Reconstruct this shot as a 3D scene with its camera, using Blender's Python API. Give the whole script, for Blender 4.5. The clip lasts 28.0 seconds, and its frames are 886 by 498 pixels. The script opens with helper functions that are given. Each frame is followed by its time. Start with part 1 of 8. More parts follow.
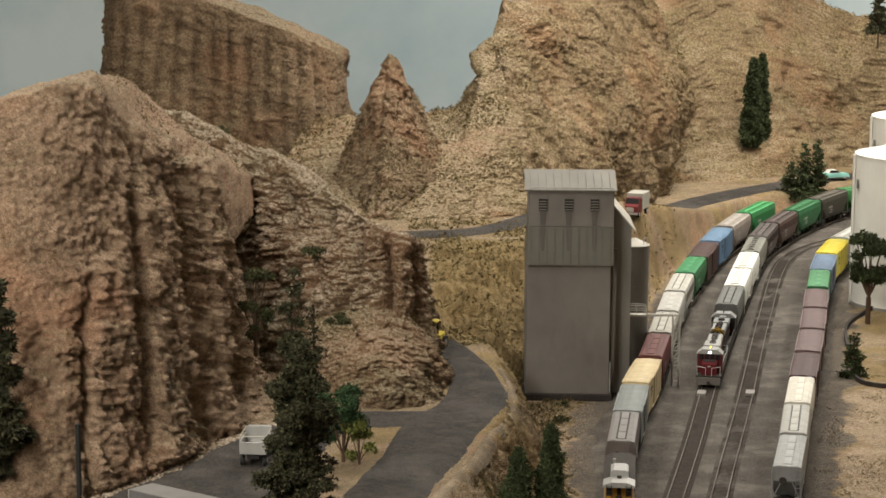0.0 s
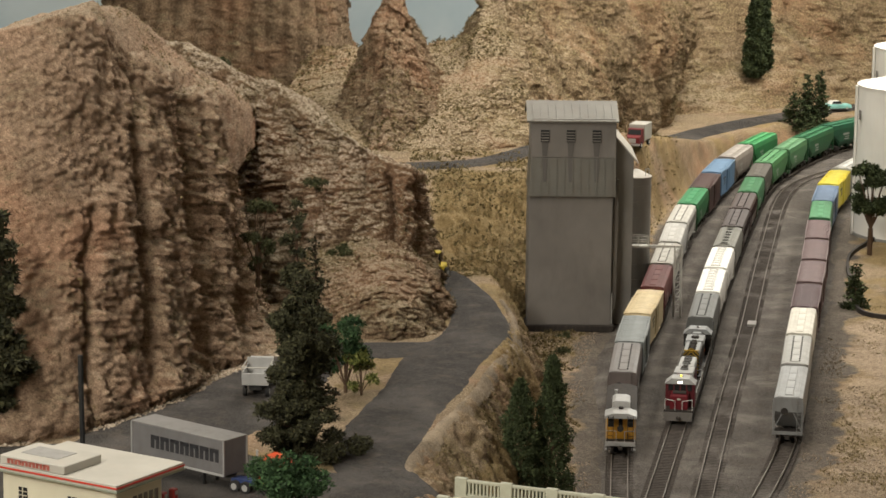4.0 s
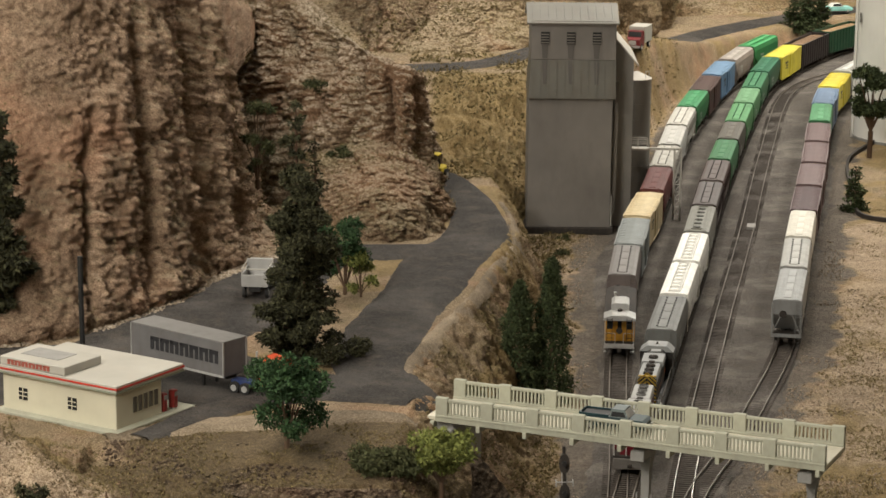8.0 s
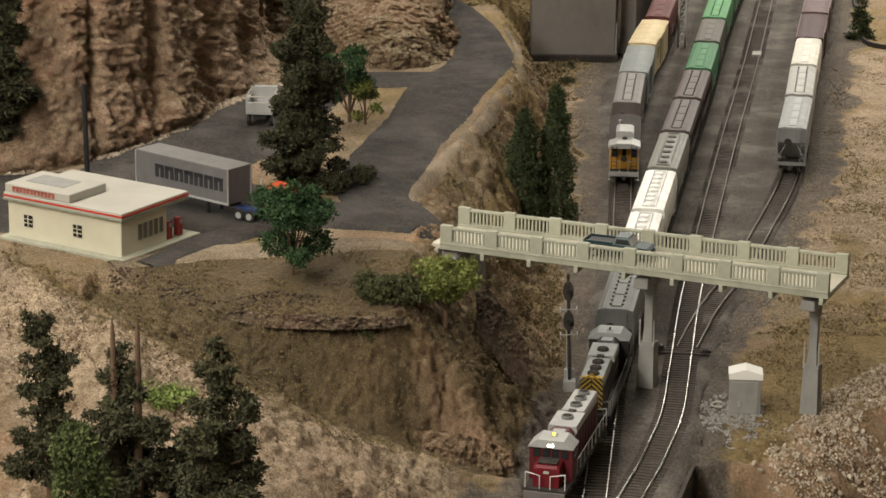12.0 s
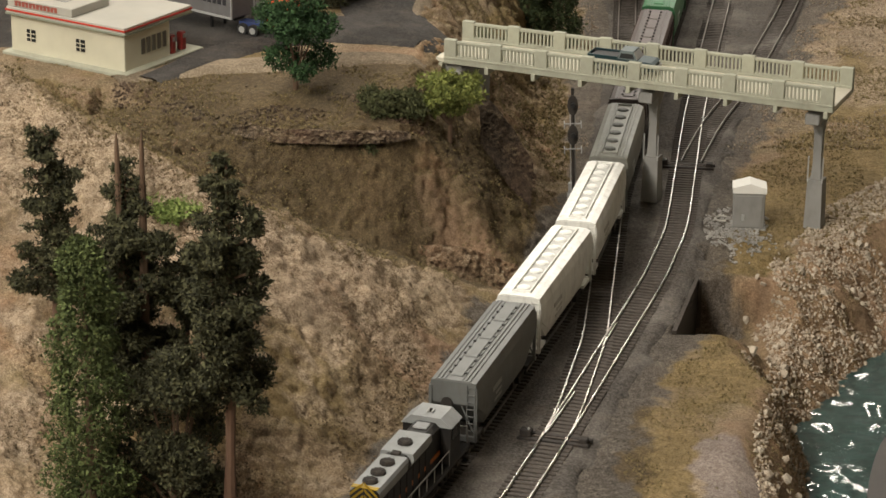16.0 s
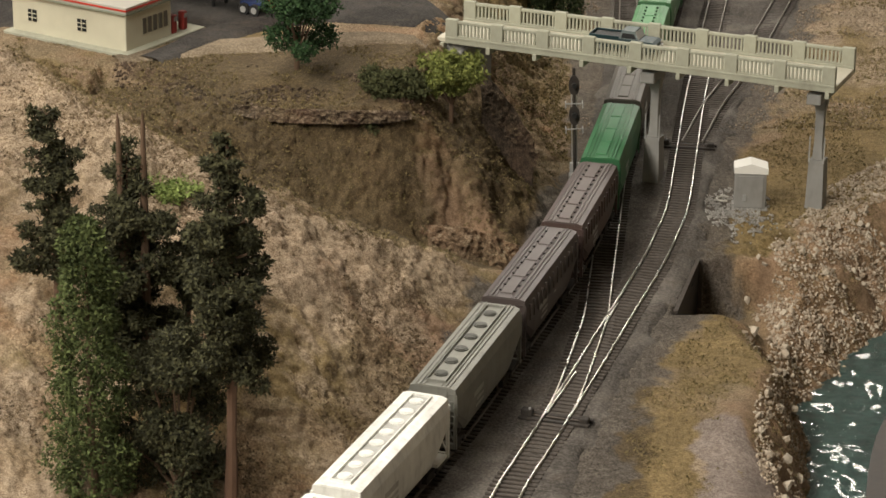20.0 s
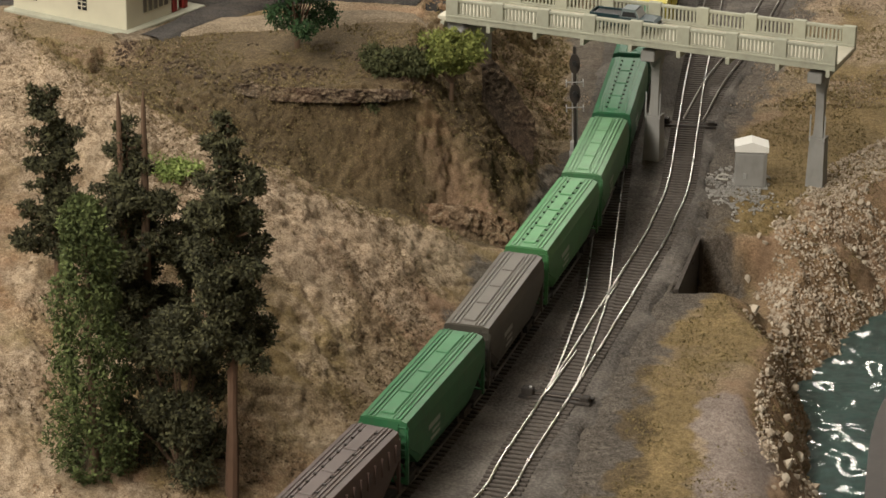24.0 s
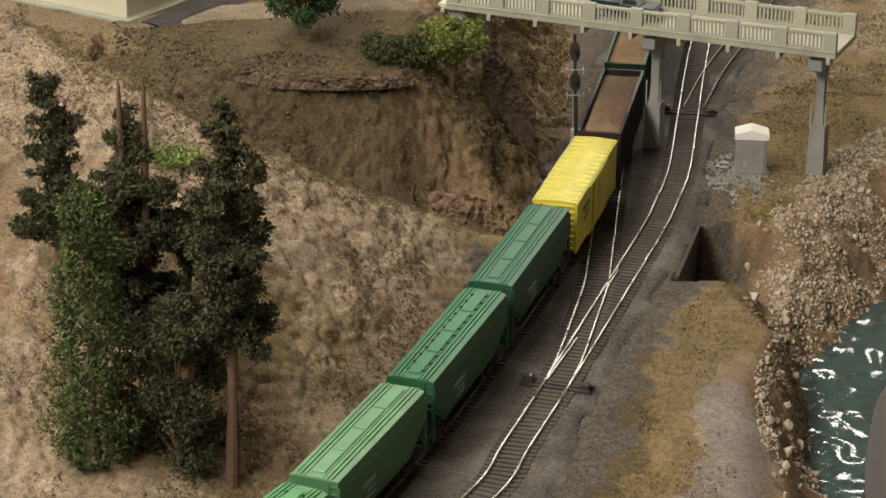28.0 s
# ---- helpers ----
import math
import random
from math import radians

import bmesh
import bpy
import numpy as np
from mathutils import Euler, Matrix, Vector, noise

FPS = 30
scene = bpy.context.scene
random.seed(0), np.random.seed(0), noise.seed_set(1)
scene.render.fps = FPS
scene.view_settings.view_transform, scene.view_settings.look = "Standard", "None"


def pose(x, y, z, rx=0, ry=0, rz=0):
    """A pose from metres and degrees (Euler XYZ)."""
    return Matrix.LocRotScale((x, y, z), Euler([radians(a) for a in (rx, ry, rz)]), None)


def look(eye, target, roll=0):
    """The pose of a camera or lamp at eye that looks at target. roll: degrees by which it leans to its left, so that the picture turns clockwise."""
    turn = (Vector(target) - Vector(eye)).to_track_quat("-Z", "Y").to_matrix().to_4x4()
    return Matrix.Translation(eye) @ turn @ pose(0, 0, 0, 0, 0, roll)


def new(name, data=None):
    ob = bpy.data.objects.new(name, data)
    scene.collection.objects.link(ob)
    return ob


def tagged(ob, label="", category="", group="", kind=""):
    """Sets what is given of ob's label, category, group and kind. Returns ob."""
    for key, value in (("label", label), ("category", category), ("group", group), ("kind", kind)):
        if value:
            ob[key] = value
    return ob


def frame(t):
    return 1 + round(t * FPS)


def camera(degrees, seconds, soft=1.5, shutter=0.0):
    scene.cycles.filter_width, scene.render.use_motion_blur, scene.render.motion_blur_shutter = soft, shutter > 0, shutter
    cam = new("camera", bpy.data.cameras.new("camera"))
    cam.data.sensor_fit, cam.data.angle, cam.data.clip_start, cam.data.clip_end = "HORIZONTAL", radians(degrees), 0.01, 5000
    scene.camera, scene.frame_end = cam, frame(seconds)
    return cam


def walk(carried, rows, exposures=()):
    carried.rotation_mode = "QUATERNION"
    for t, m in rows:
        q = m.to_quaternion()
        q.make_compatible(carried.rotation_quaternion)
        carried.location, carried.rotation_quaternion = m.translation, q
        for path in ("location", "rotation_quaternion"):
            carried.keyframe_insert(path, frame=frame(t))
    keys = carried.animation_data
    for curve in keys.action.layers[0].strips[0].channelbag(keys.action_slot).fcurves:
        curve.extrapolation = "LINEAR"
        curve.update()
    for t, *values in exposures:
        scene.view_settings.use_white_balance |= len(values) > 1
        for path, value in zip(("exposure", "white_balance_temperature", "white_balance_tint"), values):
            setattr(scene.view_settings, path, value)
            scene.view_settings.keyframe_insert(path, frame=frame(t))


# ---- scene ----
EXPOSURES = [(0.0, -0.37), (9.0, -0.34), (15.0, -0.3), (28.0, -0.3)]
EYE = (0.0, 0.0, 0.7461)
cam = camera(18.553, 28.0, soft=1.6)
walk(cam, [
    (0, pose(*EYE, 80.797, -0.525, 0.085)),
    (0.5, pose(*EYE, 80.657, -0.542, 0.093)),
    (1, pose(*EYE, 80.523, -0.546, 0.089)),
    (1.5, pose(*EYE, 80.337, -0.536, 0.100)),
    (2, pose(*EYE, 80.068, -0.553, 0.106)),
    (2.5, pose(*EYE, 79.844, -0.579, 0.125)),
    (3, pose(*EYE, 79.617, -0.530, 0.115)),
    (3.5, pose(*EYE, 79.504, -0.505, 0.123)),
    (5.5, pose(*EYE, 78.697, -0.525, 0.118)),
    (6, pose(*EYE, 78.533, -0.548, 0.122)),
    (6.5, pose(*EYE, 78.234, -0.554, 0.136)),
    (7, pose(*EYE, 77.913, -0.555, 0.133)),
    (7.5, pose(*EYE, 77.600, -0.584, 0.126)),
    (8, pose(*EYE, 77.275, -0.623, 0.137)),
    (8.5, pose(*EYE, 76.909, -0.614, 0.152)),
    (9, pose(*EYE, 76.309, -0.629, 0.150)),
    (9.5, pose(*EYE, 75.850, -0.639, 0.178)),
    (10, pose(*EYE, 75.428, -0.645, 0.202)),
    (10.5, pose(*EYE, 75.026, -0.628, 0.201)),
    (11, pose(*EYE, 74.625, -0.641, 0.208)),
    (11.5, pose(*EYE, 74.207, -0.643, 0.228)),
    (12, pose(*EYE, 73.637, -0.645, 0.243)),
    (12.5, pose(*EYE, 72.875, -0.666, 0.290)),
    (13, pose(*EYE, 71.948, -0.656, 0.281)),
    (13.5, pose(*EYE, 71.093, -0.687, 0.310)),
    (15.5, pose(*EYE, 69.678, -0.537, 0.296)),
    (16, pose(*EYE, 69.716, -0.555, 0.305)),
    (16.5, pose(*EYE, 69.679, -0.600, 0.312)),
    (17, pose(*EYE, 69.624, -0.638, 0.328)),
    (17.5, pose(*EYE, 69.549, -0.585, 0.326)),
    (18, pose(*EYE, 69.496, -0.592, 0.329)),
    (18.5, pose(*EYE, 69.498, -0.573, 0.327)),
    (19, pose(*EYE, 69.478, -0.586, 0.345)),
    (19.5, pose(*EYE, 69.368, -0.585, 0.345)),
    (20, pose(*EYE, 69.293, -0.583, 0.344)),
    (20.5, pose(*EYE, 69.259, -0.591, 0.341)),
    (21, pose(*EYE, 69.186, -0.588, 0.340)),
    (21.5, pose(*EYE, 69.095, -0.586, 0.345)),
    (23.5, pose(*EYE, 68.891, -0.545, 0.349)),
    (24, pose(*EYE, 68.841, -0.559, 0.348)),
    (24.5, pose(*EYE, 68.800, -0.545, 0.349)),
    (25, pose(*EYE, 68.784, -0.576, 0.360)),
    (25.5, pose(*EYE, 68.711, -0.580, 0.361)),
    (26, pose(*EYE, 68.693, -0.572, 0.377)),
    (26.5, pose(*EYE, 68.675, -0.578, 0.360)),
    (27, pose(*EYE, 68.637, -0.569, 0.343)),
    (27.5, pose(*EYE, 68.584, -0.578, 0.360)),
    (28, pose(*EYE, 68.582, -0.561, 0.354)),
], EXPOSURES)

# ---- light: a train room with overhead tubes ----
world = bpy.data.worlds.new("room_world")
scene.world = world
world.use_nodes = True
world.node_tree.nodes["Background"].inputs[0].default_value = (1.0, 0.9, 0.78, 1)
world.node_tree.nodes["Background"].inputs[1].default_value = 0.06


def area_lamp(name, at, aim, sx, sy, watts, colour):
    data = bpy.data.lights.new(name, "AREA")
    data.shape, data.size, data.size_y, data.energy, data.color = "RECTANGLE", sx, sy, watts, colour
    ob = new(name, data)
    ob.matrix_world = look(at, aim)
    return ob


WARM = (1.0, 0.93, 0.82)
# all out of view; nearest and farthest added to brighten front faces and back
for tube_y, tube_x, watts in ((-0.5, -0.95, 62), (0.6, -0.95, 52), (1.7, -0.90, 20), (2.8, -0.50, 14), (3.9, 0.25, 20), (5.0, 0.70, 33)):
    area_lamp("ceiling_tube_light", (tube_x, tube_y, 1.56), (tube_x, tube_y, 0.0), 0.14, 1.05, watts, WARM)
# extra unseen lamp, added to lift the dark back right
for tube_y in (4.5,):
    area_lamp("ceiling_tube_light", (1.35, tube_y, 1.56), (1.35, tube_y, 0.0), 0.14, 1.25, 40, WARM)


# ---- materials ----
def material(name, build, rough=0.8, metal=0.0):
    m = bpy.data.materials.new(name)
    m.use_nodes = True
    nt = m.node_tree
    b = nt.nodes["Principled BSDF"]
    b.inputs["Roughness"].default_value, b.inputs["Metallic"].default_value = rough, metal
    b.inputs["Specular IOR Level"].default_value = 0.3
    if build:
        build(nt, b)
    return m


def nd(nt, kind, **kw):
    n = nt.nodes.new(kind)
    for k, v in kw.items():
        if k in n.inputs:
            n.inputs[k].default_value = v
    return n


def tex(nt, scale, detail=4.0, rough=0.6, stretch=(1, 1, 1), obj=False):
    tc = nt.nodes.new("ShaderNodeTexCoord")
    mp = nt.nodes.new("ShaderNodeMapping")
    mp.inputs["Scale"].default_value = stretch
    nt.links.new(tc.outputs["Object"], mp.inputs["Vector"])
    n = nd(nt, "ShaderNodeTexNoise", Scale=scale, Detail=detail, Roughness=rough)
    nt.links.new(mp.outputs["Vector"], n.inputs["Vector"])
    return n


def ramp(nt, src, stops):
    r = nt.nodes.new("ShaderNodeValToRGB")
    el = r.color_ramp.elements
    while len(el) < len(stops):
        el.new(0.5)
    for e, (p, c) in zip(el, stops):
        e.position, e.color = p, (*c, 1)
    nt.links.new(src, r.inputs[0])
    return r.outputs[0]


def mix(nt, fac, a, b, blend="MIX"):
    m = nt.nodes.new("ShaderNodeMix")
    m.data_type, m.blend_type = "RGBA", blend
    for sock, v in ((m.inputs[0], fac), (m.inputs[6], a), (m.inputs[7], b)):
        if isinstance(v, (int, float)):
            sock.default_value = v
        elif isinstance(v, tuple):
            sock.default_value = (*v, 1)
        else:
            nt.links.new(v, sock)
    return m.outputs[2]


def math_node(nt, op, a, b):
    m = nt.nodes.new("ShaderNodeMath")
    m.operation, m.use_clamp = op, True
    for sock, v in zip(m.inputs, (a, b)):
        if isinstance(v, (int, float)):
            sock.default_value = v
        else:
            nt.links.new(v, sock)
    return m.outputs[0]


def bump(nt, b, src, strength, distance):
    n = nd(nt, "ShaderNodeBump", Strength=strength, Distance=distance)
    nt.links.new(src, n.inputs["Height"])
    nt.links.new(n.outputs[0], b.inputs["Normal"])


def upness(nt, low, high):
    g = nt.nodes.new("ShaderNodeNewGeometry")
    s = nt.nodes.new("ShaderNodeSeparateXYZ")
    nt.links.new(g.outputs["Normal"], s.inputs[0])
    r = nt.nodes.new("ShaderNodeMapRange")
    r.inputs[1].default_value, r.inputs[2].default_value = low, high
    nt.links.new(s.outputs[2], r.inputs[0])
    return r.outputs[0]


def attr(nt, name):
    a = nt.nodes.new("ShaderNodeAttribute")
    a.attribute_name = name
    return a.outputs["Fac"]


def earthy(dark, mid, light, grass, dust, scale=60, bump_d=0.002, grain=4.0, dusty=1.0, lean=(0.72, 0.98)):
    """Scenic earth or rock: patches, grain, turf on the ledges and dusty tops."""
    def build(nt, b):
        big = tex(nt, scale * 0.16, 5, 0.65)
        fine = tex(nt, scale * grain, 6, 0.75)
        grit = tex(nt, scale * grain * 4, 3, 0.75)
        c = ramp(nt, big.outputs[0], [(0.3, dark), (0.5, mid), (0.7, light)])
        c = mix(nt, 0.68, c, ramp(nt, fine.outputs[0], [(0.36, tuple(v * 0.7 for v in dark)), (0.5, mid), (0.63, tuple(v * 1.1 for v in light))]))
        rust = tex(nt, scale * 0.11, 4, 0.6)
        c = mix(nt, math_node(nt, "MULTIPLY", ramp(nt, rust.outputs[0], [(0.5, (0, 0, 0)), (0.66, (1, 1, 1))]), 0.55), c, ramp(nt, fine.outputs[0], [(0.3, tuple(v * k * 0.7 for v, k in zip(mid, (1.25, 0.9, 0.75)))), (0.7, tuple(v * k for v, k in zip(light, (1.15, 0.88, 0.8))))]))
        patch = tex(nt, scale * 0.3, 5, 0.7)
        gm = ramp(nt, patch.outputs[0], [(0.42, (0, 0, 0)), (0.66, (0.7, 0.7, 0.7))])
        g = math_node(nt, "MULTIPLY", gm, upness(nt, 0.25, 0.7))
        c = mix(nt, g, c, ramp(nt, fine.outputs[0], [(0.36, tuple(v * 0.35 for v in grass)), (0.5, tuple(v * 0.9 for v in grass)), (0.63, tuple(v * 1.5 for v in grass))]))
        d = math_node(nt, "MULTIPLY", upness(nt, *lean), ramp(nt, fine.outputs[0], [(0.42, (0, 0, 0)), (0.62, (dusty, dusty, dusty))]))
        c = mix(nt, d, c, dust)
        c = mix(nt, 0.6, c, ramp(nt, grit.outputs[0], [(0.3, (0.2, 0.2, 0.2)), (0.5, (0.5, 0.5, 0.5)), (0.72, (0.95, 0.95, 0.95))]), "OVERLAY")
        nt.links.new(c, b.inputs["Base Color"])
        h = mix(nt, 0.7, fine.outputs[0], grit.outputs[0])
        bump(nt, b, h, 0.9, bump_d)
    return build


def painted(colour, wear=0.25, grime=(0.08, 0.06, 0.045), scale=140, rough=0.5, spread=0.12):
    """Weathered model paint: grime in patches, a fine mottling and slight relief."""
    def build(nt, b):
        n = tex(nt, scale * 0.25, 4, 0.6)
        f = tex(nt, scale, 5, 0.65, (1, 1, 0.35))
        lo = tuple(v * (1 - spread) for v in colour)
        hi = tuple(min(1, v * (1 + spread)) for v in colour)
        c = ramp(nt, n.outputs[0], [(0.3, lo), (0.7, hi)])
        w = ramp(nt, f.outputs[0], [(0.48, (0, 0, 0)), (0.75, (wear, wear, wear))])
        c = mix(nt, w, c, grime)
        nt.links.new(c, b.inputs["Base Color"])
        bump(nt, b, f.outputs[0], 0.25, 0.0004)
    return build


M = {}
M["rock"] = material("tan_rock", earthy((0.096, 0.064, 0.040), (0.240, 0.165, 0.102), (0.38, 0.278, 0.180), (0.215, 0.182, 0.096), (0.43, 0.355, 0.25), 60, 0.0055), 0.95)


def ground_build(nt, b):
    earthy((0.085, 0.059, 0.036), (0.215, 0.152, 0.092), (0.37, 0.275, 0.178), (0.19, 0.148, 0.072), (0.37, 0.30, 0.21), 80, 0.0014, 7.0, 0.45)(nt, b)
    c = b.inputs["Base Color"].links[0].from_socket
    f = tex(nt, 900, 4, 0.85)
    g = tex(nt, 60, 8, 0.8)
    v = tex(nt, 230, 5, 0.8)
    w = tex(nt, 17, 6, 0.7)
    for key, stops in (("turf", [(0.36, (0.055, 0.036, 0.014)), (0.48, (0.19, 0.132, 0.053)), (0.63, (0.36, 0.272, 0.13))]), ("moss_shade", [(0.36, (0.014, 0.010, 0.005)), (0.49, (0.074, 0.052, 0.025)), (0.64, (0.19, 0.14, 0.075))]),
                       ("bare", [(0.34, (0.12, 0.072, 0.045)), (0.48, (0.29, 0.185, 0.115)), (0.66, (0.48, 0.345, 0.235))]), ("plaster", [(0.36, (0.085, 0.058, 0.036)), (0.48, (0.29, 0.215, 0.145)), (0.62, (0.56, 0.455, 0.335))]), ("mauve", [(0.36, (0.12, 0.092, 0.078)), (0.48, (0.24, 0.195, 0.175)), (0.62, (0.38, 0.33, 0.30))]), ("ballast", [(0.36, (0.016, 0.014, 0.012)), (0.48, (0.078, 0.068, 0.059)), (0.62, (0.20, 0.177, 0.154))])):
        edge = math_node(nt, "ADD", attr(nt, key), math_node(nt, "MULTIPLY", math_node(nt, "SUBTRACT", g.outputs[0], 0.5), 0.6))
        m = math_node(nt, "MULTIPLY", ramp(nt, edge, [(0.35, (0, 0, 0)), (0.6, (1, 1, 1))]), 0.85)
        c = mix(nt, m, c, ramp(nt, mix(nt, 0.38, f.outputs[0], v.outputs[0]), [(0.5 + (p - 0.5) * 0.78, k) for p, k in stops]))
    c = mix(nt, 0.55, c, ramp(nt, w.outputs[0], [(0.3, (0.28, 0.28, 0.28)), (0.5, (0.5, 0.5, 0.5)), (0.7, (0.74, 0.74, 0.72))]), "OVERLAY")
    nt.links.new(c, b.inputs["Base Color"])


M["earth"] = material("scenic_earth", ground_build, 0.95)
M["rock_pale"] = material("pale_pinkish_rock", earthy((0.195, 0.128, 0.083), (0.385, 0.262, 0.176), (0.57, 0.42, 0.295), (0.20, 0.165, 0.092), (0.42, 0.345, 0.25), 60, 0.0045), 0.95)
M["rock_dusty"] = material("brown_rock_with_dusty_tops", earthy((0.096, 0.064, 0.040), (0.240, 0.165, 0.102), (0.38, 0.278, 0.180), (0.215, 0.182, 0.096), (0.60, 0.50, 0.385), 60, 0.0055, lean=(0.42, 0.8)), 0.95)
M["ledge"] = material("dark_eroded_rock", earthy((0.024, 0.018, 0.013), (0.075, 0.055, 0.039), (0.16, 0.118, 0.082), (0.125, 0.095, 0.05), (0.25, 0.19, 0.135), 80, 0.002), 0.95)
M["hill"] = material("turfed_hill", earthy((0.105, 0.072, 0.041), (0.265, 0.187, 0.106), (0.43, 0.322, 0.2), (0.28, 0.225, 0.108), (0.50, 0.405, 0.28), 55, 0.006), 0.95)


def gravel_build(dark, light, scale):
    def build(nt, b):
        f = tex(nt, scale, 3, 0.75)
        g = tex(nt, 14, 5, 0.6)
        s = tex(nt, 55, 4, 0.65)
        c = ramp(nt, f.outputs[0], [(0.34, tuple(v * 0.25 for v in dark)), (0.48, dark), (0.62, tuple(v * 1.25 for v in light))])
        c = mix(nt, 0.5, c, ramp(nt, g.outputs[0], [(0.35, tuple(v * 0.45 for v in dark)), (0.5, dark), (0.65, tuple(v * 1.3 for v in light))]))
        c = mix(nt, math_node(nt, "MULTIPLY", ramp(nt, s.outputs[0], [(0.5, (0, 0, 0)), (0.72, (1, 1, 1))]), 0.3), c, (0.15, 0.12, 0.09))
        nt.links.new(c, b.inputs["Base Color"])
        bump(nt, b, f.outputs[0], 1.0, 0.0022)
    return build


M["ballast"] = material("grey_ballast", gravel_build((0.080, 0.070, 0.061), (0.170, 0.153, 0.136), 520), 0.95)
M["asphalt"] = material("worn_asphalt", gravel_build((0.036, 0.032, 0.029), (0.075, 0.068, 0.062), 500), 0.9)
M["sand"] = material("pale_road_verge", gravel_build((0.20, 0.155, 0.105), (0.36, 0.29, 0.205), 600), 0.95)
# concrete darkened for shaded balustrade faces, deck lightened for its top light
M["concrete"] = material("cream_concrete_shaded", painted((0.36, 0.36, 0.285), 0.3, (0.14, 0.125, 0.09), 120, 0.75), 0.75)
M["deck"] = material("pale_road_deck_lit", painted((0.58, 0.55, 0.45), 0.2, (0.25, 0.22, 0.17), 120, 0.8), 0.8)
M["pier"] = material("grey_concrete", painted((0.27, 0.265, 0.25), 0.3, (0.12, 0.11, 0.1), 120, 0.8), 0.8)


def rail_build(nt, b):
    n = tex(nt, 40, 4, 0.6)
    nt.links.new(ramp(nt, n.outputs[0], [(0.35, (0.30, 0.27, 0.235)), (0.6, (0.52, 0.50, 0.46))]), b.inputs["Base Color"])
    nt.links.new(ramp(nt, n.outputs[0], [(0.35, (0.45, 0.45, 0.45)), (0.6, (0.26, 0.26, 0.26))]), b.inputs["Roughness"])


M["rail"] = material("polished_rail", rail_build, 0.3, 1.0)
M["oldrail"] = material("rusty_rail", painted((0.15, 0.13, 0.11), 0.3, (0.07, 0.05, 0.04), 300), 0.5, 0.4)
M["tie"] = material("weathered_tie", painted((0.058, 0.049, 0.042), 0.5, (0.13, 0.11, 0.095), 300), 0.9)
M["siding"] = material("grey_siding", painted((0.20, 0.187, 0.172), 0.4, (0.09, 0.082, 0.074), 30, 0.8, 0.22), 0.8)
M["tin"] = material("ribbed_tin_roof", painted((0.15, 0.146, 0.128), 0.35, (0.13, 0.105, 0.083), 70, 0.6), 0.55, 0.2)
M["silo"] = material("grey_silo", painted((0.24, 0.23, 0.215), 0.3, (0.12, 0.11, 0.1), 50), 0.7)
M["whiteroof"] = material("white_roof", painted((0.5, 0.48, 0.43), 0.15, (0.3, 0.27, 0.22), 60), 0.6)
M["black"] = material("black_plastic", painted((0.018, 0.018, 0.018), 0.2, (0.06, 0.05, 0.045), 200), 0.6)
M["under"] = material("grimy_underframe", painted((0.03, 0.026, 0.023), 0.5, (0.09, 0.07, 0.055), 200), 0.8)
M["wheel"] = material("steel_wheel", painted((0.10, 0.085, 0.075), 0.4, (0.05, 0.035, 0.03), 200), 0.5, 0.6)
M["silver"] = material("silver_paint", painted((0.42, 0.42, 0.41), 0.2, (0.25, 0.23, 0.2), 200), 0.4, 0.3)
M["cream"] = material("cream_wall", painted((0.56, 0.53, 0.41), 0.12, (0.4, 0.36, 0.26), 60), 0.6)
M["signwhite"] = material("white_enamel", painted((0.41, 0.395, 0.35), 0.28, (0.45, 0.4, 0.33), 60), 0.5)
M["red"] = material("red_paint", painted((0.45, 0.035, 0.022), 0.15, (0.12, 0.03, 0.02), 120), 0.45)
M["darkglass"] = material("dark_window", None, 0.15)
M["darkglass"].node_tree.nodes["Principled BSDF"].inputs["Base Color"].default_value = (0.02, 0.021, 0.022, 1)
M["tyre"] = material("black_rubber", painted((0.02, 0.02, 0.02), 0.2), 0.8)
M["bark"] = material("tree_bark", painted((0.11, 0.07, 0.045), 0.4, (0.05, 0.035, 0.025), 200), 0.9)
M["vent"] = material("soot_stain", painted((0.05, 0.045, 0.04), 0.3), 0.9)
M["letter"] = material("dark_lettering", painted((0.03, 0.03, 0.033), 0.1), 0.6)
M["tank"] = material("white_storage_tank", painted((0.8, 0.785, 0.74), 0.12, (0.42, 0.38, 0.32), 20), 0.55)


def lamp_build(colour, strength):
    def build(nt, b):
        b.inputs["Emission Color"].default_value, b.inputs["Emission Strength"].default_value = (*colour, 1), strength
        b.inputs["Base Color"].default_value = (*colour, 1)
    return build


M["headlight"] = material("lit_headlight", lamp_build((1.0, 0.95, 0.8), 6.0))
M["beacon"] = material("lit_beacon", lamp_build((1.0, 0.85, 0.1), 2.0))


def leaf_build(dark, light):
    def build(nt, b):
        g = nt.nodes.new("ShaderNodeNewGeometry")
        n = tex(nt, 90, 3, 0.6)
        v = mix(nt, 0.5, g.outputs["Random Per Island"], n.outputs[0])
        nt.links.new(ramp(nt, v, [(0.2, dark), (0.75, light)]), b.inputs["Base Color"])
    return build


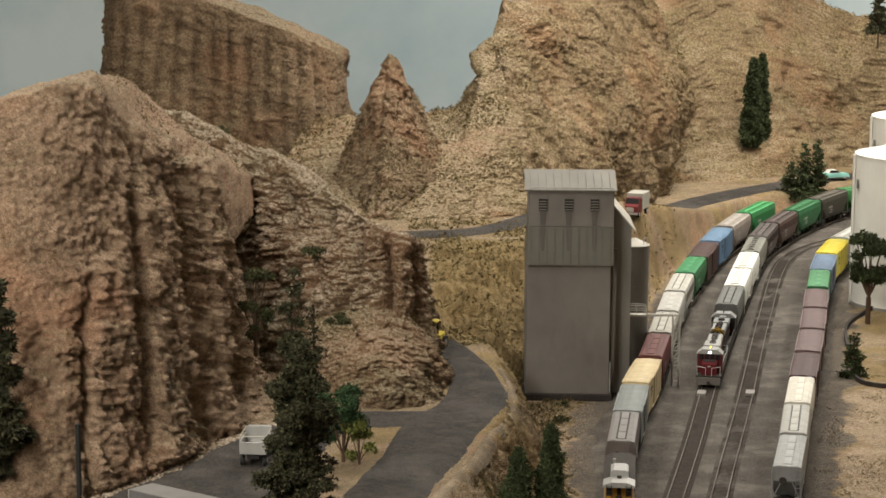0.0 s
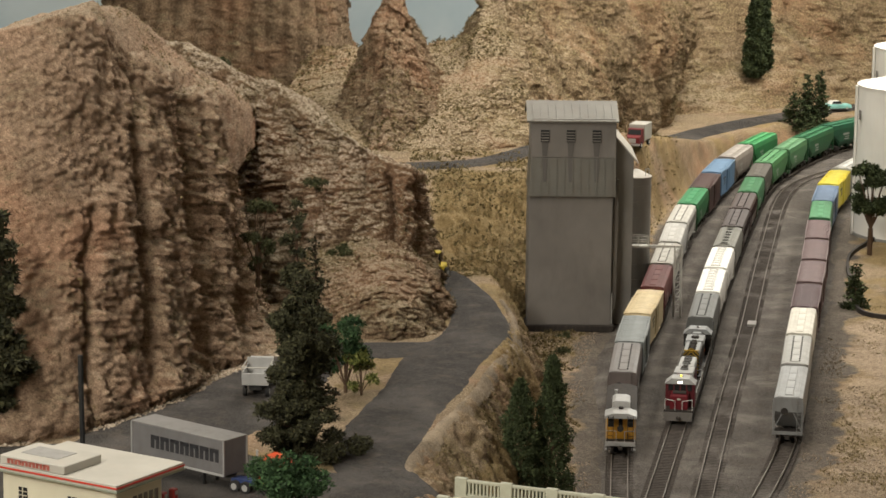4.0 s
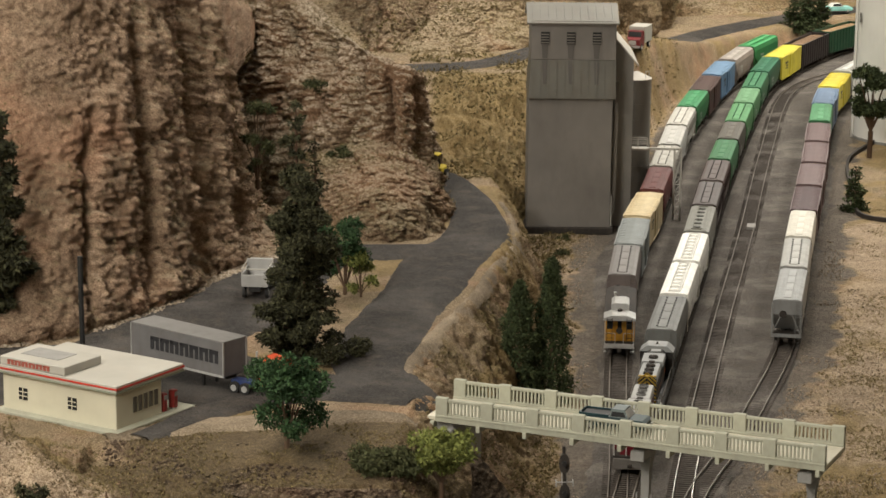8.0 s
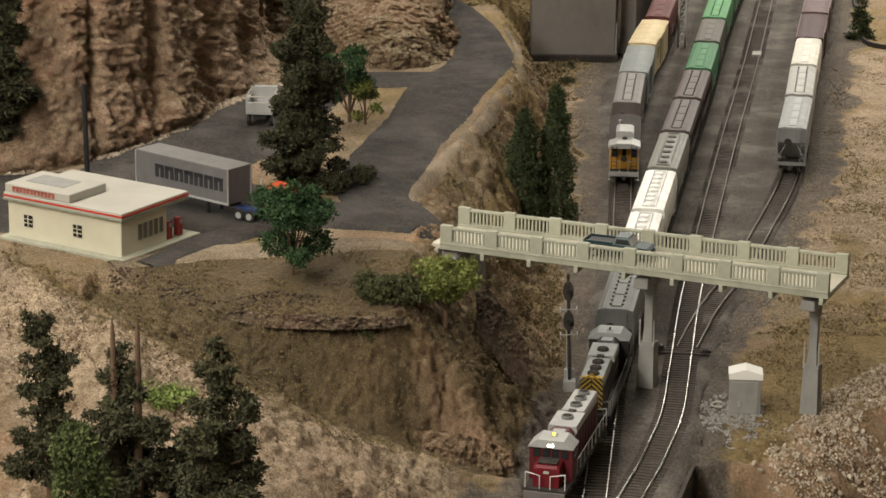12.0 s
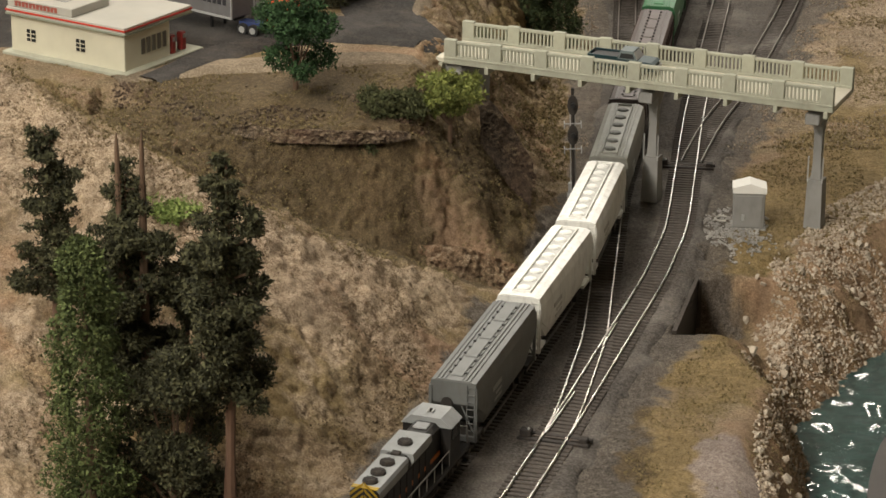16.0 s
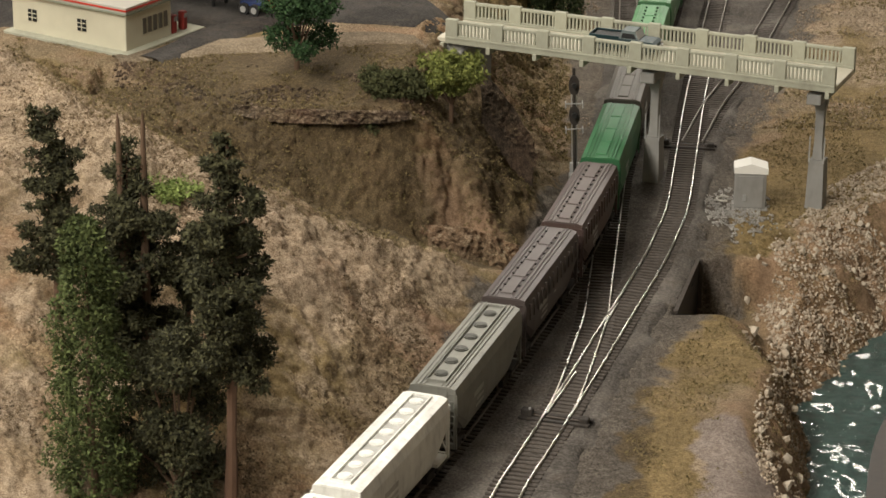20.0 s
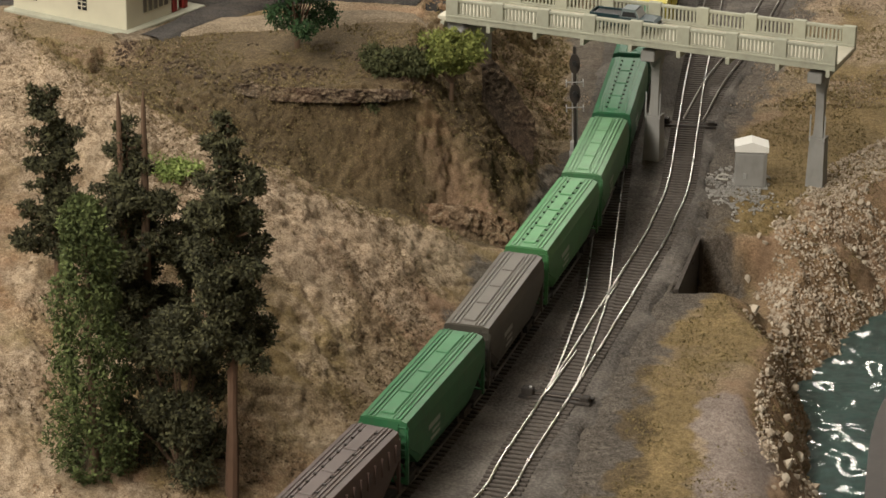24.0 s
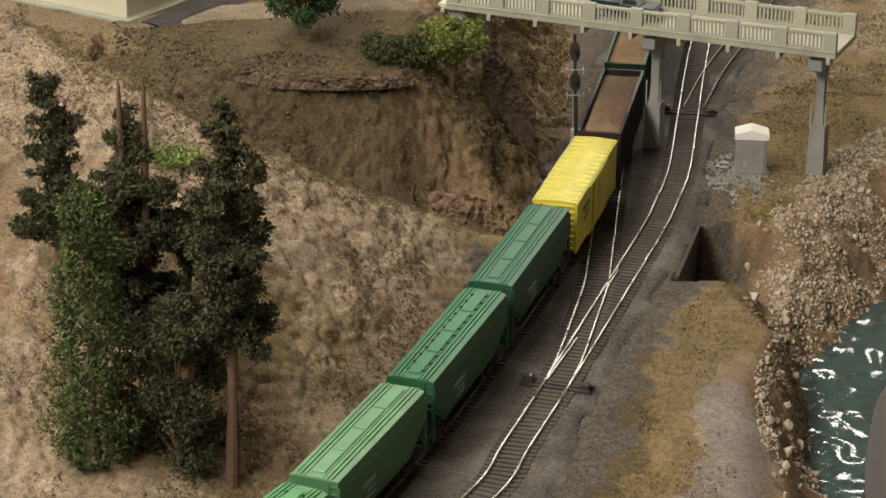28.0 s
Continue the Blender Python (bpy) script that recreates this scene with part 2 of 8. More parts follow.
M["pine"] = material("dark_pine_foliage", leaf_build((0.014, 0.015, 0.008), (0.074, 0.072, 0.033)), 0.9)
M["cypress"] = material("green_cypress_foliage", leaf_build((0.02, 0.03, 0.012), (0.068, 0.088, 0.034)), 0.9)
M["bright"] = material("bright_green_foliage", leaf_build((0.024, 0.034, 0.010), (0.098, 0.122, 0.040)), 0.9)
M["leafy"] = material("green_leafy_foliage", leaf_build((0.012, 0.03, 0.012), (0.05, 0.10, 0.036)), 0.9)
M["olive"] = material("olive_foliage", leaf_build((0.065, 0.08, 0.018), (0.25, 0.275, 0.075)), 0.9)
M["grass"] = material("fresh_green_grass", leaf_build((0.09, 0.13, 0.03), (0.24, 0.30, 0.09)), 0.9)
M["scrub"] = material("dark_scrub", leaf_build((0.03, 0.035, 0.012), (0.08, 0.085, 0.035)), 0.9)


# ---- shared geometry helpers ----
def part(name, bm, mat, parent=None, label=""):
    me = bpy.data.meshes.new(name)
    bm.to_mesh(me)
    bm.free()
    if mat is not None:
        me.materials.append(mat)
    ob = new(name, me)
    ob.parent = parent
    if label:
        ob["label"] = label
    return ob


def grid_mesh(name, V, mat, parent=None, smooth=True, attrs=None, wrap=False):
    """A mesh from a (rows, cols, 3) array of places."""
    r, c = V.shape[:2]
    me = bpy.data.meshes.new(name)
    idx = np.arange(r * c).reshape(r, c)
    if wrap:
        idx = np.concatenate([idx, idx[:, :1]], 1)
    q = np.stack([idx[:-1, :-1], idx[:-1, 1:], idx[1:, 1:], idx[1:, :-1]], -1).reshape(-1, 4)
    me.from_pydata(V.reshape(-1, 3).tolist(), [], q.tolist())
    for key, a in (attrs or {}).items():
        at = me.attributes.new(key, "FLOAT", "POINT")
        at.data.foreach_set("value", a.astype(np.float32).ravel())
    if smooth:
        me.polygons.foreach_set("use_smooth", np.ones(len(q), bool))
    me.materials.append(mat)
    ob = new(name, me)
    ob.parent = parent
    return ob


def hash3(i, j, k):
    n = (i * 374761393 + j * 668265263 + k * 2147483647 * 3 + 1442695) & 0x7FFFFFFF
    n = ((n ^ (n >> 13)) * 1274126177) & 0x7FFFFFFF
    return ((n ^ (n >> 16)) & 0xFFFF) / 65535.0


def vnoise(x, y, z):
    """Smooth noise in 0..1 over arrays."""
    x, y, z = np.broadcast_arrays(np.asarray(x, float), np.asarray(y, float), np.asarray(z, float))
    i, j, k = (np.floor(a).astype(np.int64) for a in (x, y, z))
    u, v, w = x - i, y - j, z - k
    u, v, w = (a * a * (3 - 2 * a) for a in (u, v, w))
    out = 0
    for a in (0, 1):
        for b in (0, 1):
            for c in (0, 1):
                out = out + hash3(i + a, j + b, k + c) * (u if a else 1 - u) * (v if b else 1 - v) * (w if c else 1 - w)
    return out


def fbm(x, y, z, octaves=4, gain=0.5):
    total, amp, norm = 0, 1.0, 0
    for o in range(octaves):
        total = total + amp * (vnoise(x * 2 ** o + 17 * o, y * 2 ** o - 9 * o, z * 2 ** o + 5 * o) - 0.5)
        norm += amp
        amp *= gain
    return total / norm


def smooth(a, b, x):
    t = np.clip((x - a) / (b - a), 0, 1)
    return t * t * (3 - 2 * t)


def spline(points, n=600):
    """A smooth curve through a few plan points, evenly spaced: places and arc lengths."""
    p = np.array(points, float)
    p = np.concatenate([[2 * p[0] - p[1]], p, [2 * p[-1] - p[-2]]])
    out = []
    for i in range(1, len(p) - 2):
        t = np.linspace(0, 1, 40, endpoint=False)[:, None]
        a, b, c, d = p[i - 1], p[i], p[i + 1], p[i + 2]
        out.append(0.5 * (2 * b + (c - a) * t + (2 * a - 5 * b + 4 * c - d) * t ** 2 + (3 * b - a - 3 * c + d) * t ** 3))
    q = np.concatenate(out + [p[-2:-1]])
    s = np.concatenate([[0], np.cumsum(np.linalg.norm(np.diff(q, axis=0), axis=1))])
    e = np.linspace(0, s[-1], n)
    q = np.stack([np.interp(e, s, q[:, k]) for k in range(q.shape[1])], 1)
    for _ in range(6):
        q[1:-1] = 0.25 * q[:-2] + 0.5 * q[1:-1] + 0.25 * q[2:]
    s = np.concatenate([[0], np.cumsum(np.linalg.norm(np.diff(q, axis=0), axis=1))])
    return q, s


# ---- the plan: track centre lines, far to near ----
MAIN = spline([(2.6, 5.3), (1.8, 5.28), (1.3, 5.24), (0.95, 5.16), (0.767, 5.05), (0.66, 4.86), (0.593, 4.69), (0.537, 4.513), (0.47, 4.175), (0.415, 3.869), (0.360, 3.55),
               (0.304, 3.185), (0.251, 2.863), (0.197, 2.53), (0.156, 2.265), (0.132, 2.112), (0.100, 1.956), (0.054, 1.796), (0.006, 1.636), (-0.042, 1.499),
               (-0.098, 1.36), (-0.18, 1.22), (-0.31, 1.09), (-0.55, 1.0), (-1.0, 0.96), (-1.7, 0.95)], 1200)
LEAD = spline([(2.6, 5.06), (1.2, 5.02), (0.82, 4.9), (0.68, 4.74), (0.577, 4.52), (0.4825, 3.998), (0.388, 3.404), (0.3145, 2.959), (0.235, 2.45), (0.206, 2.232),
               (0.187, 2.086), (0.171, 2.01), (0.158, 1.955), (0.128, 1.85), (0.098, 1.745), (0.069, 1.645), (0.041, 1.552), (0.03, 1.511), (-0.02, 1.40), (-0.08, 1.25),
               (-0.19, 1.09), (-0.36, 0.96), (-0.6, 0.89), (-1.7, 0.85)], 1200)
WEST = spline([(2.6, 5.44), (1.2, 5.36), (0.85, 5.2), (0.66, 5.0), (0.561, 4.80), (0.498, 4.625), (0.446, 4.435), (0.395, 4.204), (0.353, 3.996), (0.311, 3.719),
               (0.272, 3.458), (0.246, 3.32), (0.226, 3.174), (0.207, 3.022), (0.190, 2.812), (0.177, 2.62), (0.166, 2.42), (0.154, 2.26)], 700)
EAST = spline([(2.6, 4.9), (1.3, 4.86), (0.9, 4.76), (0.73, 4.6), (0.644, 4.4), (0.593, 4.18), (0.557, 3.97), (0.508, 3.659), (0.46, 3.377), (0.42, 3.137),
               (0.373, 2.85), (0.313, 2.606), (0.275, 2.47), (0.24, 2.36), (0.212, 2.25)], 700)
CROSS = spline([(0.139, 2.15), (0.126, 2.02), (0.115, 1.907), (0.108, 1.839), (0.097, 1.775), (0.082, 1.695), (0.066, 1.635)], 160)
CAR = 0.163


def along(track, s):
    q, a = track
    return np.array([np.interp(s, a, q[:, 0]), np.interp(s, a, q[:, 1])])


def stand(track, s, half=0.05):
    """The pose of a car on the rails, its front towards the near end."""
    a, b = along(track, s - half), along(track, s + half)
    d, m = b - a, (a + b) / 2
    return pose(m[0], m[1], 0, 0, 0, math.degrees(math.atan2(-d[0], d[1])))


# ---- ground heights ----
TOP_EDGE = ([1.9, 2.0, 2.17, 2.26, 2.35, 2.61, 2.9, 3.0, 3.3, 3.6, 3.8, 4.0, 4.2, 4.45, 4.65, 4.8, 4.95, 5.1, 5.2, 5.3, 5.45], [-0.03, -0.04, -0.03, -0.02, -0.034, 0.026, 0.072, 0.07, 0.04, 0.06, 0.12, 0.21, 0.262, 0.335, 0.40, 0.47, 0.545, 0.65, 0.76, 0.95, 1.5])
LOW_EDGE = ([1.9, 2.0, 2.17, 2.4, 2.68, 2.97, 3.22, 3.43, 3.7, 4.0, 4.2, 4.45, 4.65, 4.8, 4.95, 5.1, 5.2, 5.3, 5.45], [0.06, 0.088, 0.092, 0.10, 0.127, 0.145, 0.125, 0.105, 0.22, 0.29, 0.33, 0.385, 0.44, 0.5, 0.58, 0.70, 0.8, 1.0, 1.6])
RIDGE_X = [-1.7, -0.5, -0.34, -0.22, -0.126, -0.04, 0.024, 0.06]
RIDGE_Y = [2.05, 2.0, 1.93, 1.84, 1.80, 1.85, 1.9, 1.93]
RIDGE_Z = [0.24, 0.2, 0.172, 0.135, 0.107, 0.048, 0.0, -0.004]
FOOT_Y = [1.2, 1.2, 1.25, 1.36, 1.43, 1.66, 1.82, 1.88]
DIP_Y = [2.1, 2.06, 2.0, 1.96, 1.935, 1.945, 1.95, 1.96]
DIP_Z = [0.2, 0.17, 0.145, 0.10, 0.06, 0.018, 0.0, -0.004]
BROW_Y = [2.14, 2.10, 2.06, 2.03, 2.0, 2.005, 2.03, 2.06]


KNOT_X = np.linspace(-1.7, 2.6, 860)
BLUR = np.exp(-0.5 * (np.arange(-18, 19) / 7.0) ** 2)
KNOTS = {n: np.convolve(np.pad(np.interp(KNOT_X, RIDGE_X, v), 18, mode="edge"), BLUR / BLUR.sum(), "valid")
         for n, v in (("ry", RIDGE_Y), ("rz", RIDGE_Z), ("fy", FOOT_Y), ("dy", DIP_Y), ("dz", DIP_Z), ("by", BROW_Y))}


def height(x, y, rough=True):
    x, y = np.broadcast_arrays(np.asarray(x, float), np.asarray(y, float))
    top = np.interp(y, [1.9, 3.1, 3.9, 4.3, 4.8, 5.2, 6], [0.112, 0.112, 0.14, 0.13, 0.045, 0.035, 0.035])
    top = top - 0.055 * smooth(-0.05, 0.0, x) * smooth(3.2, 3.34, y) * smooth(3.84, 3.45, y)
    k = {n: np.interp(x, KNOT_X, KNOTS[n]) for n in KNOTS}
    u = np.clip((k["ry"] - y) / (k["ry"] - k["fy"]), 0, 1)
    near = -0.006 + (k["rz"] + 0.006) * (1 - u) ** 1.15
    dip = k["rz"] + (k["dz"] - k["rz"]) * smooth(0, 1, (y - k["ry"]) / (k["dy"] - k["ry"]))
    wob = y + fbm(x * 26, 1.1, 0.7, 3) * 0.03
    scarp = k["dz"] + (0.104 - k["dz"]) * smooth(-0.1, 1, (wob - k["dy"]) / (k["by"] - k["dy"]))
    brow = 0.104 + 0.008 * smooth(0, 0.06, y - k["by"])
    z = np.where(y < k["ry"], near, np.where(y < k["dy"], dip, np.where(y < k["by"], scarp, brow)))
    z = np.where(y > k["by"] + 0.06, top, z)
    z = np.where((x < -0.28) & (y > k["dy"]), np.maximum(z, k["dz"] + (0.112 - k["dz"]) * smooth(0, 0.1, y - k["dy"])), z)
    lo, hi = np.interp(y, *LOW_EDGE), np.interp(y, *TOP_EDGE)
    ramp_x = (x - hi) / (lo - hi)
    f = np.where(y > 1.93, 1 - np.where(y < 2.22, 0.3, 1.0) * smooth(0, 1, ramp_x) - np.where(y < 2.22, 0.7, 0.0) * np.clip(ramp_x, 0, 1), np.where(x < 0.06, 1.0, 0.0))
    n1 = (fbm(x * 22, y * 22, 0.3, 4) * 0.030 + fbm(x * 110, y * 110, 1.3, 3, 0.6) * 0.010) * (1 + 1.2 * smooth(2.2, 2.6, y)) if rough else 0
    slope = f * (1 - f) * 4 + np.where(y < k["by"], smooth(0.004, 0.03, z), 0) + smooth(-0.03, 0.02, x) * smooth(3.2, 3.3, y) * smooth(3.86, 3.75, y) * f
    z = -0.006 + (z + 0.006) * f + np.clip(slope, 0, 1) * n1
    # river bank to the east
    bank = np.interp(y, [1.2, 1.5, 1.65, 1.77, 1.85, 1.94, 2.02, 2.1, 2.3], [0.19, 0.175, 0.185, 0.225, 0.195, 0.215, 0.27, 0.335, 0.6])
    wet = np.interp(y, [1.2, 1.6, 1.72, 1.82, 1.9, 2.2], [0.285, 0.285, 0.275, 0.275, 0.335, 0.55])
    w = smooth(0, 1, (x - bank) / np.maximum(wet - bank, 0.03))
    cut = np.where(y < 2.3, -0.085 * w, 0)
    if rough:
        cut = cut + np.where(y < 2.3, smooth(0.02, 0.3, w) * fbm(x * 60, y * 60, 2.3, 3) * 0.02, 0)
    wy = y + fbm(x * 50, y * 50, 3.7, 3) * 0.012
    notch = 0.046 * smooth(0, 0.004, x - 0.166 - (y - 1.866) * 0.238) * smooth(0.33, 0.21, x) * smooth(1.857, 1.871, wy - (x - 0.17) * 0.1) * smooth(1.985, 1.962, wy + (x - 0.17) * 0.05)
    return np.minimum(z + cut, np.where(notch > 0.001, -0.006 - notch, 9.0)) if rough else z + cut


def worley(x, y, z):
    """Distances to the nearest and second nearest of scattered points, and the nearest one's own number."""
    i, j, k = (np.floor(a).astype(np.int64) for a in (x, y, z))
    f1 = np.full(x.shape, 9.0)
    f2 = f1.copy()
    num = np.zeros(x.shape)
    for a in (-1, 0, 1):
        for b in (-1, 0, 1):
            for c in (-1, 0, 1):
                p, q, r = i + a, j + b, k + c
                d = np.sqrt((p + hash3(p, q, r) - x) ** 2 + (q + hash3(p + 71, q, r) - y) ** 2 + (r + hash3(p, q + 37, r) - z) ** 2)
                near = d < f1
                f2 = np.where(near, f1, np.minimum(f2, d))
                num = np.where(near, hash3(p, q, r + 91), num)
                f1 = np.where(near, d, f1)
    return f1, f2, num


def crumbled(x, y, z):
    """The ground sheet pushed along its normals into clods, runnels and grains; a faint grain on the flats."""
    dx, dy = np.maximum(np.gradient(x, axis=1), 1e-6), np.maximum(np.gradient(y, axis=0), 1e-6)
    zx, zy = np.gradient(z, axis=1) / dx, np.gradient(z, axis=0) / dy
    for _ in range(3):
        for a in (zx, zy):
            a[1:-1, 1:-1] = (a[:-2, 1:-1] + a[2:, 1:-1] + a[1:-1, :-2] + a[1:-1, 2:]) / 4
    m = smooth(0.12, 0.40, np.hypot(zx, zy))
    out = np.zeros(x.shape)
    k = (m > 0.02) & (x > -0.48) & (x < 0.8) & (y > 1.3) & (y < 5.2) & ((x < 0.12) | (y > 2.35))
    px, py, pz, pm = x[k], y[k], z[k], m[k]
    wx, wy, wz = px + fbm(px * 60, py * 60, pz * 60, 3) * 0.02, py + fbm(px * 60, py * 60, pz * 60 + 9, 3) * 0.02, pz + fbm(px * 60 + 5, py * 60, pz * 60, 3) * 0.02
    f1, f2, num = worley(wx * 80, wy * 80, wz * 110)
    d = ((num - 0.5) * 0.0040 + np.minimum(f2 - f1, 0.2) * 0.008) * (0.25 + 0.75 * smooth(1.9, 2.0, py))
    f1, f2, num = worley(wx * 210 + 7, wy * 210, wz * 260)
    close = smooth(3.6, 2.9, py)
    d = d * smooth(4.6, 3.9, py) + ((num - 0.5) * 0.0022 + np.minimum(f2 - f1, 0.25) * 0.004) * close
    d = d - np.abs(fbm(px * 28, py * 28, pz * 28, 4, 0.6)) * (0.006 + 0.014 * smooth(2.1, 2.3, py)) + fbm(px * 280, py * 280, pz * 280, 3, 0.7) * 0.0035 * close
    out[k] = d * pm
    n = np.sqrt(1 + zx * zx + zy * zy)
    return x - zx / n * out, y - zy / n * out, z + out / n + (1 - m) * fbm(x * 240, y * 240, 7.7, 3, 0.7) * 0.0016


def yard_edges(y):
    """Where the yard's ballast begins and ends across the plan."""
    return (np.interp(y, [0.8, 1.2, 1.36, 1.5, 1.64, 1.8, 1.96, 2.11, 2.27, 2.6, 2.86, 3.2, 3.45, 3.7, 4.0, 4.2, 4.45, 4.65, 4.8, 5.0, 5.6], [-0.9, -0.24, -0.145, -0.085, -0.035, 0.018, 0.064, 0.098, 0.118, 0.145, 0.155, 0.165, 0.20, 0.25, 0.315, 0.352, 0.405, 0.46, 0.525, 0.61, 1.5]),
            np.interp(y, [0.8, 1.2, 1.5, 1.64, 1.75, 1.85, 2.0, 2.1, 2.25, 2.4, 2.6, 2.86, 3.2, 3.6, 4.0, 4.3, 4.6, 5.6], [-0.2, 0.02, 0.075, 0.105, 0.135, 0.165, 0.205, 0.22, 0.245, 0.285, 0.345, 0.405, 0.465, 0.54, 0.60, 0.66, 0.9, 2.6]))


gx, gy = np.meshgrid(np.concatenate([np.linspace(-1.7, -0.46, 50, endpoint=False), np.linspace(-0.46, 0.46, 480, endpoint=False), np.linspace(0.46, 0.9, 90, endpoint=False), np.linspace(0.9, 2.6, 30)]),
                     np.concatenate([np.linspace(0.75, 1.38, 40, endpoint=False), np.linspace(1.38, 2.35, 520, endpoint=False), np.linspace(2.35, 3.2, 280, endpoint=False), np.linspace(3.2, 4.1, 220, endpoint=False), np.linspace(4.1, 5.9, 160)]))
turf = smooth(-0.10, 0.12, fbm(gx * 7, gy * 7, 4.4, 4)) * smooth(0.0, 0.05, gx - np.interp(gy, *LOW_EDGE)) * np.where(gy < 3.0, 1, 0.6)
turf = np.maximum(turf, 0.55 * smooth(0.0, 0.12, fbm(gx * 12, gy * 12, 8.1, 4)))
ex = gx + fbm(gx * 18, gy * 18, 9.3, 4, 0.6) * 0.07
rim = ex - np.interp(gy, [1.5, 1.85, 2.1, 2.3], [0.10, 0.165, 0.225, 0.26])
flats = smooth(-0.03, 0.015, ex - np.interp(gy, [1.5, 1.85, 2.1, 2.3], [0.10, 0.165, 0.225, 0.26])) * smooth(2.3, 2.2, gy)
shore = np.interp(gy, [1.4, 1.65, 1.77, 1.85, 1.94, 2.02, 2.1, 2.3], [0.17, 0.175, 0.21, 0.2, 0.21, 0.26, 0.32, 0.55])
turf = np.maximum(turf, flats * smooth(0.03, -0.02, ex - shore) * (0.75 + fbm(gx * 14, gy * 14, 2.2, 4) * 1.4))
r_y, b_y = np.interp(gx, KNOT_X, KNOTS["ry"]), np.interp(gx, KNOT_X, KNOTS["by"])
moss_shade = smooth(0.0, 0.03, gy - r_y) * smooth(0.05, 0.0, gy - b_y) * smooth(-0.36, -0.2, gx) * smooth(0.13, 0.07, gx) * (0.8 + fbm(gx * 16, gy * 16, 6.6, 3))
lot = smooth(0.0, 0.03, gy - b_y) * smooth(2.165, 2.12, gy + fbm(gx * 20, gy * 20, 1.9, 3) * 0.06) * smooth(-0.3, -0.22, gx) * smooth(0.1, 0.04, gx)
moss_shade = np.maximum(moss_shade, lot * 0.85)
moss_shade = np.maximum(moss_shade, 0.8 * smooth(-0.09, -0.06, rim) * smooth(0.03, -0.01, rim) * smooth(2.35, 2.2, gy))
turf = np.maximum(turf, 0.7 * smooth(-0.04, 0.0, gx) * smooth(0.3, 0.2, gx) * smooth(3.15, 3.3, gy) * smooth(3.9, 3.8, gy))
bare = smooth(0.07, 0.01, np.hypot(gx - 0.01, (gy - 1.975) * 1.1)) * (0.5 + fbm(gx * 30, gy * 30, 1.6, 3) * 0.8) + smooth(0.0, -0.05, gy - r_y) * smooth(0.0, 0.2, fbm(gx * 9, gy * 9, 2.6, 4)) * smooth(0.1, 0.0, gx)
bare = np.maximum(bare, flats * smooth(-0.02, 0.02, ex - shore) * 0.55)
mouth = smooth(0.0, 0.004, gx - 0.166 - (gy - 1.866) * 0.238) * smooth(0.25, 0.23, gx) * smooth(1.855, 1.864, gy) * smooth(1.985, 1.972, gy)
# culvert notch: red-brown bank, its shadow painted with the dark moss colour
turf, bare, moss_shade = turf * (1 - mouth), bare * (1 - mouth) + 0.35 * mouth, np.maximum(moss_shade, mouth * 0.75)
strip = smooth(0.022, 0.0, np.abs(ex - np.interp(gy, [1.4, 1.5, 1.58, 1.65], [0.165, 0.172, 0.18, 0.19]))) * smooth(1.68, 1.62, gy)
gz = height(gx, gy)
e0, e1 = yard_edges(gy)
fray = fbm(gx * 24, gy * 24, 3.1, 5, 0.65)
mauve = smooth(0.03, -0.005, np.abs(gx + fray * 0.05 - np.interp(gy, [1.4, 1.52, 1.62, 1.7], [0.165, 0.172, 0.188, 0.195])) - np.interp(gy, [1.4, 1.52, 1.62, 1.69], [0.02, 0.018, 0.009, 0.0])) * smooth(1.70, 1.66, gy)
ballast = smooth(-0.035, 0.012, gx - e0 + fray * 0.06) * smooth(-0.04, 0.012, e1 - gx + fray * 0.08) * smooth(0.03, 0.012, gz)
cx, cy, cz = crumbled(gx, gy, gz)
strip = np.maximum(strip, smooth(0.015, -0.01, gy - r_y) * smooth(0.05, 0.0, gx) * (0.38 + 0.5 * smooth(-0.13, -0.01, gy - r_y) + 0.08 * smooth(-0.22, -0.32, gx) + fbm(gx * 26, gy * 26, 5.2, 5, 0.65) * 1.6))
strip = np.maximum(strip, smooth(2.3, 2.5, gy) * smooth(3.7, 3.4, gy) * smooth(0.02, 0.01, gz) * (0.62 + fbm(gx * 15, gy * 15, 9.9, 5, 0.65) * 1.3))
ground = grid_mesh("ground", np.stack([cx, cy, cz], -1), M["earth"], attrs={"mauve": mauve, "ballast": ballast, "turf": turf * (1 - 0.7 * ballast), "moss_shade": moss_shade * (1 - np.clip(bare, 0, 1)), "bare": bare * (1 - ballast), "plaster": strip * (1 - ballast)})
tagged(ground, "tan and brown sculpted scenery earth with dry turf", "ground", kind="structure")


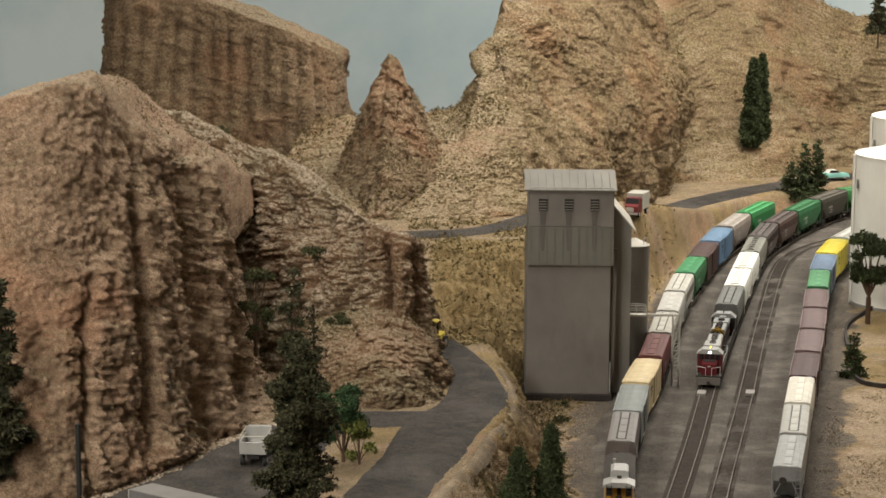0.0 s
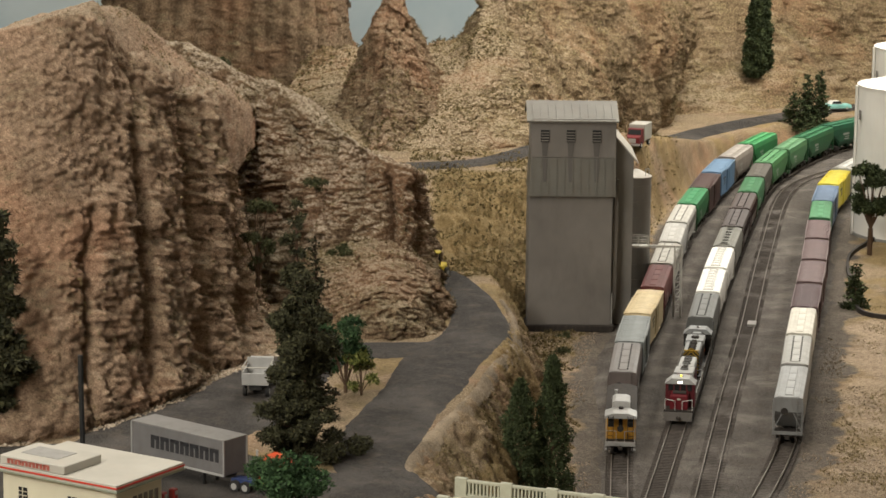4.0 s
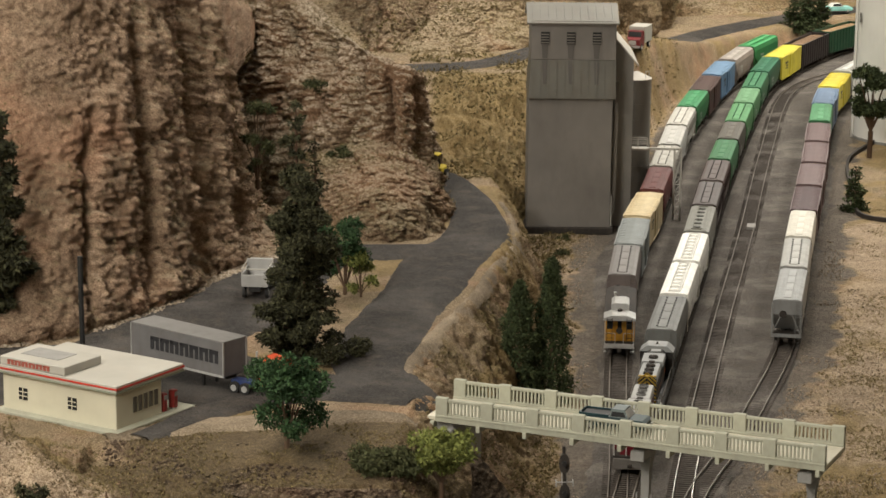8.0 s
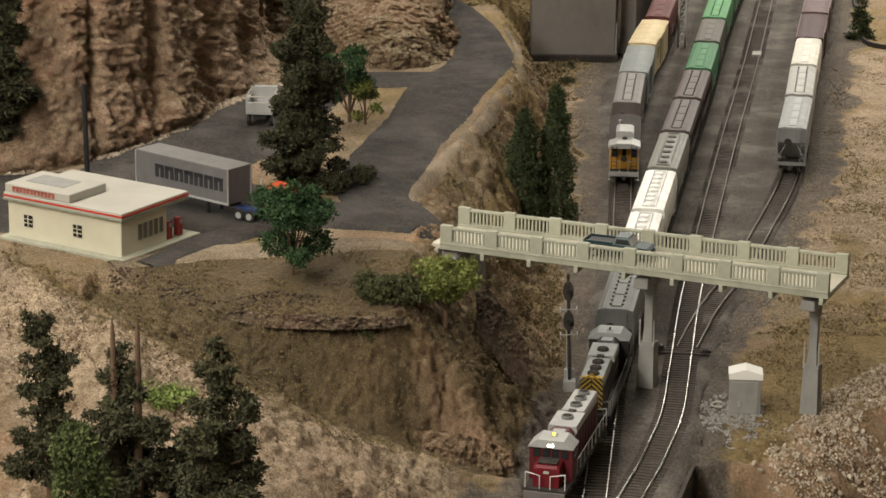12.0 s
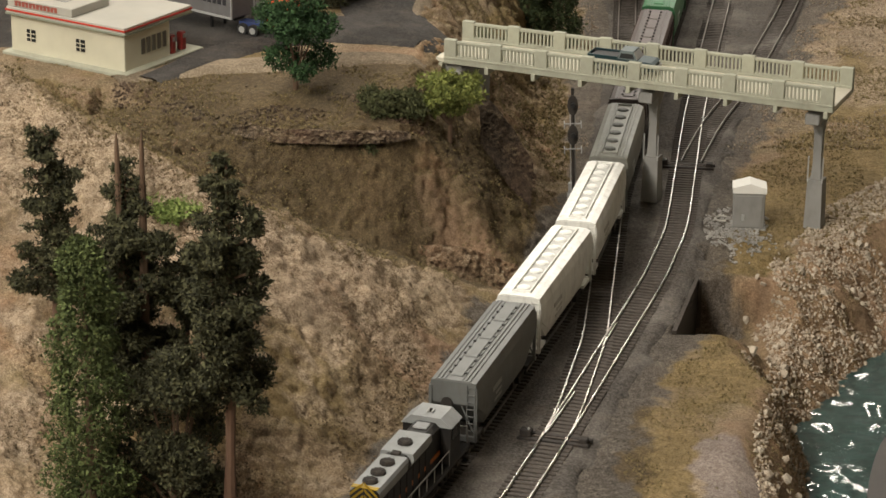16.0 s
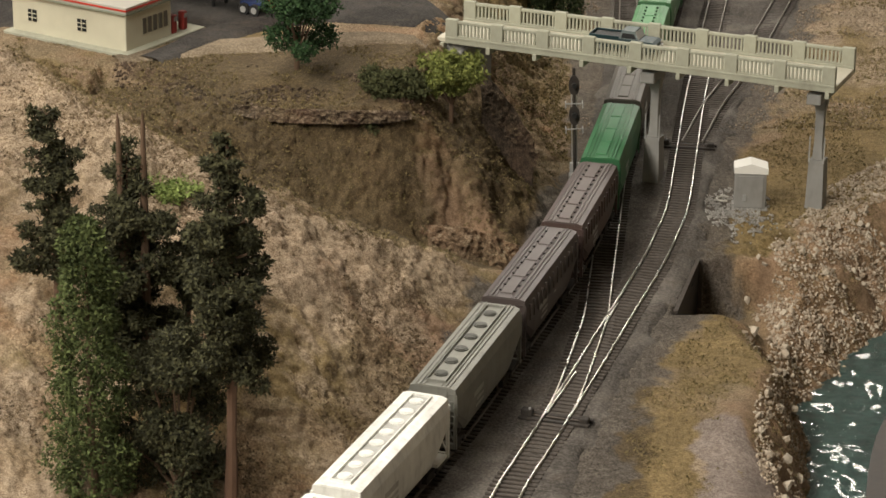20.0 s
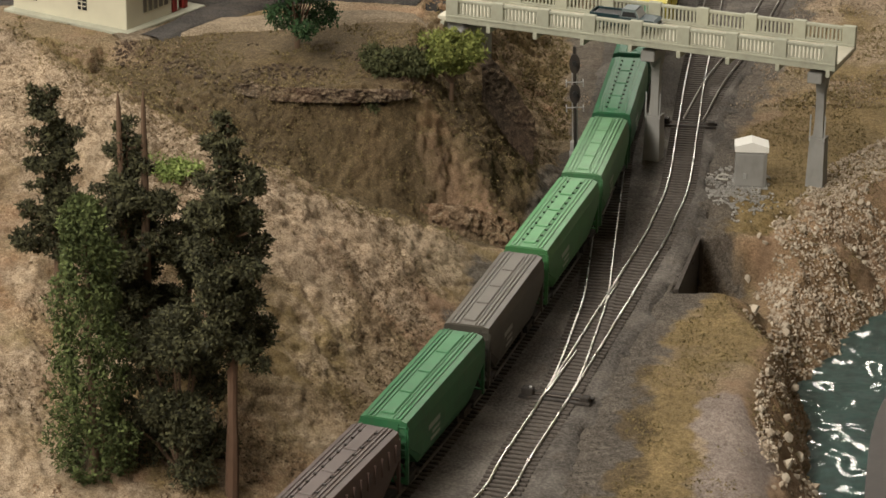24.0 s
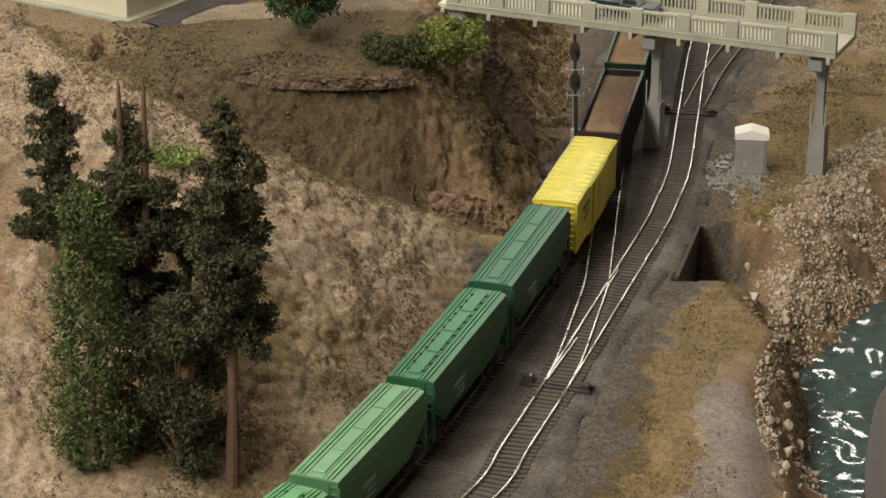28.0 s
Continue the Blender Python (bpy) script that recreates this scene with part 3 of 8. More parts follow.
def rock_mass(name, sections, back, mat, label, nu=240, nv=170, rough=0.03, blocks=0.010, flute=0.0, seed=0.0, belly=0.3, cap=0.04, size=34, tall=0.7, category="cliff", jag=1.0, ribs=58, wrinkle=1.0, profile=None):
    """A cliff between a foot line and a crest line (sections of foot x, y, z and crest x, y, z from west to east),
    broken into blocks and clefts, running away behind on top."""
    f, s = spline([c[:3] for c in sections], nu)
    g, _ = spline([c[3:] for c in sections], nu)
    back_x, back_y = 0.0, 1.0
    t = np.gradient(f[:, :2] + g[:, :2], axis=0)
    t /= np.linalg.norm(t, axis=1)[:, None] + 1e-9
    inward = np.stack([-t[:, 1], t[:, 0]], 1)
    v = np.concatenate([np.linspace(0, 1, nv), np.linspace(1.02, 1.6, nv // 4)])[:, None]
    face = np.minimum(v, 1)
    over = np.maximum(v - 1, 0) * (0.1 + 0.9 * smooth(0, 0.14, s / s[-1]) * smooth(1, 0.86, s / s[-1]))[None, :]
    ease = face ** (1 + belly)
    x = f[:, 0] + (g[:, 0] - f[:, 0]) * ease + back_x * over / 0.6 * back
    y = f[:, 1] + (g[:, 1] - f[:, 1]) * ease + back_y * over / 0.6 * back
    z = f[:, 2] + (g[:, 2] - f[:, 2]) * face - over * over * cap * 4
    n = fbm(x * 8 + seed, y * 8, z * 5, 4, 0.5) * rough * 2.2
    soft = 1.0
    if flute:
        c = s[None, :] * ribs + fbm(x * 7 + seed, y * 7, z * 3, 3) * 5
        deep = 0.5 + vnoise(np.floor(c / math.pi) * 1.7 + seed, 0.3, 0.4)
        n = n - (1 - np.abs(np.sin(c))) ** 2.2 * flute * deep * smooth(1.02, 0.8, v) * smooth(0.0, 0.12, v)
    if profile:
        across = f[:, 0][None, :] + fbm(x * 19 + seed, y * 19, z * 23, 4, 0.6) * 0.013
        top = np.interp(f[:, 0], [-0.43, -0.35, -0.315, -0.29, -0.21], [0.30, 0.45, 0.6, 0.95, 1.2])[None, :] + fbm(x * 11 + seed, y * 11, z * 11, 3) * 0.25
        n = n + np.interp(across, *profile) * smooth(top + 0.12, top - 0.14, v) * smooth(0.02, 0.16, v)
        soft = (1 - 0.5 * smooth(top - 0.08, top + 0.14, v)) * (0.55 + 0.45 * smooth(-0.352, -0.338, f[:, 0]))[None, :]
        n = n + 0.020 * smooth(0.19, 0.03, v + fbm(x * 14, y * 14, z * 14 + 3, 3) * 0.12)
    wx, wy, wz = (a + fbm(x * 24 + o, y * 24, z * 24 + o, 3, 0.6) * 0.028 for a, o in ((x, 0.0), (y, 9.0), (z, 21.0)))
    f1, f2, num = worley(wx * size + seed, wy * size, wz * size * tall)
    n = n + ((num - 0.5) * blocks * 1.0 + np.minimum(f2 - f1, 0.12) * blocks * 1.3) * soft
    patch = smooth(-0.12, 0.16, fbm(x * 15 + seed, y * 15, z * 15, 3))
    f1, f2, num = worley(wx * size * 2.7 + seed, wy * size * 2.7, wz * size * 2.7 * (1.5 if tall > 1.1 else 1.0))
    n = n + ((num - 0.5) * blocks * 0.8 + np.minimum(f2 - f1, 0.2) * blocks * 0.9) * soft * (0.25 + 0.75 * patch)
    f1, f2, num = worley(wx * size * 5.5 + seed, wy * size * 5.5, wz * size * 5.5)
    n = n + ((num - 0.5) * blocks * 0.7 + np.minimum(f2 - f1, 0.25) * blocks * 0.7) * (0.3 + 0.7 * soft) * (0.9 - 0.7 * patch)
    n = n + fbm(x * 48 + seed, y * 48, z * 40, 4, 0.6) * blocks * 2.2 * soft
    n = n - np.abs(fbm(x * 34 + seed, y * 34, z * 46, 3, 0.55)) * blocks * wrinkle * 1.4 * soft
    n = n - np.abs(fbm(x * 75 + seed, y * 75, z * 75, 3, 0.6)) * blocks * wrinkle * soft
    n = n + fbm(x * 160 + seed, y * 160, z * 190, 3, 0.65) * blocks * 1.6 * (0.4 + 0.6 * soft)
    amount = 0.35 + 0.65 * smooth(0, 0.08, v)
    up = smooth(0.9, 1.08, v)
    x, y = x - inward[:, 0] * n * amount * (1 - up * 0.6), y - inward[:, 1] * n * amount * (1 - up * 0.6)
    z = z + up * (n * 0.5 * jag + fbm(x * 26 + seed, y * 26, 1.7, 4) * rough * 1.2 * jag)
    ob = grid_mesh(name, np.stack([x, y, z], -1), mat)
    return tagged(ob, label, category, kind="structure")


rock_mass("cliff_west", [(-0.95, 2.42, 0.10, -0.9, 2.6, 0.44), (-0.55, 2.40, 0.10, -0.52, 2.58, 0.45), (-0.40, 2.40, 0.10, -0.42, 2.59, 0.468), (-0.33, 2.45, 0.10, -0.355, 2.65, 0.478),
                         (-0.285, 2.55, 0.10, -0.315, 2.74, 0.425), (-0.25, 2.65, 0.10, -0.275, 2.83, 0.382), (-0.21, 2.73, 0.10, -0.235, 2.89, 0.345), (-0.178, 2.78, 0.10, -0.225, 2.93, 0.29), (-0.175, 2.95, 0.10, -0.23, 3.05, 0.27)],
          0.45, M["rock_pale"], "tall tan plaster rock cliff with deep vertical clefts", nu=360, nv=230, rough=0.013, blocks=0.0080, seed=3.3, belly=0.25, size=40, tall=1.5,
          profile=((-0.43, -0.35, -0.336, -0.331, -0.325, -0.306, -0.297, -0.291, -0.285, -0.268, -0.259, -0.252, -0.243, -0.236, -0.225, -0.214, -0.205, -0.19, -0.178), (0.0, 0.008, 0.0, -0.010, 0.010, 0.014, 0.006, -0.008, 0.014, 0.018, 0.010, -0.022, -0.020, 0.004, 0.012, 0.008, -0.014, -0.022, -0.016)))
rock_mass("ridge_middle", [(-0.55, 3.0, 0.10, -0.5, 3.3, 0.40), (-0.36, 3.1, 0.10, -0.36, 3.3, 0.384), (-0.27, 3.06, 0.10, -0.28, 3.28, 0.357), (-0.205, 3.02, 0.10, -0.21, 3.25, 0.332), (-0.155, 2.99, 0.10, -0.15, 3.2, 0.305),
                           (-0.09, 2.98, 0.10, -0.09, 3.12, 0.272), (-0.04, 3.0, 0.10, -0.048, 3.07, 0.262), (-0.012, 3.07, 0.10, -0.024, 3.1, 0.245), (-0.005, 3.2, 0.10, -0.03, 3.22, 0.19), (-0.03, 3.42, 0.11, -0.06, 3.42, 0.12)],
          0.16, M["rock_dusty"], "brown rock ridge falling to a sheer corner, dusty on top", nu=330, seed=14.2, flute=0.03, rough=0.02, blocks=0.009, belly=0.5, cap=0.06)
rock_mass("rock_shoulder", [(-0.17, 2.96, 0.10, -0.16, 3.0, 0.165), (-0.135, 2.88, 0.10, -0.115, 2.98, 0.178), (-0.085, 2.84, 0.10, -0.07, 2.98, 0.182), (-0.035, 2.84, 0.10, -0.035, 2.99, 0.172), (0.0, 2.90, 0.10, -0.012, 3.0, 0.152), (0.014, 2.97, 0.10, -0.002, 3.03, 0.125), (0.01, 3.08, 0.10, -0.005, 3.1, 0.12)],
          0.12, M["rock"], "rounded rock shoulder beside the curving road", nu=200, nv=90, seed=9.1, rough=0.016, blocks=0.008, belly=1.1, cap=0.0)
rock_mass("mesa", [(-0.60, 5.3, 0.08, -0.595, 5.3, 0.44), (-0.595, 4.8, 0.08, -0.585, 4.85, 0.445), (-0.575, 4.56, 0.08, -0.57, 4.64, 0.445), (-0.5, 4.53, 0.08, -0.5, 4.6, 0.437), (-0.41, 4.52, 0.08, -0.41, 4.6, 0.424), (-0.3, 4.5, 0.08, -0.3, 4.58, 0.388), (-0.195, 4.5, 0.08, -0.2, 4.6, 0.345), (-0.165, 4.6, 0.08, -0.178, 4.68, 0.32), (-0.165, 4.9, 0.08, -0.19, 4.9, 0.27), (-0.17, 5.3, 0.08, -0.2, 5.3, 0.2)],
          0.4, M["rock"], "flat-topped brown mesa with a sheer ribbed face", nu=300, nv=150, flute=0.014, rough=0.015, blocks=0.0062, ribs=95, seed=21.7, cap=0.02, size=30, tall=0.45, wrinkle=0.5)
rock_mass("pinnacle", [(-0.225, 4.28, 0.10, -0.128, 4.34, 0.25), (-0.185, 4.1, 0.10, -0.108, 4.31, 0.315), (-0.10, 3.98, 0.11, -0.087, 4.3, 0.358), (-0.01, 4.05, 0.11, -0.066, 4.31, 0.322), (0.05, 4.22, 0.11, -0.035, 4.34, 0.262)],
          0.02, M["rock"], "narrow pointed rock pinnacle", nu=200, nv=180, seed=25.9, rough=0.028, blocks=0.007, belly=-0.15, cap=0.3, wrinkle=0.6, flute=0.012, ribs=60)
rock_mass("hill_north", [(-0.06, 4.2, 0.10, -0.05, 4.6, 0.235), (-0.02, 3.98, 0.12, -0.005, 4.6, 0.25), (0.064, 4.02, 0.125, 0.061, 4.62, 0.304), (0.12, 4.12, 0.125, 0.098, 4.78, 0.40), (0.165, 4.28, 0.12, 0.21, 4.95, 0.47), (0.22, 4.46, 0.11, 0.345, 5.05, 0.445),
                         (0.28, 4.66, 0.06, 0.403, 5.12, 0.365), (0.36, 4.88, 0.035, 0.45, 5.2, 0.266), (0.45, 5.1, 0.03, 0.475, 5.35, 0.2)],
          0.07, M["hill"], "large tan hill with rough crags and dry turf", nu=340, nv=200, seed=31.4, rough=0.062, blocks=0.0065, belly=-0.1, size=36, tall=0.9, category="hill", wrinkle=0.2)
rock_mass("hill_saddle", [(-0.30, 4.05, 0.10, -0.24, 4.5, 0.21), (-0.2, 3.98, 0.11, -0.17, 4.5, 0.235), (-0.1, 3.95, 0.115, -0.10, 4.5, 0.24), (-0.02, 3.94, 0.12, -0.02, 4.5, 0.235), (0.05, 3.98, 0.122, 0.03, 4.55, 0.262), (0.1, 4.06, 0.122, 0.07, 4.64, 0.32), (0.14, 4.16, 0.122, 0.1, 4.75, 0.38)],
          0.05, M["hill"], "crumbling tan slope between the pinnacle and the hill", nu=240, nv=170, seed=35.2, rough=0.038, blocks=0.006, belly=0.15, size=38, tall=0.9, category="hill", wrinkle=0.2)
rock_mass("hill_east", [(0.28, 5.15, 0.03, 0.3, 5.6, 0.35), (0.45, 5.2, 0.03, 0.44, 5.65, 0.385), (0.60, 5.26, 0.03, 0.575, 5.7, 0.455), (0.74, 5.4, 0.03, 0.735, 5.75, 0.39), (0.90, 5.52, 0.03, 0.92, 5.77, 0.30), (1.2, 5.62, 0.03, 1.2, 5.8, 0.29), (2.5, 5.7, 0.03, 2.5, 5.82, 0.29)],
          0.1, M["hill"], "tan hillside rising behind the yard", nu=260, nv=150, seed=37.6, rough=0.06, blocks=0.0065, belly=-0.2, size=34, tall=0.9, category="hill", wrinkle=0.3)
rock_mass("brow_ledge", [(-0.172, 2.005, 0.099, -0.168, 2.012, 0.105), (-0.14, 1.988, 0.098, -0.138, 1.996, 0.107), (-0.105, 1.983, 0.098, -0.103, 1.991, 0.1075), (-0.075, 1.981, 0.099, -0.073, 1.989, 0.108), (-0.05, 1.985, 0.099, -0.05, 1.992, 0.107), (-0.03, 1.994, 0.099, -0.03, 1.999, 0.104)],
          0.02, M["ledge"], "dark eroded rock ledge along the brow of the bank", nu=170, nv=40, seed=44.1, rough=0.005, blocks=0.0035, belly=0.0, cap=0.5, size=80, category="rock ledge")
rock_mass("gully_scarp", [(0.026, 2.112, 0.07, 0.024, 2.115, 0.104), (0.042, 2.098, 0.056, 0.040, 2.10, 0.090), (0.056, 2.088, 0.044, 0.054, 2.09, 0.074), (0.07, 2.08, 0.03, 0.069, 2.083, 0.052)],
          0.015, M["ledge"], "dark eroded scarp below the bridge end", nu=110, nv=60, seed=47.3, rough=0.005, blocks=0.004, belly=0.2, cap=0.5, size=80, category="rock ledge")
rock_mass("gully_rock", [(-0.03, 1.952, 0.008, -0.028, 1.962, 0.024), (0.0, 1.94, 0.004, 0.0, 1.953, 0.027), (0.03, 1.936, 0.0, 0.03, 1.948, 0.022), (0.055, 1.94, -0.004, 0.054, 1.95, 0.012)],
          0.02, M["rock"], "red-brown rock outcrop in the gully bottom", nu=110, nv=40, seed=51.7, rough=0.006, blocks=0.006, belly=0.2, cap=0.5, size=70, category="rock ledge")


# ---- small builders ----
def box(bm, x0, x1, y0, y1, z0, z1, m=None):
    v = [bm.verts.new(p if m is None else m @ Vector(p)) for p in ((x0, y0, z0), (x1, y0, z0), (x1, y1, z0), (x0, y1, z0), (x0, y0, z1), (x1, y0, z1), (x1, y1, z1), (x0, y1, z1))]
    for f in ((0, 3, 2, 1), (4, 5, 6, 7), (0, 1, 5, 4), (1, 2, 6, 5), (2, 3, 7, 6), (3, 0, 4, 7)):
        bm.faces.new([v[i] for i in f])
    return v


def boxes(*rows, bevel=0.0):
    bm = bmesh.new()
    for r in rows:
        box(bm, *r)
    if bevel:
        bmesh.ops.bevel(bm, geom=bm.edges[:], offset=bevel, segments=1, affect="EDGES")
    return bm


def cyl(bm, a, b, r, seg=10, r2=None):
    """A round bar from a to b."""
    a, b = Vector(a), Vector(b)
    d = b - a
    q = d.to_track_quat("Z", "Y").to_matrix().to_4x4()
    ret = bmesh.ops.create_cone(bm, cap_ends=True, segments=seg, radius1=r, radius2=r if r2 is None else r2, depth=d.length, matrix=Matrix.Translation((a + b) / 2) @ q)
    return ret["verts"]


def bars(*rows, seg=8):
    bm = bmesh.new()
    for a, b, r in rows:
        cyl(bm, a, b, r, seg)
    return bm


def loft(sections, close=True):
    """A skin over sections of equal counts of points, with end caps."""
    bm = bmesh.new()
    rings = [[bm.verts.new(p) for p in s] for s in sections]
    n = len(rings[0])
    for a, b in zip(rings, rings[1:]):
        for i in range(n if close else n - 1):
            j = (i + 1) % n
            bm.faces.new((a[i], a[j], b[j], b[i]))
    if close:
        bm.faces.new(rings[0][::-1])
        bm.faces.new(rings[-1])
    bmesh.ops.recalc_face_normals(bm, faces=bm.faces[:])
    return bm


def sheet(name, plan, half, lift, mat, label, n=160, cols=9, kind="road", uneven=0.0):
    """A strip draped on the ground along a plan line; half: its half width along the way."""
    q, s = spline(plan, n)
    t = np.gradient(q, axis=0)
    t /= np.linalg.norm(t, axis=1)[:, None]
    nrm = np.stack([-t[:, 1], t[:, 0]], 1)
    w = np.interp(s / s[-1], np.linspace(0, 1, len(half)), half)
    a = np.linspace(-1, 1, cols)
    edge = 1 + fbm(s[:, None] * 40, np.sign(a)[None, :] * 3.0, 0.5, 3) * uneven
    x = q[:, :1] + nrm[:, :1] * w[:, None] * a * edge
    y = q[:, 1:] + nrm[:, 1:] * w[:, None] * a * edge
    z = height(x, y, False)
    for _ in range(2):
        z[1:-1] = (z[:-2] + z[1:-1] + z[2:]) / 3
    z = z + lift - 0.004 * np.abs(a) ** 6
    return tagged(grid_mesh(name, np.stack([x, y, z], -1), mat), label, kind, kind="structure")


# ---- yard, roads ----
yx, yy = np.meshgrid(np.linspace(0, 1, 130), np.concatenate([np.linspace(0.8, 2.4, 420), np.linspace(2.42, 5.6, 160)]))
w0, w1 = yard_edges(yy)
yxx = w0 + (w1 - w0) * yx
edge = smooth(0, 0.11, yx) * smooth(1, 0.89, yx)
yz = -0.0088 + 0.0055 * edge + fbm(yxx * 30, yy * 30, 3.0, 3) * 0.002 + fbm(yxx * 6, yy * 6, 7.0, 2) * 0.001 + fbm(yxx * 120, yy * 120, 8.0, 3, 0.7) * (0.0012 + 0.006 * (1 - edge))
yxx = yxx + fbm(yxx * 30, yy * 30, 5.0, 4, 0.6) * 0.03 * (1 - edge)
tagged(grid_mesh("yard_ballast", np.stack([yxx, yy, yz], -1), M["ballast"]), "grey fine ballast spread over the rail yard", "ballast", kind="structure")
sheet("road", [(0.005, 2.222), (-0.03, 2.25), (-0.06, 2.31), (-0.06, 2.38), (-0.045, 2.5), (-0.02, 2.62), (0.0, 2.75), (0.035, 2.87), (0.037, 2.97), (0.028, 3.06), (0.012, 3.13), (-0.01, 3.19)], [0.03, 0.035, 0.04, 0.042, 0.04, 0.043, 0.045, 0.042, 0.036, 0.03, 0.03, 0.03], 0.003, M["asphalt"], "worn dark asphalt road curving up past the rocks", 200, 11, uneven=0.15)
sheet("road", [(-0.50, 2.22), (-0.40, 2.28), (-0.3, 2.3), (-0.2, 2.28), (-0.1, 2.26), (-0.02, 2.235)], [0.08, 0.10, 0.115, 0.11, 0.05, 0.035], 0.0022, M["asphalt"], "asphalt apron round the filling station", 120, 15, uneven=0.12)
sheet("road", [(-0.243, 2.098), (-0.222, 2.13), (-0.195, 2.175), (-0.155, 2.212), (-0.11, 2.23)], [0.012, 0.017, 0.020, 0.018, 0.014], 0.0036, M["asphalt"], "asphalt beside the filling station pad", 80, 9, uneven=0.3)
sheet("road", [(-0.30, 2.34), (-0.25, 2.45), (-0.2, 2.55), (-0.165, 2.68), (-0.13, 2.77), (-0.06, 2.79), (0.0, 2.8)], [0.06, 0.085, 0.085, 0.07, 0.06, 0.05, 0.04], 0.0014, M["asphalt"], "dark asphalt lot below the cliff", 120, 11, uneven=0.15)
sheet("road", [(-0.10, 3.86), (0.0, 3.88), (0.07, 3.93), (0.14, 4.08), (0.215, 4.25), (0.265, 4.4), (0.33, 4.6), (0.42, 4.82), (0.53, 5.02), (0.66, 5.2), (0.85, 5.36), (1.3, 5.52)], [0.03, 0.032, 0.03, 0.03, 0.034, 0.036, 0.04, 0.04, 0.04, 0.04, 0.035, 0.03], 0.0025, M["asphalt"], "upper asphalt road behind the grain elevator", 200, 9, uneven=0.12)
sheet("road_verge", [(0.0, 2.225), (-0.028, 2.262), (-0.028, 2.34), (0.0, 2.47), (0.032, 2.6), (0.052, 2.72), (0.079, 2.85), (0.078, 2.96), (0.066, 3.05)], [0.005, 0.007, 0.009, 0.008, 0.007, 0.007, 0.008, 0.007, 0.004], 0.0022, M["sand"], "pale sandy road verge", 140, 5, uneven=0.9)
sheet("lot_verge", [(-0.27, 2.10), (-0.2, 2.135), (-0.15, 2.15), (-0.08, 2.17), (-0.02, 2.165)], [0.012, 0.022, 0.025, 0.022, 0.012], 0.0024, M["sand"], "pale sandy edge of the filling station lot", 100, 7, uneven=0.7)


# ---- tracks ----
GAUGE = 0.0165


def rails(track, s0, s1, mat, z=0.0, label="steel rails"):
    q, a = track
    k = (a >= s0) & (a <= s1)
    q = q[k]
    t = np.gradient(q, axis=0)
    t /= np.linalg.norm(t, axis=1)[:, None]
    n = np.stack([-t[:, 1], t[:, 0]], 1)
    made = []
    for side in (-1, 1):
        ring = []
        for off, zz in ((-0.00042, 0), (0.00042, 0), (0.00042, -0.0005), (0.00018, -0.0007), (0.00018, -0.0017), (0.0006, -0.0021), (-0.0006, -0.0021), (-0.00018, -0.0017), (-0.00018, -0.0007), (-0.00042, -0.0005)):
            o = side * (GAUGE / 2 + 0.0004) + off
            ring.append(np.stack([q[:, 0] + n[:, 0] * o, q[:, 1] + n[:, 1] * o, np.full(len(q), z + zz)], -1))
        made.append(np.stack(ring, 1))
    return made


tie_bm = boxes((-0.0145, 0.0145, -0.0013, 0.0013, -0.0036, -0.0019), bevel=0.0002)
tie_mesh = bpy.data.meshes.new("tie")
tie_bm.to_mesh(tie_mesh)
tie_bm.free()
tie_mesh.materials.append(M["tie"])


def lay(name, track, label, rail, y0=0.0, y1=9.0, single=(0, 0), step=0.0062, buried=False):
    """Rails, and ties: those in the plan stretch single as pieces, the rest joined."""
    root = tagged(new(name), label, "track", kind="structure")
    q, a = track
    ok = (q[:, 1] >= y0) & (q[:, 1] <= y1)
    s0, s1 = a[ok].min(), a[ok].max()
    for v in rails(track, s0, s1, rail):
        grid_mesh("rail", v, rail, root, smooth=False, wrap=True)
    verts, faces = [], []
    rnd = random.Random(5)
    s = s0 + 0.002
    while s < s1:
        p = along(track, s)
        if abs(p[0]) < 1.0:
            d = along(track, s + 0.004) - along(track, s - 0.004)
            m = pose(p[0], p[1], (-0.0009 if buried else 0) + rnd.uniform(-0.0001, 0.0001), 0, 0, math.degrees(math.atan2(-d[0], d[1])) + rnd.uniform(-1.5, 1.5))
            if single[0] <= p[1] <= single[1]:
                ob = new("tie", tie_mesh)
                ob.parent, ob.matrix_basis = root, m
            else:
                b = len(verts)
                verts += [m @ Vector(c) for c in ((-0.0145, -0.0013, -0.0036), (0.0145, -0.0013, -0.0036), (0.0145, 0.0013, -0.0036), (-0.0145, 0.0013, -0.0036), (-0.0145, -0.0013, -0.0019), (0.0145, -0.0013, -0.0019), (0.0145, 0.0013, -0.0019), (-0.0145, 0.0013, -0.0019))]
                faces += [[b + i for i in f] for f in ((4, 5, 6, 7), (0, 1, 5, 4), (1, 2, 6, 5), (2, 3, 7, 6), (3, 0, 4, 7))]
        s += step
    if verts:
        me = bpy.data.meshes.new("ties")
        me.from_pydata(verts, [], faces)
        me.materials.append(M["tie"])
        ob = new("ties", me)
        ob.parent = root
        ob["kind"] = "stuff"
    return root


lay("main_track", MAIN, "main track with worn rails on dark ties", M["oldrail"])
lead = lay("lead_track", LEAD, "yard lead with polished rails on dark wooden ties", M["rail"], 0, 2.52, (1.42, 2.35))
lay("yard_track", LEAD, "empty yard track half buried in ballast", M["oldrail"], 2.52, 9, buried=True)
lay("west_yard_track", WEST, "yard track holding a string of cars", M["oldrail"], buried=True)
lay("east_yard_track", EAST, "yard track at the edge of the grass", M["oldrail"], buried=True)
lay("crossover_track", CROSS, "crossover with polished rails between two tracks", M["rail"], 0, 9, (1.7, 2.1))


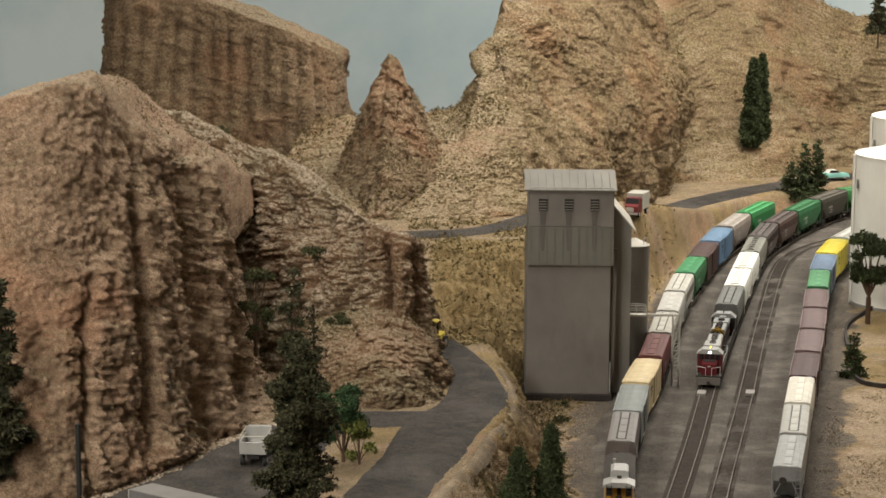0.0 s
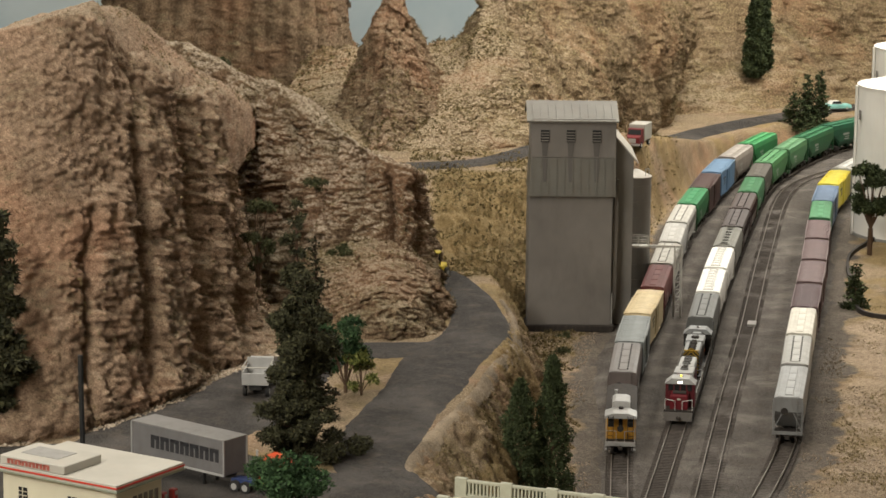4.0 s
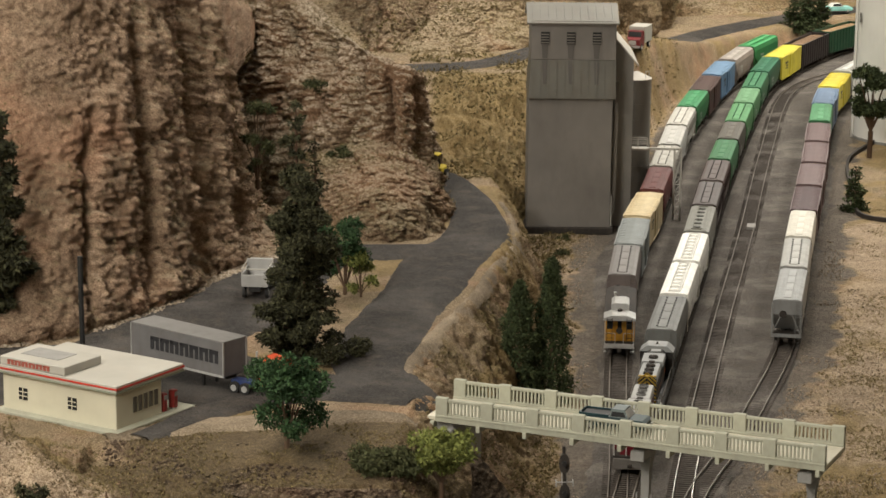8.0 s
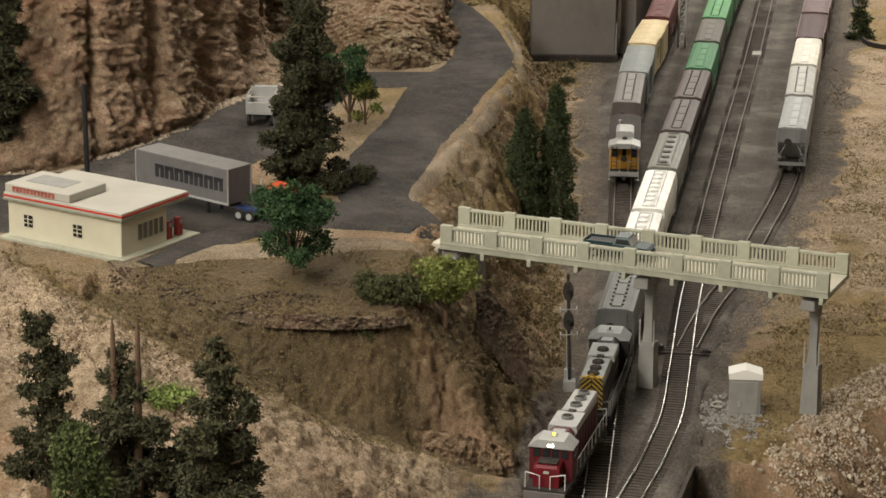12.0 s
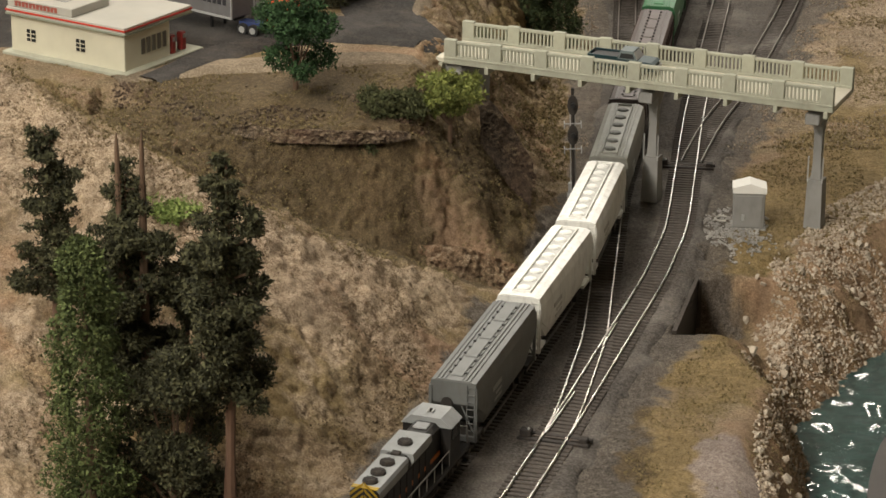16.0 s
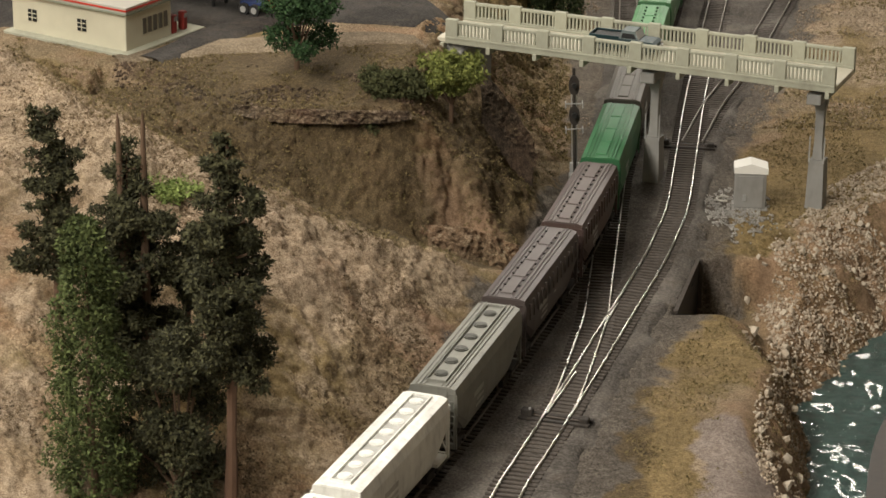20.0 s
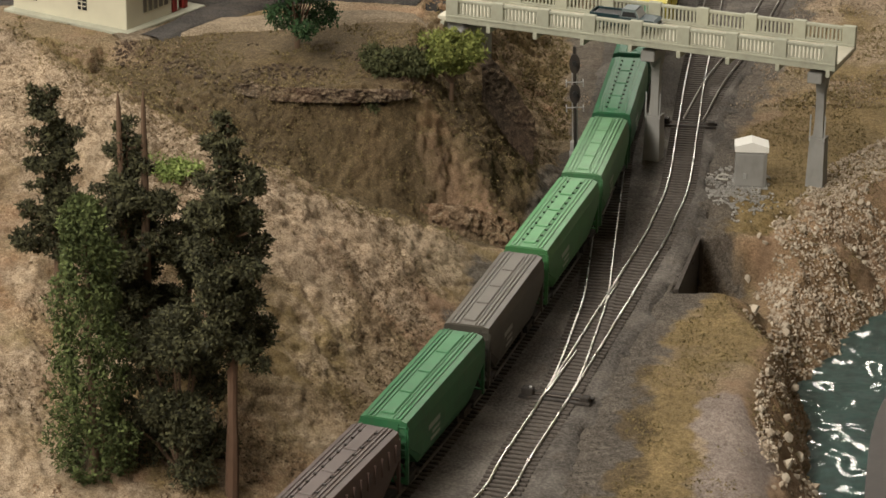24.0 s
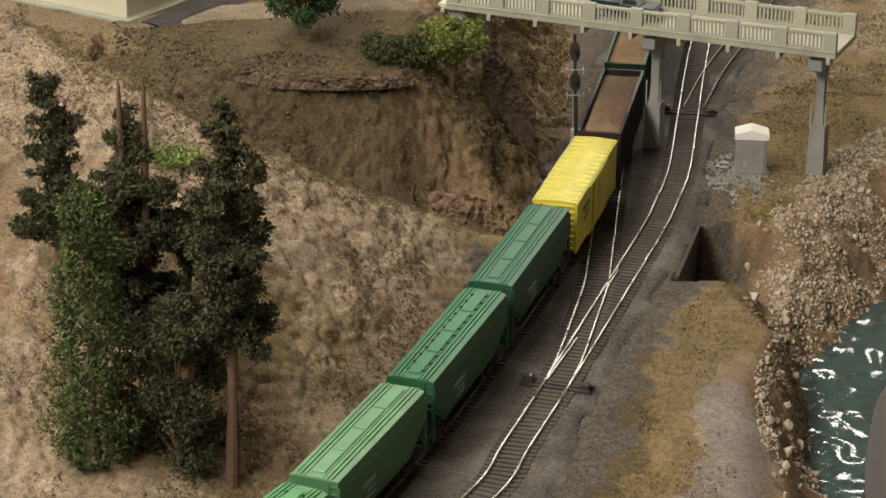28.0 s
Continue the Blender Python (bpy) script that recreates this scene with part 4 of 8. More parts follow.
def switch_machine(track, y, label):
    """Throw rods, head blocks and the low box beside a turnout."""
    s = float(np.interp(-y, -track[0][:, 1], track[1]))
    p, d = along(track, s), along(track, s + 0.01) - along(track, s - 0.01)
    root = tagged(new("switch_stand"), label, "switch stand")
    root.matrix_world = pose(p[0], p[1], 0, 0, 0, math.degrees(math.atan2(-d[0], d[1])))
    part("head_block", boxes((-0.025, 0.024, -0.0065, -0.003, -0.0032, -0.0012), bevel=0.0003), M["under"], root)
    part("head_block", boxes((-0.024, 0.025, 0.003, 0.0065, -0.0032, -0.0012), bevel=0.0003), M["under"], root)
    part("throw_rod", bars(((-0.02, 0, -0.0012), (0.02, 0, -0.0012), 0.0005)), M["wheel"], root)
    part("motor_box", boxes((0.016, 0.024, -0.003, 0.003, -0.002, 0.003), bevel=0.0006), M["under"], root)
    part("relay_box", boxes((-0.023, -0.017, -0.002, 0.004, -0.002, 0.002), bevel=0.0006), M["under"], root)
    part("bolt", bars(((0.018, 0.001, 0.003), (0.018, 0.001, 0.0042), 0.0008)), M["silver"], root)
    return root


switch_machine(LEAD, 1.66, "dark turnout machine beside the polished rails")
switch_machine(LEAD, 2.24, "turnout machine below the road bridge")


def point_blades(track, y0, y1, off, name="guard_rail"):
    q, a = track
    k = (q[:, 1] >= y0) & (q[:, 1] <= y1)
    q = q[k]
    t = np.gradient(q, axis=0)
    t /= np.linalg.norm(t, axis=1)[:, None]
    n = np.stack([-t[:, 1], t[:, 0]], 1)
    o = np.interp(q[:, 1], [y0, y1], off)[:, None]
    c = q + n * o
    v = np.stack([np.stack([c[:, 0] + n[:, 0] * e, c[:, 1] + n[:, 1] * e, np.full(len(c), z)], -1) for e, z in ((-0.0004, -0.0002), (0.0004, -0.0002), (0.0005, -0.002), (-0.0005, -0.002))], 1)
    return grid_mesh(name, v, M["rail"], lead, smooth=False, wrap=True)


point_blades(LEAD, 1.82, 1.87, (-0.0066, -0.0066))
point_blades(LEAD, 1.66, 1.74, (-0.0078, -0.0055))


# ---- rolling stock: local y points forward, z = 0 is the top of the rail ----
def s_at(track, y):
    return float(np.interp(-y, -track[0][:, 1], track[1]))


shared = {}


def piece(name, key, make, mat, parent, at=None, label=""):
    """A part whose mesh is made once for all alike parts."""
    k = (key, mat.name if mat else "")
    if k not in shared:
        bm = make()
        me = bpy.data.meshes.new(name)
        bm.to_mesh(me)
        bm.free()
        me.materials.append(mat)
        shared[k] = me
    ob = new(name, shared[k])
    ob.parent = parent
    if at is not None:
        ob.matrix_basis = at
    if label:
        ob["label"] = label
    return ob


def wheelset():
    return bars(((-0.0093, 0, 0.0055), (-0.0073, 0, 0.0055), 0.0055), ((0.0073, 0, 0.0055), (0.0093, 0, 0.0055), 0.0055), ((-0.0105, 0, 0.0055), (0.0105, 0, 0.0055), 0.001), seg=16)


def side_frame(three):
    n = 0.017 if three else 0.0105
    bm = boxes((-0.0012, 0.0012, -n, n, 0.006, 0.0085), (-0.0010, 0.0010, -0.006, 0.006, 0.0025, 0.0065), bevel=0.0004)
    for y in ((-0.0145, 0, 0.0145) if three else (-0.009, 0.009)):
        box(bm, -0.0016, 0.0016, y - 0.0018, y + 0.0018, 0.0035, 0.0085)
    for y in (-0.0025, 0, 0.0025):
        cyl(bm, (0, y, 0.003), (0, y, 0.0065), 0.0009, 8)
    return bm


def truck(parent, y, three=False):
    root = new("truck")
    root.parent = parent
    root.location = (0, y, 0)
    for k in ((-0.0145, 0, 0.0145) if three else (-0.009, 0.009)):
        piece("wheelset", "wheelset", wheelset, M["wheel"], root, pose(0, k, 0))
    for x in (-0.0112, 0.0112):
        piece("side_frame", ("frame", three), lambda: side_frame(three), M["under"], root, pose(x, 0, 0))
    piece("bolster", "bolster", lambda: boxes((-0.011, 0.011, -0.002, 0.002, 0.005, 0.0085)), M["under"], root)
    return root


def coupler(parent, y):
    d = 1 if y > 0 else -1
    return piece("coupler", ("coupler", d), lambda: boxes((-0.0012, 0.0012, min(0, d * 0.008), max(0, d * 0.008), 0.007, 0.0092), (-0.0024, 0.0018, min(d * 0.006, d * 0.0095), max(d * 0.006, d * 0.0095), 0.0066, 0.0098), bevel=0.0003), M["under"], parent, pose(0, y, 0))


def hopper_body():
    """A covered hopper's shell: rounded sides, flat roof with sloping shoulders, slope sheets at the ends."""
    half = [(0.0138, 0), (0.0162, 0.006), (0.0170, 0.016), (0.0168, 0.030), (0.0152, 0.0372), (0.0108, 0.0384)]
    def ring(y, low):
        pts = []
        for x, h in half:
            pts.append((x, y, max(low, 0.0135 + h)))
        return pts + [(-p[0], p[1], p[2]) for p in reversed(pts)]
    return loft([ring(-0.0745, 0.0355), ring(-0.0735, 0.034), ring(-0.05, 0.0135), ring(0.05, 0.0135), ring(0.0735, 0.034), ring(0.0745, 0.0355)])


def side_rib():
    return boxes((-0.0012, 0.0012, -0.0006, 0.0006, 0.034, 0.046))


def bay():
    bm = loft([[(-0.012, y, 0.0155), (0.012, y, 0.0155), (0.004, y * 0.35, 0.006), (-0.004, y * 0.35, 0.006)] for y in (-0.014, 0.014)])
    box(bm, -0.006, 0.006, -0.005, 0.005, 0.0045, 0.0065)
    return bm


def end_ladder():
    bm = bars(((-0.0028, 0, 0.010), (-0.0028, 0, 0.050), 0.00035), ((0.0028, 0, 0.010), (0.0028, 0, 0.050), 0.00035), seg=5)
    for i in range(8):
        cyl(bm, (-0.0028, 0, 0.013 + i * 0.005), (0.0028, 0, 0.013 + i * 0.005), 0.0003, 5)
    return bm


def end_frame():
    bm = boxes((-0.0165, 0.0165, -0.0012, 0.0012, 0.010, 0.0135), (-0.0165, -0.0145, -0.001, 0.001, 0.0135, 0.047), (0.0145, 0.0165, -0.001, 0.001, 0.0135, 0.047))
    cyl(bm, (-0.0155, 0.0, 0.0135), (-0.006, -0.0, 0.034), 0.0006, 5)
    cyl(bm, (0.0155, 0.0, 0.0135), (0.006, -0.0, 0.034), 0.0006, 5)
    return bm


def sill():
    return boxes((-0.0155, 0.0155, -0.0755, -0.056, 0.0105, 0.0128), (-0.0155, 0.0155, 0.056, 0.0755, 0.0105, 0.0128), (-0.003, 0.003, -0.0755, 0.0755, 0.0085, 0.0115))


def roof_walk():
    return boxes((-0.0004, 0.0004, -0.074, 0.074, 0.0520, 0.0531), (0.0024, 0.0030, -0.074, 0.074, 0.0518, 0.0528), (-0.0030, -0.0024, -0.074, 0.074, 0.0518, 0.0528))


def round_hatch():
    bm = bars(((0, 0, 0.0518), (0, 0, 0.0532), 0.0047), ((0, 0, 0.0532), (0, 0, 0.0537), 0.0036), seg=16)
    box(bm, -0.0036, 0.0036, -0.0005, 0.0005, 0.0532, 0.0538)
    return bm


def long_hatch():
    bm = boxes((-0.0044, 0.0044, -0.0162, 0.0162, 0.0518, 0.0532), bevel=0.0005)
    return bm


def latch():
    return boxes((-0.0062, -0.0042, -0.0009, 0.0009, 0.0520, 0.0535), (0.0042, 0.0062, -0.0009, 0.0009, 0.0520, 0.0535))


def trough_rim():
    return boxes((-0.0068, -0.0060, -0.068, 0.068, 0.0518, 0.0540), (0.0060, 0.0068, -0.068, 0.068, 0.0518, 0.0540), (-0.0068, 0.0068, -0.0688, -0.068, 0.0518, 0.0540), (-0.0068, 0.0068, 0.068, 0.0688, 0.0518, 0.0540))


def mark():
    return boxes((-0.0001, 0.0001, -0.011, 0.011, 0.031, 0.0345), (-0.0001, 0.0001, -0.011, 0.004, 0.0265, 0.0285), (-0.0001, 0.0001, -0.011, 0.007, 0.0225, 0.0245))


PAINT = {}


def paint(colour, wear=0.3):
    k = (colour, wear)
    if k not in PAINT:
        PAINT[k] = material("car_paint", painted(colour, wear, (0.09, 0.07, 0.055), 160, 0.5, 0.14), 0.5)
    return PAINT[k]


def hopper(colour, roof, label, hatch="long", ribs=False, letters=(0.5, 0.5, 0.46)):
    root = tagged(new("covered_hopper"), label, "hopper car", "freight cars")
    # roofs take a lighter tone of the side colour, top light painted in
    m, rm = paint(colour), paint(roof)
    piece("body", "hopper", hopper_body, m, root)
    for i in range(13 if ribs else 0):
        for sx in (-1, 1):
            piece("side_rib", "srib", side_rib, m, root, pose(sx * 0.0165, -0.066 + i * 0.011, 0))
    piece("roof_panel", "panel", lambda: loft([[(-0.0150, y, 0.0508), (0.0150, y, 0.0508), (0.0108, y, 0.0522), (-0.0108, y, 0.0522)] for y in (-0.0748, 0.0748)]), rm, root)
    piece("underframe", "sill", sill, M["under"] if sum(colour) < 1.2 else m, root)
    for y in (-0.0315, 0, 0.0315):
        piece("discharge_bay", "bay", bay, m, root, pose(0, y, 0))
    for y in (-0.0745, 0.0745):
        piece("end_frame", "endframe", end_frame, m, root, pose(0, y, 0))
    for x, y in ((-0.0125, 0.0758), (0.0125, -0.0758)):
        piece("ladder", "ladder", end_ladder, m, root, pose(x, y, 0))
    for x in (-0.0085, 0.0085) if hatch != "round" else ():
        piece("roof_walk", "walk", roof_walk, rm, root, pose(x, 0, 0))
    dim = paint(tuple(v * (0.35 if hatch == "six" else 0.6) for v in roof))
    if hatch == "round":
        piece("hatch_trough", "rim", trough_rim, rm, root)
        # floor darker than the roof: the hatches' shadow crescents put into its colour
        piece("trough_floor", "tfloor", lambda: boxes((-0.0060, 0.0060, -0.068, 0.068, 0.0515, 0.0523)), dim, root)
        for i in range(8):
            piece("round_hatch", "rhatch", round_hatch, rm, root, pose(0.0006, -0.0595 + i * 0.017, 0))
    elif hatch == "six":
        piece("hatch_trough", "rim", trough_rim, rm, root)
        for i in range(6):
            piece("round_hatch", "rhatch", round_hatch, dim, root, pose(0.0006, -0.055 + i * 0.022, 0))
    else:
        for i in range(4):
            piece("hatch_cover", "lhatch", long_hatch, paint(tuple(min(0.85, v * 1.08) for v in roof)), root, pose(0, -0.0515 + i * 0.0343, 0))
        if hatch == "latched":
            for i in range(12):
                piece("latch", "latch", latch, paint(tuple(v * 0.22 for v in roof)) if sum(roof) < 1.2 else paint(tuple(v * 0.6 for v in roof)), root, pose(0, -0.063 + i * 0.01145, 0))
    for sx in (-1, 1):
        piece("lettering", "mark", mark, paint(tuple(0.55 * a + 0.45 * b for a, b in zip(letters, colour))), root, pose(sx * 0.0171, -0.028 * sx, 0))
    piece("brake_wheel", "brake", lambda: bars(((0, 0, 0.036), (0, 0.0008, 0.036), 0.004), seg=14), M["under"], root, pose(0.004, 0.0755, 0))
    for y in (-0.055, 0.055):
        truck(root, y)
    for y in (-0.073, 0.073):
        coupler(root, y)
    return root


def box_shell(h0, h1, w):
    return lambda: loft([[(w, y, h0), (w, y, h1 - 0.002), (w * 0.94, y, h1 - 0.0004), (0, y, h1 + 0.0006), (-w * 0.94, y, h1 - 0.0004), (-w, y, h1 - 0.002), (-w, y, h0)] for y in (-0.0735, 0.0735)])


def boxcar(colour, roof, label):
    root = tagged(new("boxcar"), label, "boxcar", "freight cars")
    # most roofs are the side colour lightened, as if lit from above
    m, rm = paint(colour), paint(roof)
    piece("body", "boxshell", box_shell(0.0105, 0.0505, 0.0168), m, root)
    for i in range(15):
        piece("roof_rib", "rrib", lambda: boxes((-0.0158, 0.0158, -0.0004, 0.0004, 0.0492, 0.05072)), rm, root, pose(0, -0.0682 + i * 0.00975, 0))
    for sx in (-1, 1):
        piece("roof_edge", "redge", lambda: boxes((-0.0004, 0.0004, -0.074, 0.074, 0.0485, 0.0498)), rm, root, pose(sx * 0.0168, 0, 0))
    for sx in (-1, 1):
        piece("door", "bdoor", lambda: boxes((-0.0008, 0.0008, -0.0165, 0.0165, 0.012, 0.0475), (-0.0013, 0.0013, -0.0006, 0.0006, 0.012, 0.0475), bevel=0.0002), m, root, pose(sx * 0.0172, 0, 0))
        for lift in (0.0108, 0.0478):
            piece("door_track", "dtrack", lambda: boxes((-0.0009, 0.0009, -0.034, 0.034, 0, 0.0009)), m, root, pose(sx * 0.0172, 0, lift))
        piece("lettering", "mark", mark, paint((0.05, 0.05, 0.04)), root, pose(sx * 0.0169, 0.04, 0.004))
    for y in (-0.0737, 0.0737):
        for i in range(8):
            piece("end_rib", "erib", lambda: boxes((-0.0148, 0.0148, -0.0012, 0.0012, -0.0009, 0.0009), bevel=0.0005), m, root, pose(0, y, 0.0145 + i * 0.0047))
    piece("ladder", "ladder", end_ladder, m, root, pose(0.0128, 0.0755, 0))
    piece("underframe", "sill", sill, M["under"], root)
    for y in (-0.055, 0.055):
        truck(root, y)
    for y in (-0.073, 0.073):
        coupler(root, y)
    return root


M["chips"] = material("wood_chip_load", gravel_build((0.30, 0.19, 0.10), (0.48, 0.34, 0.20), 900), 0.95)
M["bark_load"] = material("brown_chip_load", gravel_build((0.20, 0.125, 0.075), (0.33, 0.22, 0.14), 900), 0.95)


def load_mesh():
    u, v = np.meshgrid(np.linspace(-0.0155, 0.0155, 16), np.linspace(-0.0715, 0.0715, 60), indexing="ij")
    z = 0.0445 + 0.004 * (1 - (u / 0.0155) ** 2) * (1 - (v / 0.0715) ** 6) + fbm(u * 220, v * 220, 0.4, 3) * 0.002
    bm = bmesh.new()
    g = [[bm.verts.new(p) for p in zip(u[i], v[i], z[i])] for i in range(16)]
    for i in range(15):
        for j in range(59):
            bm.faces.new((g[i][j], g[i + 1][j], g[i + 1][j + 1], g[i][j + 1]))
    return bm


def gondola(colour, load, label):
    root = tagged(new("chip_gondola"), label, "gondola", "freight cars")
    m = paint(colour)
    for sx in (-1, 1):
        piece("side", "gside", lambda: boxes((-0.0006, 0.0006, -0.0735, 0.0735, 0.010, 0.0485), (-0.0011, 0.0011, -0.0738, 0.0738, 0.0478, 0.0495)), m, root, pose(sx * 0.0164, 0, 0))
        for i in range(12):
            piece("side_post", "gpost", lambda: boxes((-0.0008, 0.0008, -0.0009, 0.0009, 0.010, 0.048)), m, root, pose(sx * 0.0172, -0.0665 + i * 0.0121, 0))
    for y in (-0.0733, 0.0733):
        piece("end", "gend", lambda: boxes((-0.0165, 0.0165, -0.0006, 0.0006, 0.010, 0.0495), (-0.0165, 0.0165, -0.0012, 0.0012, 0.0475, 0.0495), (-0.016, 0.016, -0.0012, 0.0012, 0.036, 0.0375), (-0.016, 0.016, -0.0012, 0.0012, 0.024, 0.0255)), m, root, pose(0, y, 0))
    piece("floor_frame", "gfloor", lambda: boxes((-0.0158, 0.0158, -0.0728, 0.0728, 0.0105, 0.0135)), M["under"], root)
    piece("chip_load", "load", load_mesh, load, root, label="heaped load of wood chips")
    piece("ladder", "ladder", end_ladder, m, root, pose(0.0128, 0.0752, 0))
    for y in (-0.055, 0.055):
        truck(root, y)
    for y in (-0.073, 0.073):
        coupler(root, y)
    return root


def stanchions(x, ys, z0, z1, r=0.00035):
    rows = [((x, y, z0), (x, y, z1), r) for y in ys] + [((x, ys[0], z1), (x, ys[-1], z1), r)]
    return bars(*rows, seg=5)


def fan():
    bm = bars(((0, 0, 0), (0, 0, 0.0016), 0.0048), ((0, 0, 0.0016), (0, 0, 0.0021), 0.0040), seg=18)
    return bm


def fan_grille():
    bm = bars(((0, 0, 0.0021), (0, 0, 0.0024), 0.0030), seg=16)
    for k in range(4):
        a = k * math.pi / 4
        cyl(bm, (-math.cos(a) * 0.0042, -math.sin(a) * 0.0042, 0.0023), (math.cos(a) * 0.0042, math.sin(a) * 0.0042, 0.0023), 0.0003, 5)
    return bm


def diesel(body, roof, nose, rail_paint, label, lit, stripes=False, flip=False):
    """A six-axle road diesel: short nose, cab, long hood with fans, walkways and handrails."""
    root = tagged(new("diesel_locomotive"), label, "locomotive", "locomotives")
    g = root
    if flip:
        g = new("superstructure")
        g.parent = root
        g.rotation_euler = (0, 0, math.pi)
    b, rm, nm, hp = paint(body, 0.2), paint(roof, 0.2), paint(nose, 0.12), paint((0.16, 0.15, 0.135) if stripes else rail_paint, 0.1)
    warn = paint(rail_paint, 0.2)
    part("walkway_frame", boxes((-0.0165, 0.0165, -0.074, 0.074, 0.0125, 0.0158), (-0.013, 0.013, -0.07, 0.07, 0.0095, 0.0125), bevel=0.0005), M["under"] if not stripes else b, g)
    hood = loft([[(0.0092, y, 0.0158), (0.0092, y, 0.0415), (0.0072, y, 0.0432), (-0.0072, y, 0.0432), (-0.0092, y, 0.0415), (-0.0092, y, 0.0158)] for y in (-0.068, 0.038)])
    part("long_hood", hood, b, g)
    part("hood_roof", loft([[(0.0076, y, 0.0430), (0.006, y, 0.0443), (-0.006, y, 0.0443), (-0.0076, y, 0.0430)] for y in (-0.0675, 0.038)]), b, g)
    part("radiator_flare", loft([[(x * k, y, z) for x, z in ((0.0093, 0.0365), (0.0098, 0.0425), (0.0086, 0.0446), (-0.0086, 0.0446), (-0.0098, 0.0425), (-0.0093, 0.0365))] for y, k in ((-0.066, 0.96), (-0.064, 1), (-0.020, 1), (-0.018, 0.96))]), rm, g, "flared radiator housing")
    part("dynamic_brake_blister", loft([[(0.0093, y, 0.037), (0.0114, y, 0.041), (0.0106, y, 0.0452), (-0.0106, y, 0.0452), (-0.0114, y, 0.041), (-0.0093, y, 0.037)] for y in (-0.014, 0.018)]), rm, g)
    part("cab", loft([[(0.0163, y, 0.0158), (0.0163, y, 0.042), (0.0095, y, 0.0468), (-0.0095, y, 0.0468), (-0.0163, y, 0.042), (-0.0163, y, 0.0158)] for y in (0.038, 0.0555)]), b, g)
    part("cab_roof", loft([[(0.0172, y, 0.0415), (0.0100, y, 0.0476), (-0.0100, y, 0.0476), (-0.0172, y, 0.0415)] for y in (0.037, 0.0575)]), rm, g)
    for x in (-0.0105, -0.0035, 0.0035, 0.0105):
        part("windshield", boxes((x - 0.0027, x + 0.0027, 0.0555, 0.0560, 0.0335, 0.0405), bevel=0.0003), M["darkglass"], g)
    for sx in (-1, 1):
        part("cab_window", boxes((sx * 0.0163 - 0.0004, sx * 0.0163 + 0.0004, 0.0405, 0.0525, 0.032, 0.0395), bevel=0.0003), M["darkglass"], g)
    part("short_nose", loft([[(0.0098, y, 0.0158), (0.0098, y, zt), (0.008, y, zt + 0.0015), (-0.008, y, zt + 0.0015), (-0.0098, y, zt), (-0.0098, y, 0.0158)] for y, zt in ((0.0555, 0.0325), (0.069, 0.031), (0.0705, 0.029))]), nm, g)
    part("nose_top", boxes((-0.0075, 0.0075, 0.0562, 0.0685, 0.0335, 0.0342), bevel=0.0003), M["under"], g, "dark anti-glare panel")
    part("number_board", boxes((-0.0125, -0.0055, 0.0555, 0.0572, 0.0418, 0.0448), (0.0055, 0.0125, 0.0555, 0.0572, 0.0418, 0.0448), bevel=0.0003), M["black"], g)
    glow = M["headlight"] if lit else M["signwhite"]
    part("headlight", bars(((-0.0013, 0.0570, 0.0437), (-0.0013, 0.0578, 0.0437), 0.0013), ((0.0013, 0.0570, 0.0437), (0.0013, 0.0578, 0.0437), 0.0013), seg=12), glow, g)
    part("nose_headlight", bars(((-0.001, 0.0702, 0.0275), (-0.001, 0.0712, 0.0275), 0.0011), ((0.001, 0.0702, 0.0275), (0.001, 0.0712, 0.0275), 0.0011), seg=12), M["signwhite"], g)
    part("beacon", bars(((0.0, 0.046, 0.0476), (0.0, 0.046, 0.0496), 0.001), seg=10), M["beacon"] if lit else M["under"], g)
    part("horn", bars(((-0.0015, 0.043, 0.0485), (-0.0015, 0.0475, 0.0488), 0.0006), ((0.0015, 0.043, 0.0485), (0.0015, 0.0475, 0.0488), 0.0006), seg=6), M["silver"], g)
    for y, z in ((-0.058, 0.0446), (-0.045, 0.0446), (-0.030, 0.0446), (0.0, 0.0452)):
        piece("roof_fan", "fan", fan, M["under"] if stripes else paint(tuple(v * 0.55 for v in roof)), g, pose(0, y, z))
        piece("fan_grille", "grille", fan_grille, M["under"], g, pose(0, y, z))
    part("exhaust_stack", boxes((-0.003, 0.003, -0.018, -0.013, 0.0443, 0.0462), bevel=0.0005), M["under"], g)
    part("hatch_cover", boxes((-0.0048, 0.0048, 0.0245, 0.0335, 0.0443, 0.0455), bevel=0.0005), rm, g)
    for sx in (-1, 1):
        part("handrail", stanchions(sx * 0.0160, [-0.07 + i * 0.0134 for i in range(9)], 0.0158, 0.0265), hp, g)
        for i in range(8):
            piece("hood_door", "hdoor", lambda: boxes((-0.0003, 0.0003, -0.0042, 0.0042, 0.018, 0.036), bevel=0.0001), b, g, pose(sx * 0.0093, -0.06 + i * 0.0108, 0))
        part("fuel_tank", loft([[(sx * 0.002, y, 0.004), (sx * 0.0135, y, 0.005), (sx * 0.0145, y, 0.0095), (sx * 0.002, y, 0.0095)] for y in (-0.021, 0.021)]), M["under"], g)
        part("front_handrail", bars(((sx * 0.0150, 0.0735, 0.0158), (sx * 0.0150, 0.0735, 0.028), 0.0004), ((sx * 0.0150, 0.0735, 0.028), (sx * 0.004, 0.0742, 0.026), 0.0004), ((sx * 0.004, 0.0742, 0.0158), (sx * 0.004, 0.0742, 0.026), 0.0004), seg=6), hp, g)
